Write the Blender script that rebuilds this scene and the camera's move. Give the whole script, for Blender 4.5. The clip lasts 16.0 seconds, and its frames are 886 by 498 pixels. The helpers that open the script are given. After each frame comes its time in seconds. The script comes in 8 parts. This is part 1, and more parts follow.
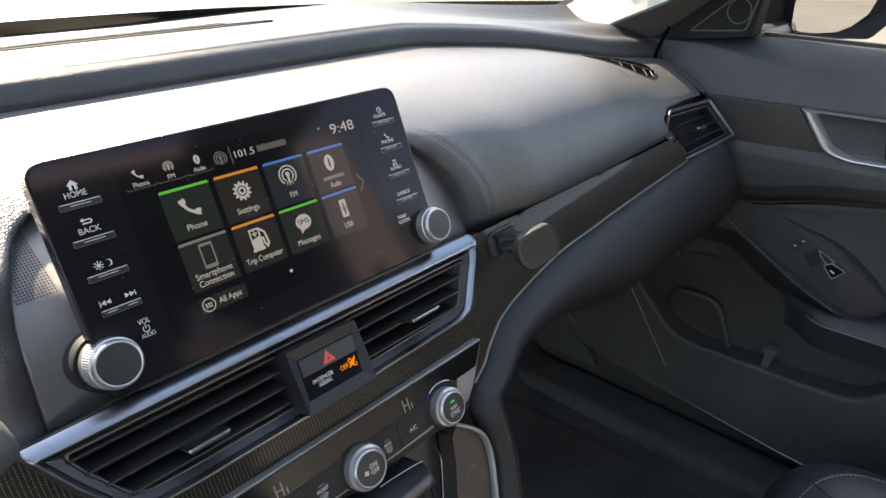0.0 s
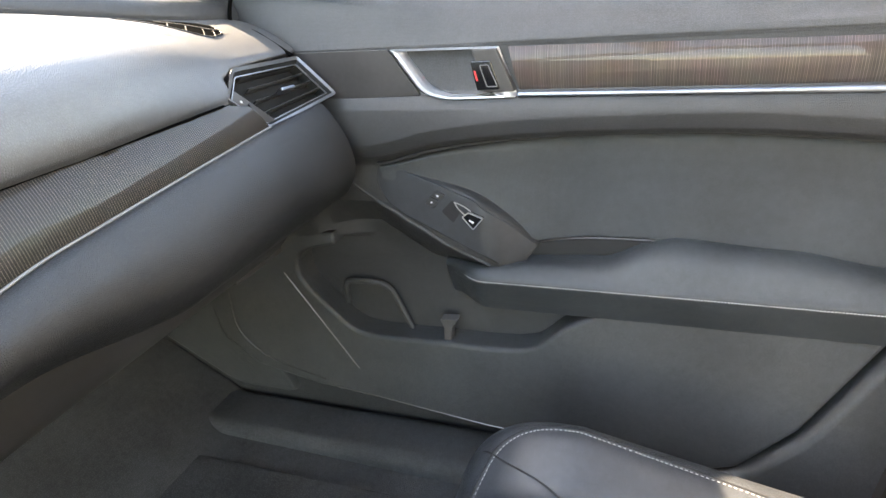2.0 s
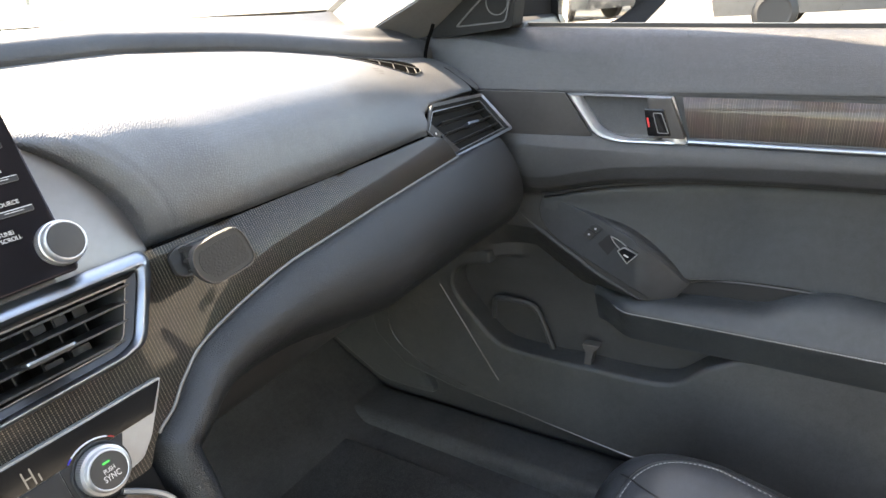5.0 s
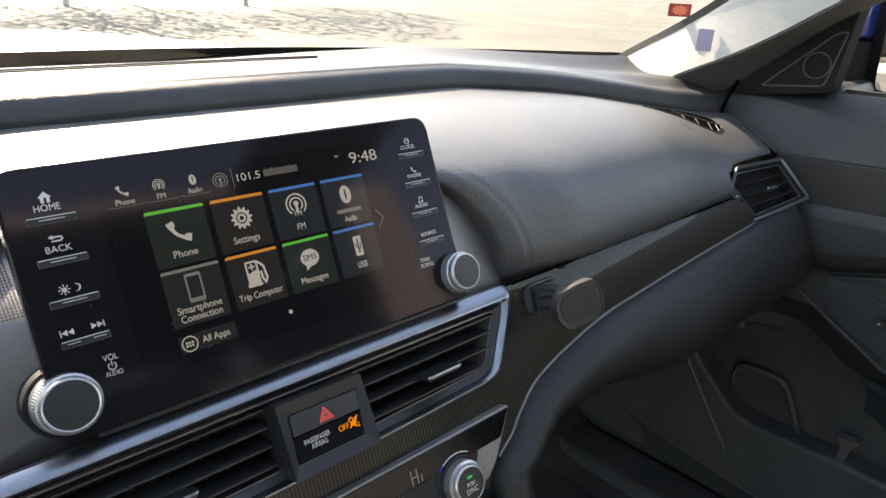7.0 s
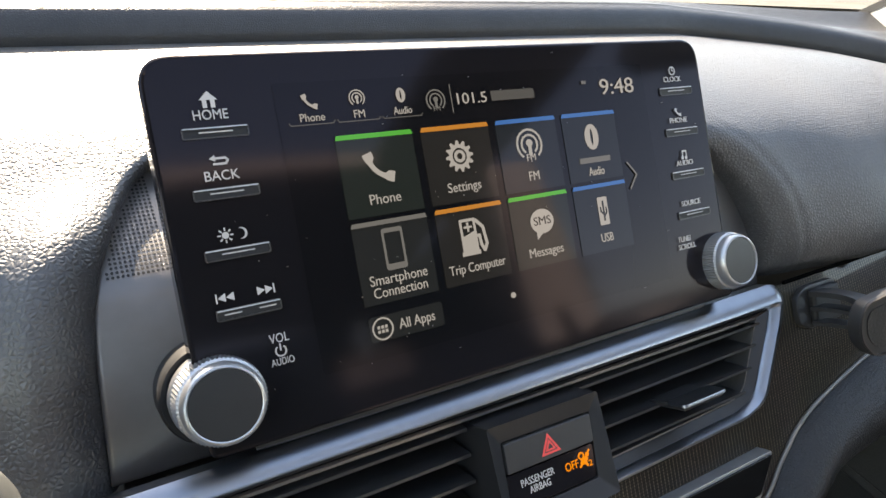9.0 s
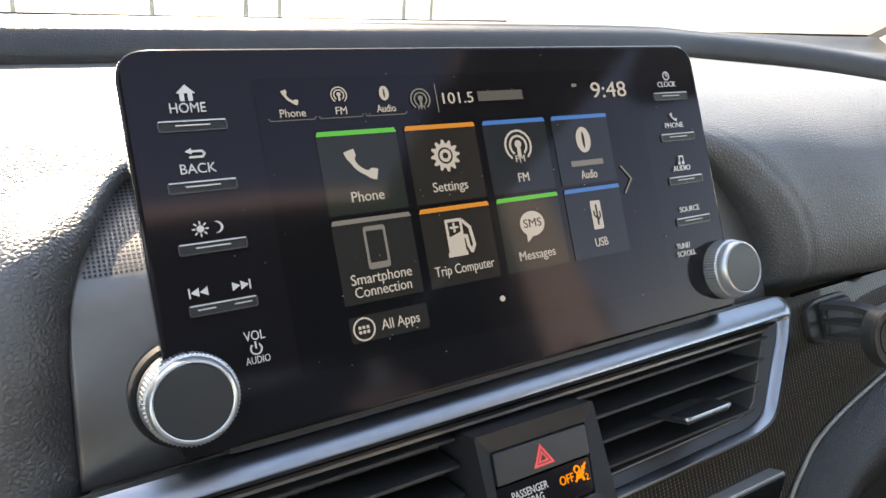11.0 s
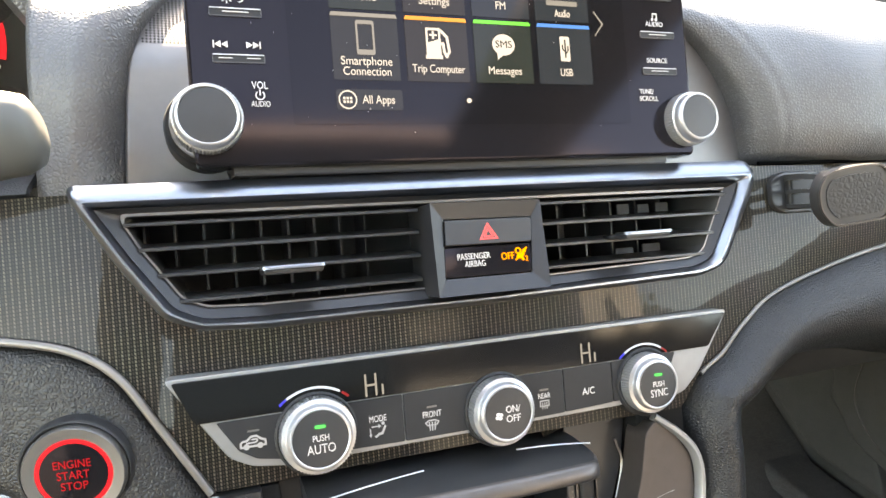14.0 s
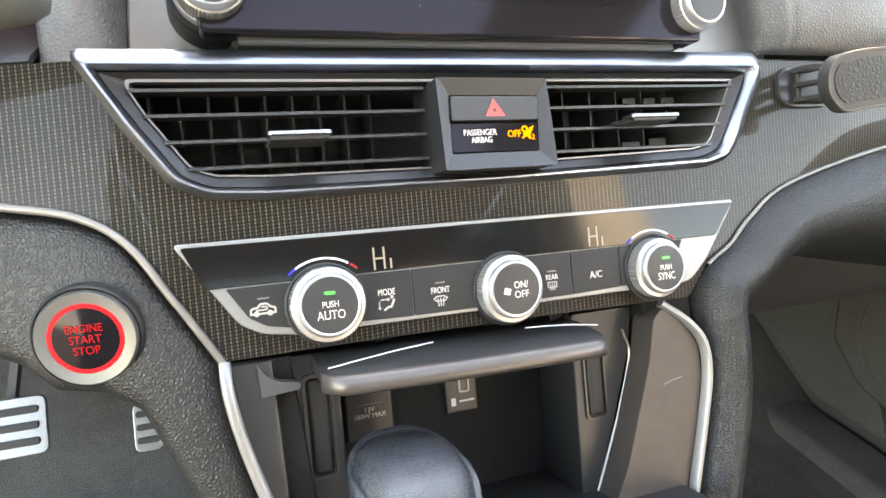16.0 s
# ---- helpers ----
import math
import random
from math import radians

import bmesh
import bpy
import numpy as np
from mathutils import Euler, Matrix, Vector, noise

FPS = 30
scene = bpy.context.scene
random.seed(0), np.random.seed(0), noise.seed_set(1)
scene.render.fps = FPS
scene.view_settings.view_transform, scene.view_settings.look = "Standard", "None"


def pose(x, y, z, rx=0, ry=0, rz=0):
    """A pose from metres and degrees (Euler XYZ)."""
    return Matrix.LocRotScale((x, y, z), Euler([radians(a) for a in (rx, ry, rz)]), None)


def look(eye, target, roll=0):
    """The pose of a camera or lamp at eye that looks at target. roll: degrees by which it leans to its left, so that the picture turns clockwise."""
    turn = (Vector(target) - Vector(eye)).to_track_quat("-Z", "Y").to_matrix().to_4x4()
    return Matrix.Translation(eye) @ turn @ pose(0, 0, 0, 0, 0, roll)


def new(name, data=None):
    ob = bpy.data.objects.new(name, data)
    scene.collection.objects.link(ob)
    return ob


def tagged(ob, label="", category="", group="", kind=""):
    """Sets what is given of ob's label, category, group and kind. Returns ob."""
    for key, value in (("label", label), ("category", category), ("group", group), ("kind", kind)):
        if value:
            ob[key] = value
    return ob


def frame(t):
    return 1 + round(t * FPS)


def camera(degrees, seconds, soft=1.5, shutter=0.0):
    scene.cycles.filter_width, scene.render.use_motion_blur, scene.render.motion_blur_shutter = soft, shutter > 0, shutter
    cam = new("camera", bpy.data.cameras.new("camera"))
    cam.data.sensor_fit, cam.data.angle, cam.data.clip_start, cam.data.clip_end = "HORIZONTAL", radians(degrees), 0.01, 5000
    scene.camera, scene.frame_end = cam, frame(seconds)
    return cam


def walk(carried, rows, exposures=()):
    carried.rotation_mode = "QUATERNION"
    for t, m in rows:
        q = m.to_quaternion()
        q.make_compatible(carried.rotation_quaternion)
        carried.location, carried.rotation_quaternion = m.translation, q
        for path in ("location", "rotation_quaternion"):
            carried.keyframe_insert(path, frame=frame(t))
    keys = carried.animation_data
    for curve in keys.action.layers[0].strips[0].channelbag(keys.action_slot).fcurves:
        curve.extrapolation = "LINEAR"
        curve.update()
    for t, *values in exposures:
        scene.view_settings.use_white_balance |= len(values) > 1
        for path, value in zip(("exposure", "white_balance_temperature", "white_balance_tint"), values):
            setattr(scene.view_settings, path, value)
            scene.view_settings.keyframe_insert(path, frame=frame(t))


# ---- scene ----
cam = camera(69.4, 16.0, soft=1.5)
PATH = [
    (0, -0.2035, -0.3548, 1.1059, 64.53, 0.99, -47.08),
    (0.5, -0.1136, -0.3681, 1.0837, 65.78, 2.83, -52.78),
    (1, -0.0445, -0.394, 1.0563, 65.63, 5.19, -58.42),
    (1.5, -0.0038, -0.4283, 1.0252, 65.42, 5.42, -65.19),
    (2, 0.0213, -0.4573, 0.9955, 65.42, 5.14, -70.38),
    (2.5, 0.0241, -0.4777, 0.9882, 65.73, 4.5, -73.33),
    (3, 0.0246, -0.4799, 0.9871, 65.89, 4.25, -73.56),
    (3.5, 0.0189, -0.4707, 0.99, 65.99, 4.29, -71.59),
    (6, -0.1201, -0.399, 1.0733, 69.36, 2.12, -49.05),
    (6.5, -0.1401, -0.3696, 1.0819, 69.73, 0.7, -45.06),
    (7, -0.1561, -0.3344, 1.0775, 69.65, -0.27, -41.35),
    (7.5, -0.1595, -0.3099, 1.0712, 69.5, -0.21, -37.35),
    (8, -0.1579, -0.2747, 1.0611, 68.62, -0.49, -33.52),
    (8.5, -0.152, -0.2404, 1.0432, 67.89, -0.37, -31.23),
    (9, -0.1452, -0.2142, 1.0277, 68.36, -0.82, -30.18),
    (11.5, -0.1335, -0.225, 1.0076, 72.41, 0.1, -27.74),
    (12, -0.1327, -0.2462, 0.9999, 72.27, -0.61, -25.4),
    (12.5, -0.1298, -0.2591, 0.9886, 71.95, -1.6, -24.27),
    (13, -0.126, -0.2767, 0.9769, 70.97, -2.57, -22.13),
    (13.5, -0.1252, -0.2979, 0.9646, 70.89, -3.03, -20.62),
    (14, -0.1234, -0.3107, 0.9513, 70.09, -3.16, -20.6),
    (14.5, -0.1233, -0.318, 0.9343, 69.56, -2.28, -20.64),
    (15, -0.1269, -0.3241, 0.924, 68.96, -2.4, -20.69),
    (15.5, -0.1285, -0.3263, 0.9118, 68.67, -2.38, -20.94),
    (16, -0.1295, -0.3256, 0.9064, 68.28, -2.41, -20.76),
]
EXPOSURES = [(0.0, 2.5, 8300, 12), (0.5, 2.77, 8500, 12), (1.0, 3.35, 8700, 12), (1.5, 3.8, 8900, 12), (2.5, 4.78, 9500, 13), (3.7, 4.86, 9500, 13), (5.8, 2.82, 8500, 12), (7.0, 2.35, 8400, 12), (8.4, 2.30, 8450, 12), (9.0, 2.48, 8500, 12), (11.5, 2.93, 9000, 12), (12.5, 3.42, 9500, 12), (14.0, 4.11, 10100, 13), (16.0, 4.58, 10600, 13)]
walk(cam, [(t, pose(x, y, z, rx, ry, rz)) for t, x, y, z, rx, ry, rz in PATH], EXPOSURES)

# ---------- world, sun ----------
world = bpy.data.worlds.new("sky")
scene.world = world
world.use_nodes = True
wn = world.node_tree
sky = wn.nodes.new("ShaderNodeTexSky")
sky.sky_type, sky.sun_disc = "NISHITA", False
sky.sun_elevation, sky.sun_rotation = radians(41), radians(3.5)
wn.links.new(sky.outputs[0], wn.nodes["Background"].inputs[0])
wn.nodes["Background"].inputs[1].default_value = 0.15
sun = new("sun", bpy.data.lights.new("sun", "SUN"))
sun.data.energy, sun.data.angle, sun.data.color = 5.0, radians(0.6), (1.0, 0.95, 0.88)
SUN_FROM = Vector((0.046, 0.753, 0.656))
sun.matrix_world = look(SUN_FROM * 20, (0, 0, 0))

# ---------- helpers ----------
TILT = radians(21.5)
# the face of the centre stack: x to the right, y up along the face, z out of it
F = Matrix(((1, 0, 0, 0), (0, math.sin(TILT), -math.cos(TILT), 0), (0, math.cos(TILT), math.sin(TILT), 0.98), (0, 0, 0, 1)))


def FM(u, v, o=0.0, turn=0.0):
    return F @ Matrix.Translation((u, v, o)) @ Matrix.Rotation(turn, 4, "Z")


def P(u, v, o=0.0):
    return F @ Vector((u, v, o))


def finish(name, bm, mat, smooth=38):
    bmesh.ops.recalc_face_normals(bm, faces=bm.faces)
    me = bpy.data.meshes.new(name)
    bm.edges.index_update()
    rims = [e.index for e in bm.edges if e.is_boundary]
    bm.to_mesh(me)
    bm.free()
    me.materials.append(mat)
    if smooth:
        me.shade_smooth()
        me.set_sharp_from_angle(angle=radians(smooth))
        for i in rims:
            me.edges[i].use_edge_sharp = True
    return me


def part(name, bm, mat, parent=None, label="", smooth=38):
    ob = new(name, finish(name, bm, mat, smooth))
    if parent is not None:
        ob.parent = parent
    if label:
        ob["label"] = label
    if smooth == 38:
        wm = ob.modifiers.new("flat_faces", "WEIGHTED_NORMAL")
        wm.keep_sharp = True
    return ob


def thing(name, label, category, at=(0, 0, 0), kind="", group=""):
    ob = new(name)
    ob.empty_display_size = 0.02
    return tagged(ob, label, category, group, kind)


def solid(name, bm, mat, label, category, kind="", smooth=38):
    return tagged(part(name, bm, mat, None, "", smooth), label, category, "", kind)


def smooth_line(pts, n=8, closed=False):
    """Catmull-Rom through the points, n steps a span."""
    p = [Vector(q) for q in pts]
    if closed:
        p = [p[-1]] + p + [p[0], p[1]]
    else:
        p = [p[0] * 2 - p[1]] + p + [p[-1] * 2 - p[-2]]
    out = []
    for i in range(1, len(p) - 2):
        a, b, c, d = p[i - 1], p[i], p[i + 1], p[i + 2]
        for k in range(n):
            t = k / n
            out.append(0.5 * (2 * b + (c - a) * t + (2 * a - 5 * b + 4 * c - d) * t * t + (3 * b - a - 3 * c + d) * t ** 3))
    if not closed:
        out.append(p[-2])
    return out


def curve_at(keys, x):
    """Smooth value at x through (x, value) keys."""
    keys = sorted(keys)
    if x <= keys[0][0]:
        return keys[0][1]
    for (a, va), (b, vb) in zip(keys, keys[1:]):
        if x <= b:
            t = (x - a) / (b - a)
            t = t * t * (3 - 2 * t)
            return va + (vb - va) * t
    return keys[-1][1]


def lin_at(keys, x):
    return float(np.interp(x, [k[0] for k in keys], [k[1] for k in keys]))


def rrect(w, h, r, n=5, cx=0.0, cy=0.0):
    out = []
    for sx, sy, a0 in ((1, 1, 0), (-1, 1, 90), (-1, -1, 180), (1, -1, 270)):
        for k in range(n + 1):
            a = radians(a0 + 90 * k / n)
            out.append((cx + sx * (w / 2 - r) + r * math.cos(a), cy + sy * (h / 2 - r) + r * math.sin(a)))
    return out


def disc_pts(r, n=40, cx=0.0, cy=0.0, sy=1.0):
    return [(cx + r * math.cos(2 * math.pi * k / n), cy + r * sy * math.sin(2 * math.pi * k / n)) for k in range(n)]


def round_poly(pts, r, n=5):
    """A polygon with its corners rounded to about r (one number, or one a corner)."""
    out, m = [], len(pts)
    for i in range(m):
        a, b, c = Vector(pts[i - 1]), Vector(pts[i]), Vector(pts[(i + 1) % m])
        rr = r[i] if isinstance(r, (list, tuple)) else r
        d1, d2 = (a - b), (c - b)
        k = min(rr, d1.length * 0.45, d2.length * 0.45)
        s, e = b + d1.normalized() * k, b + d2.normalized() * k
        for j in range(n + 1):
            t = j / n
            q = s * (1 - t) ** 2 + b * 2 * t * (1 - t) + e * t * t
            out.append((q.x, q.y))
    return out


def prism(bm, pts, z0, z1, bevel=0.0, m=None, seg=2):
    """An outline in x, y between z0 and z1, its front edge bevelled."""
    vs = [bm.verts.new((x, y, z0)) for x, y in pts]
    f = bm.faces.new(vs)
    got = bmesh.ops.extrude_face_region(bm, geom=[f])
    top = [g for g in got["geom"] if isinstance(g, bmesh.types.BMVert)]
    bmesh.ops.translate(bm, verts=top, vec=(0, 0, z1 - z0))
    allv = set(vs) | set(top)
    if bevel:
        tops = set(top)
        es = [e for e in bm.edges if e.verts[0] in tops and e.verts[1] in tops]
        r = bmesh.ops.bevel(bm, geom=es, offset=bevel, segments=seg, profile=0.5, affect="EDGES", clamp_overlap=True)
        allv = {v for v in allv if v.is_valid} | set(r["verts"])
    if m is not None:
        bmesh.ops.transform(bm, matrix=m, verts=list(allv))
    return bm


def ring(bm, outer, inner, z0, z1, m=None, lift=0.0):
    """A frame between two outlines with as many points each. lift: how far the inner front edge lies back."""
    n = len(outer)
    rows = [[bm.verts.new((x, y, z)) for x, y in pts] for pts, z in ((outer, z0), (outer, z1), (inner, z1 - lift), (inner, z0))]
    for a, b in ((0, 1), (1, 2), (2, 3)):
        for i in range(n):
            j = (i + 1) % n
            bm.faces.new((rows[a][i], rows[a][j], rows[b][j], rows[b][i]))
    if m is not None:
        bmesh.ops.transform(bm, matrix=m, verts=[v for r in rows for v in r])
    return bm


def shrink(pts, d):
    """An outline moved inwards by d."""
    m, out = len(pts), []
    area = sum(pts[i - 1][0] * pts[i][1] - pts[i][0] * pts[i - 1][1] for i in range(m))
    s = 1 if area > 0 else -1
    for i in range(m):
        a, b, c = Vector(pts[i - 1]), Vector(pts[i]), Vector(pts[(i + 1) % m])
        e1, e2 = (b - a), (c - b)
        e1 = e1.normalized() if e1.length > 1e-9 else e2.normalized()
        e2 = e2.normalized() if e2.length > 1e-9 else e1
        n1, n2 = Vector((-e1.y, e1.x)) * s, Vector((-e2.y, e2.x)) * s
        k = n1 + n2
        k = k / max(k.length_squared, 0.4) * 2
        q = b + k * d
        out.append((q.x, q.y))
    return out


def loft(bm, rows, closed=False, cap=False):
    """A skin over rows of as many points each."""
    vs = [[bm.verts.new(p) for p in r] for r in rows]
    n = len(rows[0])
    for a, b in zip(vs, vs[1:]):
        for i in range(n if closed else n - 1):
            j = (i + 1) % n
            bm.faces.new((a[i], a[j], b[j], b[i]))
    if cap:
        bm.faces.new(vs[0]), bm.faces.new(vs[-1][::-1])
    return vs


def sweep(bm, line, profile, up=(0, 0, 1), closed=False, cap=True, scale=None):
    """A profile (points across, along up) carried along a line."""
    line, rows = [Vector(p) for p in line], []
    m = len(line)
    for i, p in enumerate(line):
        a, b = (line[i - 1], line[(i + 1) % m]) if closed else (line[max(i - 1, 0)], line[min(i + 1, m - 1)])
        t = (b - a).normalized()
        side = t.cross(Vector(up)).normalized()
        top = side.cross(t).normalized()
        k = scale(i / (m - 1)) if scale else 1.0
        rows.append([p + side * (x * k) + top * (y * k) for x, y in profile])
    if closed:
        rows.append(rows[0])
    loft(bm, rows, True, cap and not closed)
    if closed:
        bmesh.ops.remove_doubles(bm, verts=bm.verts, dist=1e-6)
    return bm


def lathe(bm, prof, n=48, m=None):
    """A profile of (radius, height) turned round z."""
    rows = [[(r * math.cos(2 * math.pi * k / n), r * math.sin(2 * math.pi * k / n), z) for k in range(n)] for r, z in prof]
    vs = loft(bm, rows, True)
    for row in (vs[0], vs[-1]):
        bm.faces.new(row)
    if m is not None:
        bmesh.ops.transform(bm, matrix=m, verts=[v for r in vs for v in r])
    return bm


def boxed(bm, a, b, bevel=0.0, m=None, seg=2):
    """A block between two corners with all its edges rounded."""
    got = bmesh.ops.create_cube(bm, size=1.0)["verts"]
    a, b = Vector(a), Vector(b)
    bmesh.ops.transform(bm, matrix=Matrix.Translation((a + b) / 2) @ Matrix.Diagonal((*(b - a), 1)), verts=got)
    vs = set(got)
    if bevel:
        es = {e for v in got for e in v.link_edges}
        r = bmesh.ops.bevel(bm, geom=list(es), offset=bevel, segments=seg, profile=0.5, affect="EDGES", clamp_overlap=True)
        vs = {v for v in vs if v.is_valid} | set(r["verts"])
    if m is not None:
        bmesh.ops.transform(bm, matrix=m, verts=list(vs))
    return bm


def thick(ob, depth, offset=-1.0):
    md = ob.modifiers.new("thickness", "SOLIDIFY")
    md.thickness, md.offset = depth, offset
    return ob


def words(string, size, m, mat, parent, name="lettering", align="CENTER", width=None, depth=0.00012):
    """Lettering as a mesh, centred on m's origin; width: how wide it is made."""
    cu = bpy.data.curves.new("type", "FONT")
    cu.body, cu.size, cu.extrude, cu.align_x, cu.align_y = string, size, depth, align, "CENTER"
    cu.resolution_u = 4
    ob = bpy.data.objects.new("type", cu)
    scene.collection.objects.link(ob)
    me = bpy.data.meshes.new_from_object(ob.evaluated_get(bpy.context.evaluated_depsgraph_get()))
    bpy.data.objects.remove(ob)
    bpy.data.curves.remove(cu)
    if width:
        xs = [v.co.x for v in me.vertices]
        me.transform(Matrix.Diagonal((width / (max(xs) - min(xs)), 1, 1, 1)))
    me.transform(m)
    me.materials.clear()
    me.materials.append(mat)
    out = new(name, me)
    out.parent = parent
    return out


# ---------- materials ----------
def base_mat(name, color, rough=0.5, metal=0.0, coat=0.0, spec=0.5):
    m = bpy.data.materials.new(name)
    m.use_nodes = True
    b = m.node_tree.nodes["Principled BSDF"]
    b.inputs["Base Color"].default_value = (*color, 1)
    b.inputs["Roughness"].default_value, b.inputs["Metallic"].default_value = rough, metal
    b.inputs["Coat Weight"].default_value, b.inputs["Coat Roughness"].default_value = coat, 0.04
    b.inputs["Specular IOR Level"].default_value = spec
    return m, m.node_tree, b


def node(nt, kind, **kw):
    n = nt.nodes.new(kind)
    for k, v in kw.items():
        n.inputs[k].default_value = v
    return n


def mapped(nt, scale=(1, 1, 1), turn=(0, 0, 0)):
    tc, mp = nt.nodes.new("ShaderNodeTexCoord"), nt.nodes.new("ShaderNodeMapping")
    mp.inputs["Scale"].default_value, mp.inputs["Rotation"].default_value = scale, turn
    nt.links.new(tc.outputs["Object"], mp.inputs["Vector"])
    return mp.outputs["Vector"]


def vary_color(nt, b, vec, color, amount, scale):
    """Uneven colour at two scales."""
    n1, n2 = node(nt, "ShaderNodeTexNoise", Scale=scale, Detail=4.0), node(nt, "ShaderNodeTexNoise", Scale=scale * 11, Detail=2.0)
    add = nt.nodes.new("ShaderNodeMath")
    add.operation = "MULTIPLY_ADD"
    add.inputs[1].default_value = 0.4
    ramp = nt.nodes.new("ShaderNodeMapRange")
    ramp.inputs["From Min"].default_value, ramp.inputs["From Max"].default_value = 0.45, 0.95
    ramp.inputs["To Min"].default_value, ramp.inputs["To Max"].default_value = 1 - amount, 1 + amount
    mul = nt.nodes.new("ShaderNodeVectorMath")
    mul.operation = "SCALE"
    mul.inputs[0].default_value = color
    for n in (n1, n2):
        nt.links.new(vec, n.inputs["Vector"])
    nt.links.new(n2.outputs["Fac"], add.inputs[0])
    nt.links.new(n1.outputs["Fac"], add.inputs[2])
    nt.links.new(add.outputs[0], ramp.inputs["Value"])
    nt.links.new(ramp.outputs[0], mul.inputs["Scale"])
    nt.links.new(mul.outputs[0], b.inputs["Base Color"])
    return n1


def leather(name, color, rough=0.42, cell=0.0016, bump=0.35, spec=0.5):
    """Grained, softly shining hide or its moulded likeness."""
    m, nt, b = base_mat(name, color, rough, spec=spec)
    vec = mapped(nt)
    n1 = vary_color(nt, b, vec, color, 0.25, 9)
    warp = node(nt, "ShaderNodeTexNoise", Scale=0.6 / cell, Detail=2.0)
    shift = nt.nodes.new("ShaderNodeVectorMath")
    shift.operation = "MULTIPLY_ADD"
    shift.inputs[1].default_value = (cell * 0.25, cell * 0.25, cell * 0.25)
    vor = node(nt, "ShaderNodeTexVoronoi", Scale=1.1 / cell)
    vor.feature = "DISTANCE_TO_EDGE"
    vor.inputs["Randomness"].default_value = 0.85
    dome = nt.nodes.new("ShaderNodeMapRange")
    dome.interpolation_type = "SMOOTHSTEP"
    dome.inputs["From Min"].default_value, dome.inputs["From Max"].default_value = 0.0, 0.36
    dome.inputs["To Min"].default_value, dome.inputs["To Max"].default_value = 0.0, 1.0
    bp = node(nt, "ShaderNodeBump", Strength=bump, Distance=cell * 0.16)
    nt.links.new(vec, warp.inputs["Vector"])
    nt.links.new(warp.outputs["Color"], shift.inputs[0])
    nt.links.new(vec, shift.inputs[2])
    nt.links.new(shift.outputs[0], vor.inputs["Vector"])
    nt.links.new(vor.outputs["Distance"], dome.inputs["Value"])
    nt.links.new(dome.outputs[0], bp.inputs["Height"])
    nt.links.new(bp.outputs[0], b.inputs["Normal"])
    # shade in the grain is put into the colour: grooves darker, crowns lighter
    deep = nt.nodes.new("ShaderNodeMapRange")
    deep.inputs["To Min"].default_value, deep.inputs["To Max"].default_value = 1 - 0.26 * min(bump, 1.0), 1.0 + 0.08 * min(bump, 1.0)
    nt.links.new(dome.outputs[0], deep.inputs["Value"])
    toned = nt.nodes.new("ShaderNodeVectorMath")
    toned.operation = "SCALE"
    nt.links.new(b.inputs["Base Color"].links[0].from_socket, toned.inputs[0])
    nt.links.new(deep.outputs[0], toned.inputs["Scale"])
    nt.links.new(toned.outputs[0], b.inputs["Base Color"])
    rr = nt.nodes.new("ShaderNodeMapRange")
    rr.inputs["To Min"].default_value, rr.inputs["To Max"].default_value = rough - 0.08, rough + 0.1
    nt.links.new(n1.outputs["Fac"], rr.inputs["Value"])
    nt.links.new(rr.outputs[0], b.inputs["Roughness"])
    return m


def plastic(name, color, rough=0.4, bump=0.12, cell=0.0007, metal=0.0, coat=0.0):
    """Moulded plastic or brushed paint with a fine grain and faint dust."""
    m, nt, b = base_mat(name, color, rough, metal, coat)
    vec = mapped(nt)
    n1 = vary_color(nt, b, vec, color, 0.12, 14)
    fine = node(nt, "ShaderNodeTexNoise", Scale=1 / cell, Detail=2.0)
    bp = node(nt, "ShaderNodeBump", Strength=bump, Distance=cell * 0.3)
    nt.links.new(vec, fine.inputs["Vector"])
    nt.links.new(fine.outputs["Fac"], bp.inputs["Height"])
    nt.links.new(bp.outputs[0], b.inputs["Normal"])
    rr = nt.nodes.new("ShaderNodeMapRange")
    rr.inputs["To Min"].default_value, rr.inputs["To Max"].default_value = max(rough - 0.07, 0.02), rough + 0.09
    nt.links.new(n1.outputs["Fac"], rr.inputs["Value"])
    nt.links.new(rr.outputs[0], b.inputs["Roughness"])
    return m


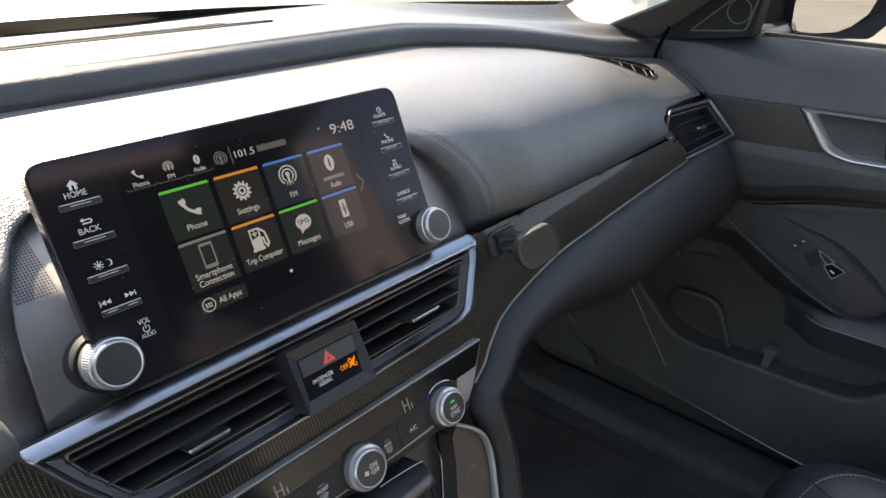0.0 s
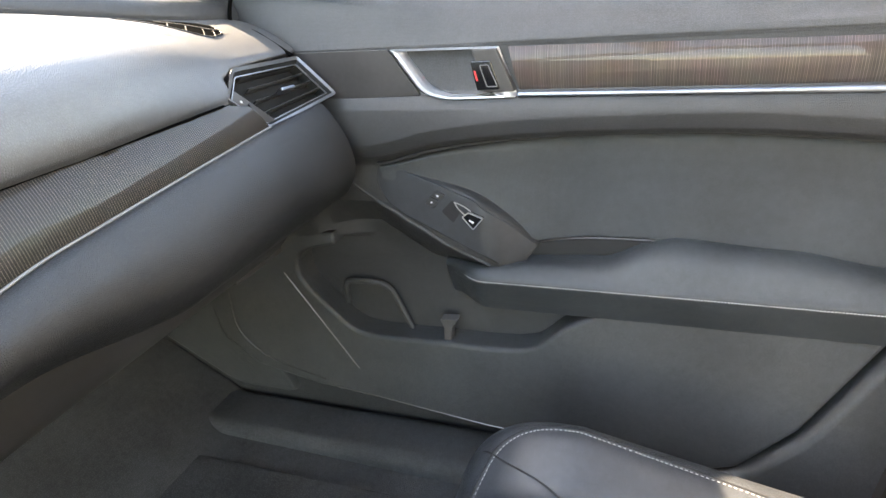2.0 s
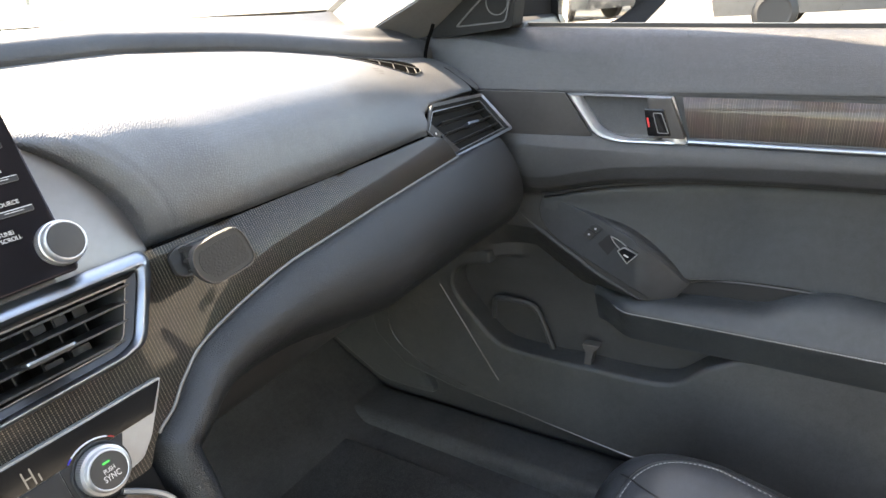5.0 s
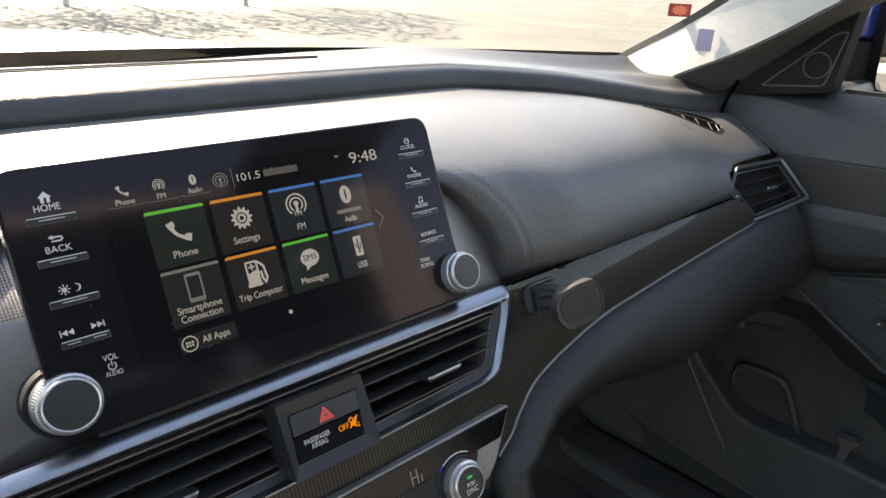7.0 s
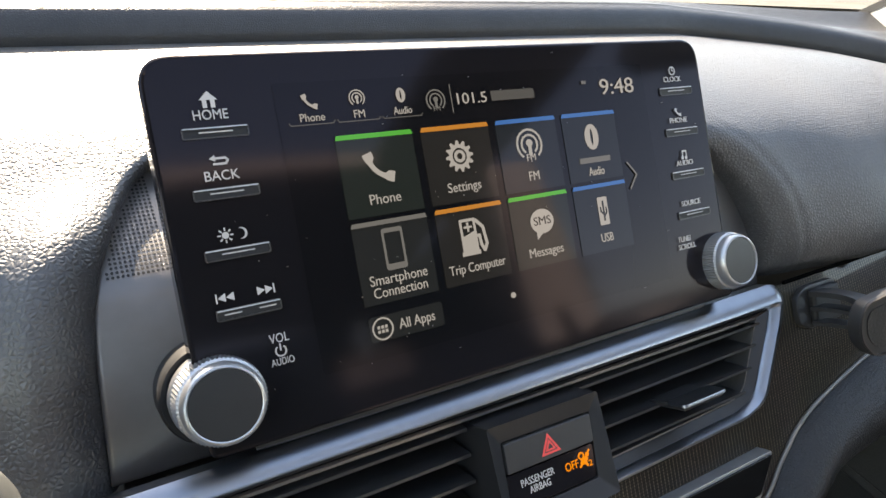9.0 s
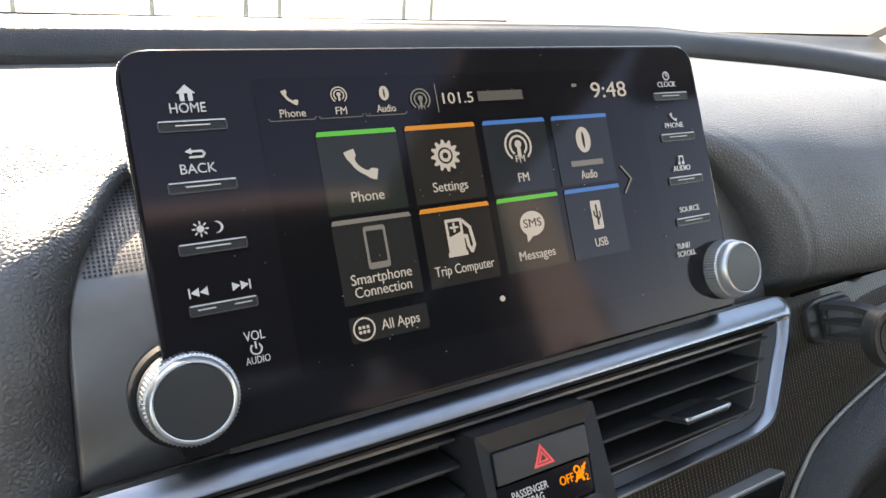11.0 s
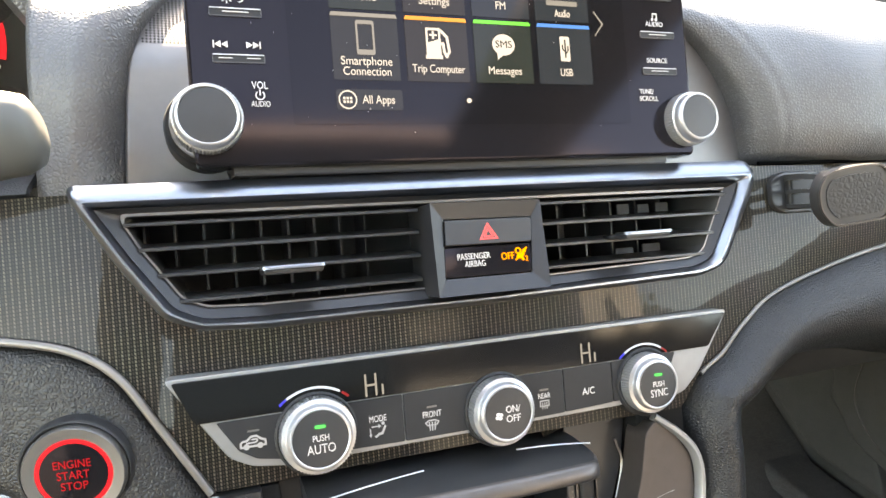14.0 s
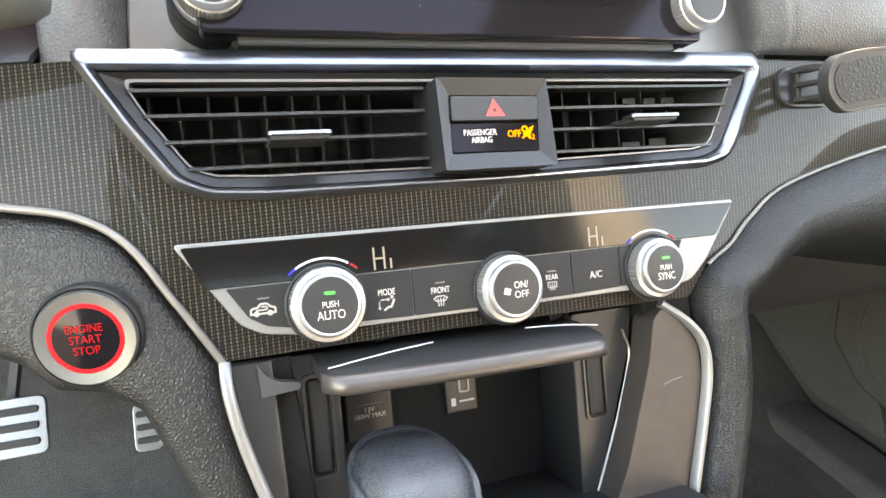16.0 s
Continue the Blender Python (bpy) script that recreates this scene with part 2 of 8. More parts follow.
def weave(name, dark, light, pitch=0.0013, turn=(0, 0, 0), tall=2.0, rough=0.3, stripe=0.3, coat=0.36, lean=0.0):
    """Lacquered weave: short upright threads, set off from row to row."""
    m, nt, b = base_mat(name, dark, rough, 0.0, coat)
    b.inputs["Coat Roughness"].default_value = 0.03
    b.inputs["Coat IOR"].default_value = 1.3
    vec = mapped(nt, (1, 1, 1), turn)
    br = node(nt, "ShaderNodeTexBrick", Scale=1.0)
    br.offset, br.squash = 0.5, 1.0
    swap = nt.nodes.new("ShaderNodeSeparateXYZ")
    join = nt.nodes.new("ShaderNodeCombineXYZ")
    nt.links.new(vec, swap.inputs[0])
    nt.links.new(swap.outputs["X"], join.inputs["Y"])
    slant = nt.nodes.new("ShaderNodeMath")
    slant.operation = "MULTIPLY_ADD"
    slant.inputs[1].default_value = lean
    nt.links.new(swap.outputs["X"], slant.inputs[0])
    nt.links.new(swap.outputs["Y"], slant.inputs[2])
    nt.links.new(slant.outputs[0], join.inputs["X"])
    nt.links.new(join.outputs[0], br.inputs["Vector"])
    br.inputs["Brick Width"].default_value, br.inputs["Row Height"].default_value = pitch * tall, pitch
    br.inputs["Mortar Size"].default_value, br.inputs["Mortar Smooth"].default_value = pitch * 0.30, 0.5
    br.inputs["Color1"].default_value = (*light, 1)
    br.inputs["Color2"].default_value = (*[c * 0.62 for c in light], 1)
    br.inputs["Mortar"].default_value = (*dark, 1)
    noise1 = node(nt, "ShaderNodeTexNoise", Scale=30.0, Detail=3.0)
    nt.links.new(vec, noise1.inputs["Vector"])
    mul = nt.nodes.new("ShaderNodeMix")
    mul.data_type, mul.blend_type = "RGBA", "MULTIPLY"
    mul.inputs["Factor"].default_value = 0.3
    # every other column of threads lies darker
    wave = nt.nodes.new("ShaderNodeMath")
    wave.operation = "MULTIPLY"
    wave.inputs[1].default_value = math.pi / pitch
    nt.links.new(swap.outputs["X"], wave.inputs[0])
    sine = nt.nodes.new("ShaderNodeMath")
    sine.operation = "SINE"
    nt.links.new(wave.outputs[0], sine.inputs[0])
    lift = nt.nodes.new("ShaderNodeMapRange")
    lift.inputs["From Min"].default_value, lift.inputs["From Max"].default_value = -0.6, 0.6
    lift.inputs["To Min"].default_value, lift.inputs["To Max"].default_value = stripe, 1.0
    nt.links.new(sine.outputs[0], lift.inputs["Value"])
    dim = nt.nodes.new("ShaderNodeVectorMath")
    dim.operation = "SCALE"
    nt.links.new(lift.outputs[0], dim.inputs["Scale"])
    nt.links.new(br.outputs["Color"], mul.inputs["A"])
    nt.links.new(noise1.outputs["Color"], mul.inputs["B"])
    nt.links.new(mul.outputs["Result"], dim.inputs[0])
    nt.links.new(dim.outputs[0], b.inputs["Base Color"])
    b.inputs["Specular IOR Level"].default_value = 0.15
    return m


def glowing(name, color, strength, rough=0.12, base=(0.01, 0.01, 0.01)):
    m, nt, b = base_mat(name, base, rough, spec=0.17)
    b.inputs["Specular Tint"].default_value = (1.0, 0.82, 0.95, 1)
    b.inputs["Emission Color"].default_value = (*color, 1)
    b.inputs["Emission Strength"].default_value = strength
    return m


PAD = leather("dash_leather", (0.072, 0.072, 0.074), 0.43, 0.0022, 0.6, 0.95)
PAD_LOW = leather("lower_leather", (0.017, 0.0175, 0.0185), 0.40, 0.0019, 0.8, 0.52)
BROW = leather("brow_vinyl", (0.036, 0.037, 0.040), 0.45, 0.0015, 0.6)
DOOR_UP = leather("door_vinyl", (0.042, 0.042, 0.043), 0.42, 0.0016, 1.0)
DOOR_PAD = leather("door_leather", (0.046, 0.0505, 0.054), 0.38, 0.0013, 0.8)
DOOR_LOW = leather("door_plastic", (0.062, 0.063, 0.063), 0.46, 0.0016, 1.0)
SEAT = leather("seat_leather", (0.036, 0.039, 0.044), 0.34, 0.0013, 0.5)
FLANK = plastic("flank_satin", (0.102, 0.086, 0.079), 0.48, 0.08, 0.0006, 0.6)
MATTE = plastic("matte_black", (0.016, 0.016, 0.016), 0.8, 0.3, 0.0012)
SURROUND = plastic("surround_grey", (0.185, 0.176, 0.172), 0.36, 0.08, 0.0006, 0.6)
SATIN = plastic("satin_grey", (0.185, 0.172, 0.165), 0.34, 0.08, 0.0006, 0.7)
SATIN_DARK = plastic("satin_dark", (0.075, 0.07, 0.068), 0.33, 0.08, 0.0006, 0.6)
BLACK = plastic("black_plastic", (0.030, 0.030, 0.031), 0.40, 0.1)
DULL = plastic("dull_black", (0.055, 0.055, 0.056), 0.6, 0.2, 0.001)
GLOSS = plastic("piano_black", (0.006, 0.006, 0.007), 0.08, 0.0, 0.001, 0.0, 1.0)
DISPLAY_GLOSS = base_mat("display_gloss", (0.008, 0.0075, 0.0075), 0.10, spec=0.30)[0]
LID_BAND = plastic("lid_satin", (0.115, 0.102, 0.096), 0.34, 0.08, 0.0006, 0.6)
RIM_GREY = plastic("rim_grey", (0.17, 0.168, 0.162), 0.36, 0.08, 0.0006, 0.6)
KEY = plastic("key_black", (0.028, 0.028, 0.029), 0.46, 0.1)
KEY.node_tree.nodes["Principled BSDF"].inputs["Specular IOR Level"].default_value = 0.22
# near-black colour standing in for the shade in openings and gaps
SHADE_BLACK = base_mat("shade_black", (0.003, 0.003, 0.003), 0.9, spec=0.0)[0]
DUST = plastic("dust_specks", (0.22, 0.21, 0.20), 0.9)
SLAT = plastic("slat_black", (0.030, 0.030, 0.031), 0.32, 0.05)
BLOCK = plastic("switch_satin", (0.024, 0.024, 0.026), 0.34, 0.08, 0.0006, 0.1)
CHROME = plastic("satin_chrome", (0.29, 0.31, 0.35), 0.30, 0.03, 0.0005, 1.0)
DOOR_CHROME = plastic("dim_chrome", (0.44, 0.45, 0.47), 0.33, 0.03, 0.0005, 0.7)
BEAD = plastic("bead_grey", (0.22, 0.205, 0.19), 0.35, 0.05, 0.0005, 0.5)
VENT_RIM = plastic("vent_silver", (0.19, 0.19, 0.195), 0.32, 0.05, 0.0005, 0.7)
SILVER = plastic("silver_paint", (0.30, 0.298, 0.295), 0.38, 0.05, 0.0005, 0.5)
KNURL = plastic("knurled_metal", (0.53, 0.53, 0.535), 0.33, 0.05, 0.0005, 0.8)
FACE_TURN = (-(math.pi / 2 - TILT), 0, 0)
WEAVE = weave("brown_weave", (0.014, 0.0125, 0.0105), (0.160, 0.128, 0.097), 0.00122, FACE_TURN, 1.3, 0.45, 0.28, 0.55, 0.6)
DOOR_WEAVE = weave("door_weave", (0.055, 0.041, 0.035), (0.15, 0.112, 0.095), 0.0014, (-math.pi / 2, -math.pi / 2, 0), 60, 0.35, 0.7, 0.9)
PRINT = glowing("key_print", (1, 1, 1), 0.010, 0.4, (0.34, 0.34, 0.34))
WHITE = glowing("white_print", (1, 1, 1), 0.020, 0.4, (0.48, 0.48, 0.48))
LINE = plastic("white_line", (0.6, 0.6, 0.62), 0.4)
SCREEN_WHITE = glowing("screen_white", (0.92, 0.95, 1.0), 0.0697)
SCREEN_GREY = glowing("screen_grey", (0.75, 0.8, 0.85), 0.0328)
SCREEN_DIM = glowing("screen_dim", (0.75, 0.8, 0.85), 0.0180)
SCREEN_BACK = glowing("screen_back", (0.35, 0.45, 0.55), 0.0004, 0.09, (0.006, 0.006, 0.007))
TILE = glowing("tile_dark", (0.42, 0.50, 0.55), 0.0045, 0.07)
TILE_GREEN = glowing("tile_green", (0.36, 0.56, 0.50), 0.0046, 0.07)
TILE_WARM = glowing("tile_warm", (0.50, 0.49, 0.46), 0.0043, 0.07)
TILE_BLUE = glowing("tile_blue", (0.34, 0.50, 0.72), 0.0050, 0.07)
BAR_GREEN = glowing("bar_green", (0.10, 0.75, 0.10), 0.0943)
BAR_ORANGE = glowing("bar_orange", (0.9, 0.38, 0.06), 0.0943)
BAR_BLUE = glowing("bar_blue", (0.06, 0.28, 0.9), 0.0943)
AMBER = glowing("amber_light", (1.0, 0.31, 0.005), 0.17)
LED_GREEN = glowing("green_light", (0.03, 1.0, 0.22), 0.085)
RED_RING = glowing("red_light", (1.0, 0.02, 0.04), 0.080)
RED_TEXT = glowing("red_letters", (1.0, 0.02, 0.04), 0.040)
RED = plastic("red_plastic", (0.55, 0.03, 0.03), 0.4)
HAZ = glowing("hazard_red", (0.9, 0.10, 0.10), 0.075, 0.3, (0.5, 0.08, 0.08))
BLUE_MARK = plastic("blue_mark", (0.06, 0.06, 0.7), 0.4)
MATTE.node_tree.nodes["Principled BSDF"].inputs["Specular IOR Level"].default_value = 0.12
STITCH = plastic("stitching", (0.34, 0.34, 0.33), 0.7)
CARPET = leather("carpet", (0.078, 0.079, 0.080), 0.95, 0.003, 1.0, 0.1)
CLOTH = plastic("headlining", (0.42, 0.41, 0.39), 0.9, 0.5, 0.002)
RUBBER = plastic("rubber", (0.012, 0.012, 0.013), 0.55, 0.2, 0.001)
STEEL = plastic("pedal_steel", (0.27, 0.27, 0.27), 0.32, 0.1, 0.0006, 1.0)
PILLAR = plastic("pillar_grey", (0.085, 0.083, 0.083), 0.8, 0.3, 0.002)
GLASS_FACE, nt, gf = base_mat("screen_glass", (0.010, 0.0095, 0.011), 0.09)
gf.inputs["Specular IOR Level"].default_value = 0.17
gf.inputs["Specular Tint"].default_value = (1.0, 0.82, 0.95, 1)


# ---------- dashboard ----------
def ease(a, b, x):
    t = min(max((x - a) / (b - a), 0), 1)
    return t * t * (3 - 2 * t)


PAD_MID = [(-0.026, 0.878), (-0.034, 0.888), (-0.033, 0.908), (-0.018, 0.938), (0.020, 0.966), (0.095, 0.988), (0.205, 0.999)]
PAD_END = [(-0.014, 0.877), (-0.012, 0.886), (-0.004, 0.902), (0.010, 0.919), (0.026, 0.933), (0.044, 0.945), (0.061, 0.953)]


def blend(a, b, t):
    return [((1 - t) * p[0] + t * q[0], (1 - t) * p[1] + t * q[1]) for p, q in zip(a, b)]


PAD_IN = [(-0.018, 0.878), (-0.023, 0.888), (-0.021, 0.908), (-0.007, 0.938), (0.023, 0.966), (0.095, 0.988), (0.205, 0.999)]
PAD_LEFT = [(-0.012, 0.868), (-0.004, 0.890), (0.005, 0.920), (0.0225, 0.9443), (0.0500, 0.9592), (0.106, 0.985), (0.205, 0.999)]
# the groove between pad and brow, along the car's width
GROOVE = smooth_line([(-0.8, 0.205, 0.999), (0.0, 0.205, 0.999), (0.30, 0.205, 0.999), (0.375, 0.202, 0.9955), (0.485, 0.167, 0.985), (0.56, 0.137, 0.9725), (0.64, 0.105, 0.958), (0.75, 0.085, 0.946)], 10)
EDGE_L = [(-0.1540, -0.1060), (-0.1525, -0.0800), (-0.1496, -0.0480), (-0.1416, -0.0215), (-0.1268, 0.0035), (-0.1050, 0.0150), (-0.0800, 0.0190)]
EDGE_R = [(0.1945, -0.1060), (0.1942, -0.0850), (0.1890, -0.0640), (0.1790, -0.0440), (0.1620, -0.0240), (0.1380, -0.0050), (0.1100, 0.0120), (0.0800, 0.0190)]
el = [(p.x, p.y) for p in smooth_line([(*q, 0) for q in EDGE_L], 5)]
er = [(p.x, p.y) for p in smooth_line([(*q, 0) for q in EDGE_R], 5)]
NICHE = np.array([(0.1945, -0.14)] + er + el[::-1] + [(-0.1540, -0.14)])
F_INV = F.inverted()


def niche_dist(u, v):
    """Distance to the edge of the niche behind the display, negative inside."""
    q = np.array((u, v))
    a, b = NICHE[:-1], NICHE[1:]
    d = b - a
    t = np.clip(((q - a) * d).sum(1) / (d * d).sum(1), 0, 1)
    dist = float(np.sqrt((((a + d * t[:, None]) - q) ** 2).sum(1).min()))
    ring_a, ring_b = NICHE, np.roll(NICHE, -1, 0)
    cross = (ring_a[:, 1] > v) != (ring_b[:, 1] > v)
    at = ring_a[:, 0] + (v - ring_a[:, 1]) / np.where(ring_b[:, 1] == ring_a[:, 1], 1e-9, ring_b[:, 1] - ring_a[:, 1]) * (ring_b[:, 0] - ring_a[:, 0])
    return -dist if int((cross & (at > u)).sum()) % 2 else dist


def roll_in(p):
    """The pad's padded edge where it rolls into the niche."""
    if not -0.24 < p.x < 0.24:
        return p
    u, v, o = F_INV @ p
    d = niche_dist(u, v)
    fade = 1 - ease(-0.035, 0.010, v)
    w, lift, fall = (0.016, 0.0, 0.012) if u > 0 else (0.024, 0.007, 0.004)
    if d > 0:
        x = min(d / w, 1.0)
        o += fade * (lift * math.sin(math.pi * min(d / (w * 1.3), 1)) - fall * (1 - x) ** 1.4 - 0.0016 * math.exp(-((d - w) / 0.0028) ** 2))
    else:
        low = min(o - 0.022, -0.055)
        o = (o - fade * fall) + (low - o + fade * fall) * ease(0.0, 0.005, -d)
    return F @ Vector((u, v, o))


def pad_profile(u):
    p = blend(blend(PAD_IN, PAD_MID, ease(0.205, 0.27, u)), PAD_END, ease(0.36, 0.69, u))
    b = ease(-0.260, -0.215, u) * (1 - ease(-0.12, -0.06, u))
    p = blend(p, PAD_LEFT, b)
    gy, gz = lin_at([(q.x, q.y) for q in GROOVE], u), lin_at([(q.x, q.z) for q in GROOVE], u)
    dy, dz = gy - p[6][0], gz - p[6][1]
    cave = 1 - ease(-0.203, -0.186, u)
    out = []
    for k, (y, z) in enumerate(p):
        y += cave * (0.17, 0.17, 0.16, 0.14, 0.10, 0.05, 0.0)[k]
        r = (k / 6) ** 1.6
        y, z = y + dy * r, z + dz * r
        if k < 3:
            s = ease((0.569, 0.572, 0.593)[k], (0.576, 0.579, 0.604)[k], u)
            y, z = y + s * (0.040, 0.030, 0.005)[k], z + s * (0.0, 0.012, 0.004)[k]
        out.append((y, z))
    return out


def pad_row(u, n=16):
    return [roll_in(p) for p in smooth_line([(u, y, z) for y, z in pad_profile(u)], n)]


bm = bmesh.new()
us = [-0.78 + 0.03 * k for k in range(18)] + [-0.245 + 0.0025 * k for k in range(61)] + [-0.09 + 0.02 * k for k in range(9)] + [0.0855 + 0.0019 * k for k in range(76)] + [0.24 + 0.0125 * k for k in range(25)] + [0.551 + 0.0025 * k for k in range(10)] + [0.588 + 0.0125 * k for k in range(13)]
loft(bm, [pad_row(u) for u in us])
dash_pad = solid("dashboard_pad", bm, PAD, "black grained leather dashboard pad with a soft sheen", "dashboard", "structure", 70)
thick(dash_pad, 0.004)


def brow_row(u):
    (gy, gz) = pad_profile(u)[-1]
    e = ease(0.45, 0.72, u)
    by, bz = 0.60 - 0.36 * ease(0.25, 0.78, u) ** 1.2, 1.014 - 0.012 * e + 0.014 * ease(0.12, 0.46, u)
    h = 0.024 + 0.002 * e
    pts = [(gy + 0.004, gz - 0.012), (gy + 0.001, gz + 0.001), (gy + 0.0012, gz + h * 0.30), (gy + 0.0065, gz + h * 0.72), (gy + 0.016, gz + h * 0.95), (gy + 0.034, gz + h + 0.002), (gy + (by - gy) * 0.35, gz + h + 0.004 + 0.012 * e), (gy + (by - gy) * 0.7, gz * 0.4 + bz * 0.6 + 0.006), (by, bz)]
    return smooth_line([(u, y, z) for y, z in pts], 5)


bm = bmesh.new()
loft(bm, [brow_row(-0.78 + 0.0239 * k) for k in range(65)])
brow = solid("dashboard_brow", bm, BROW, "black vinyl dashboard top rolling forward to the windscreen", "dashboard", "structure", 60)
thick(brow, 0.006)

# long demister slot on the brow
slot = thing("demister_vent", "long black demister slot sunk in the dashboard top", "air vent")


def brow_z(u, y):
    return lin_at([(p.y, p.z) for p in brow_row(u)[6:]], y)


for y0, u0, u1, half in ((0.336, -0.34, 0.238, 0.0055), (0.372, -0.30, 0.20, 0.004)):
    us_s = [u0 + (u1 - u0) * k / 24 for k in range(25)]
    line = [(u, y0 - 0.22 * (u - 0.05) ** 2) for u in us_s]
    taper = [min(1.0, 8 * min(k, 24 - k) / 24 + 0.1) for k in range(25)]
    bm = bmesh.new()
    loft(bm, [[(u, y - half * w, brow_z(u, y - half * w) + 0.0012), (u, y, brow_z(u, y) + 0.0012), (u, y + half * w, brow_z(u, y + half * w) + 0.0012)] for (u, y), w in zip(line, taper)])
    part("slot", bm, MATTE, slot)
    bm = bmesh.new()
    sweep(bm, [(u, y + half * w + 0.0015, brow_z(u, y + half * w) + 0.0008) for (u, y), w in zip(line, taper)], [(0.0022 * math.cos(a * 1.0472), 0.0022 * math.sin(a * 1.0472)) for a in range(6)])
    part("lip", bm, BROW, slot)

# corner demister on the pad's top
cv = thing("corner_vent", "small black wedge-shaped demister grille in the dashboard top", "air vent")


def pad_z(u, y):
    row = [p for p in smooth_line([(u, a, b) for a, b in pad_profile(u)], 6) if p.z > 0.905]
    return lin_at([(p.y, p.z) for p in row], y)


wedge_top = smooth_line([(0.575, 0.114, 0), (0.612, 0.104, 0), (0.645, 0.091, 0), (0.668, 0.074, 0), (0.671, 0.062, 0)], 5)
wedge_low = smooth_line([(0.576, 0.112, 0), (0.594, 0.086, 0), (0.612, 0.062, 0), (0.636, 0.045, 0), (0.664, 0.050, 0)], 5)


def on_pad(p, lift):
    return Vector((p.x, p.y - lift * 0.35, pad_z(p.x, p.y) + lift))


# flat patch on the pad, black in place of the vent's shaded depth
bm = bmesh.new()
loft(bm, [[on_pad(a.lerp(b, t), 0.0008) for t in (0, 0.25, 0.5, 0.75, 1)] for a, b in zip(wedge_top, wedge_low)])
part("well", bm, SHADE_BLACK, cv, "flat black patch for the shade in the opening")
bm = bmesh.new()
sweep(bm, [on_pad(p, 0.0006) for p in wedge_top + wedge_low[:0:-1]], [(0.0008 * math.cos(a * 1.0472), 0.0008 * math.sin(a * 1.0472)) for a in range(6)], (0, -0.3, 0.95), True)
part("rim", bm, RUBBER, cv)
for i in (8, 11, 14, 17):
    a, b = wedge_top[i], wedge_low[i]
    bm = bmesh.new()
    loft(bm, [[on_pad(p, 0.0004) + Vector((-0.0012, 0, 0)), on_pad(p, 0.0014) + Vector((-0.0006, 0, 0)), on_pad(p, 0.0014) + Vector((0.0006, 0, 0)), on_pad(p, 0.0004) + Vector((0.0012, 0, 0))] for p in (a.lerp(b, 0.45), a.lerp(b, 0.75), b)], True, True)
    part("fin", bm, BLACK, cv)
bm = bmesh.new()
ins = [on_pad(a.lerp(b, 0.42), 0.0010) for a, b in list(zip(wedge_top, wedge_low))[6:]]
sweep(bm, ins, [(0.0010, -0.001), (0.0010, 0.0008), (-0.0010, 0.0008), (-0.0010, -0.001)], (0, -0.3, 0.95))
part("bar", bm, RUBBER, cv)

label_plate = thing("dashboard_label", "small pale printed label on the dashboard top", "label")
for k, (u0, u1, y) in enumerate(((0.572, 0.584, 0.058), (0.566, 0.584, 0.051), (0.566, 0.576, 0.044))):
    bm = bmesh.new()
    loft(bm, [[on_pad(Vector((u, y - 0.0012, 0)), 0.0007), on_pad(Vector((u, y + 0.0012, 0)), 0.0007)] for u in (u0, (u0 + u1) / 2, u1)])
    part("print", bm, PILLAR, label_plate)
# dark gap beside the door, its shade drawn as a black strip
bm = bmesh.new()
sweep(bm, smooth_line([(0.737, 0.072, 0.992), (0.733, 0.082, 0.966), (0.731, 0.085, 0.945), (0.727, 0.070, 0.938), (0.722, 0.044, 0.930), (0.722, 0.000, 0.902)], 6), [(0.0028 * math.cos(a * 1.0472), 0.0028 * math.sin(a * 1.0472)) for a in range(6)], (1, 0, 0))
solid("door_seal", bm, SHADE_BLACK, "black strip standing for the shade in the gap between dashboard and door", "seal", "structure", 60)

# ---------- woven trim panel round the centre stack ----------
VENT_OUT = [(-0.1740, -0.1068), (0.1735, -0.1046), (0.1795, -0.1085), (0.1757, -0.1205), (0.1540, -0.1575), (0.1480, -0.1622), (0.1340, -0.1655), (0.0044, -0.1676), (-0.1021, -0.1674), (-0.1280, -0.1655), (-0.1414, -0.1592), (-0.1577, -0.1352)]
VENT_IN = [(-0.1665, -0.1118), (0.1660, -0.1124), (0.1668, -0.1138), (0.1640, -0.1210), (0.1452, -0.1540), (0.1400, -0.1582), (0.1300, -0.1612), (0.0044, -0.1640), (-0.1010, -0.1638), (-0.1255, -0.1626), (-0.1375, -0.1572), (-0.1530, -0.1342)]


PANEL_SWEEP = [(p.x, p.y) for p in smooth_line([(-0.5, -0.085, 0), (-0.30, -0.050, 0), (-0.22, -0.030, 0), (-0.15, -0.013, 0), (-0.05, -0.009, 0), (0.10, -0.009, 0), (0.22, -0.012, 0), (0.4, -0.015, 0), (0.6, -0.016, 0)], 12)]


def panel_out(u):
    """How far the trim panel lies back, along the dashboard."""
    return lin_at(PANEL_SWEEP, u)


LOW_LEFT = [(-0.46, -0.158), (-0.32, -0.157), (-0.235, -0.158), (-0.2011, -0.1632), (-0.1772, -0.1693), (-0.1604, -0.1813), (-0.1459, -0.2042), (-0.1279, -0.2346)]
LOW_RIGHT = [(0.1120, -0.2362), (0.1180, -0.2345), (0.1310, -0.2195), (0.1480, -0.2100), (0.1646, -0.1959), (0.1968, -0.1783), (0.2794, -0.1605), (0.3540, -0.1543), (0.4600, -0.1475), (0.5720, -0.1412), (0.6000, -0.1397)]
left_edge = [(p.x, p.y) for p in smooth_line([(*q, 0) for q in LOW_LEFT], 6)]
right_edge = [(p.x, p.y) for p in smooth_line([(*q, 0) for q in LOW_RIGHT], 6)]
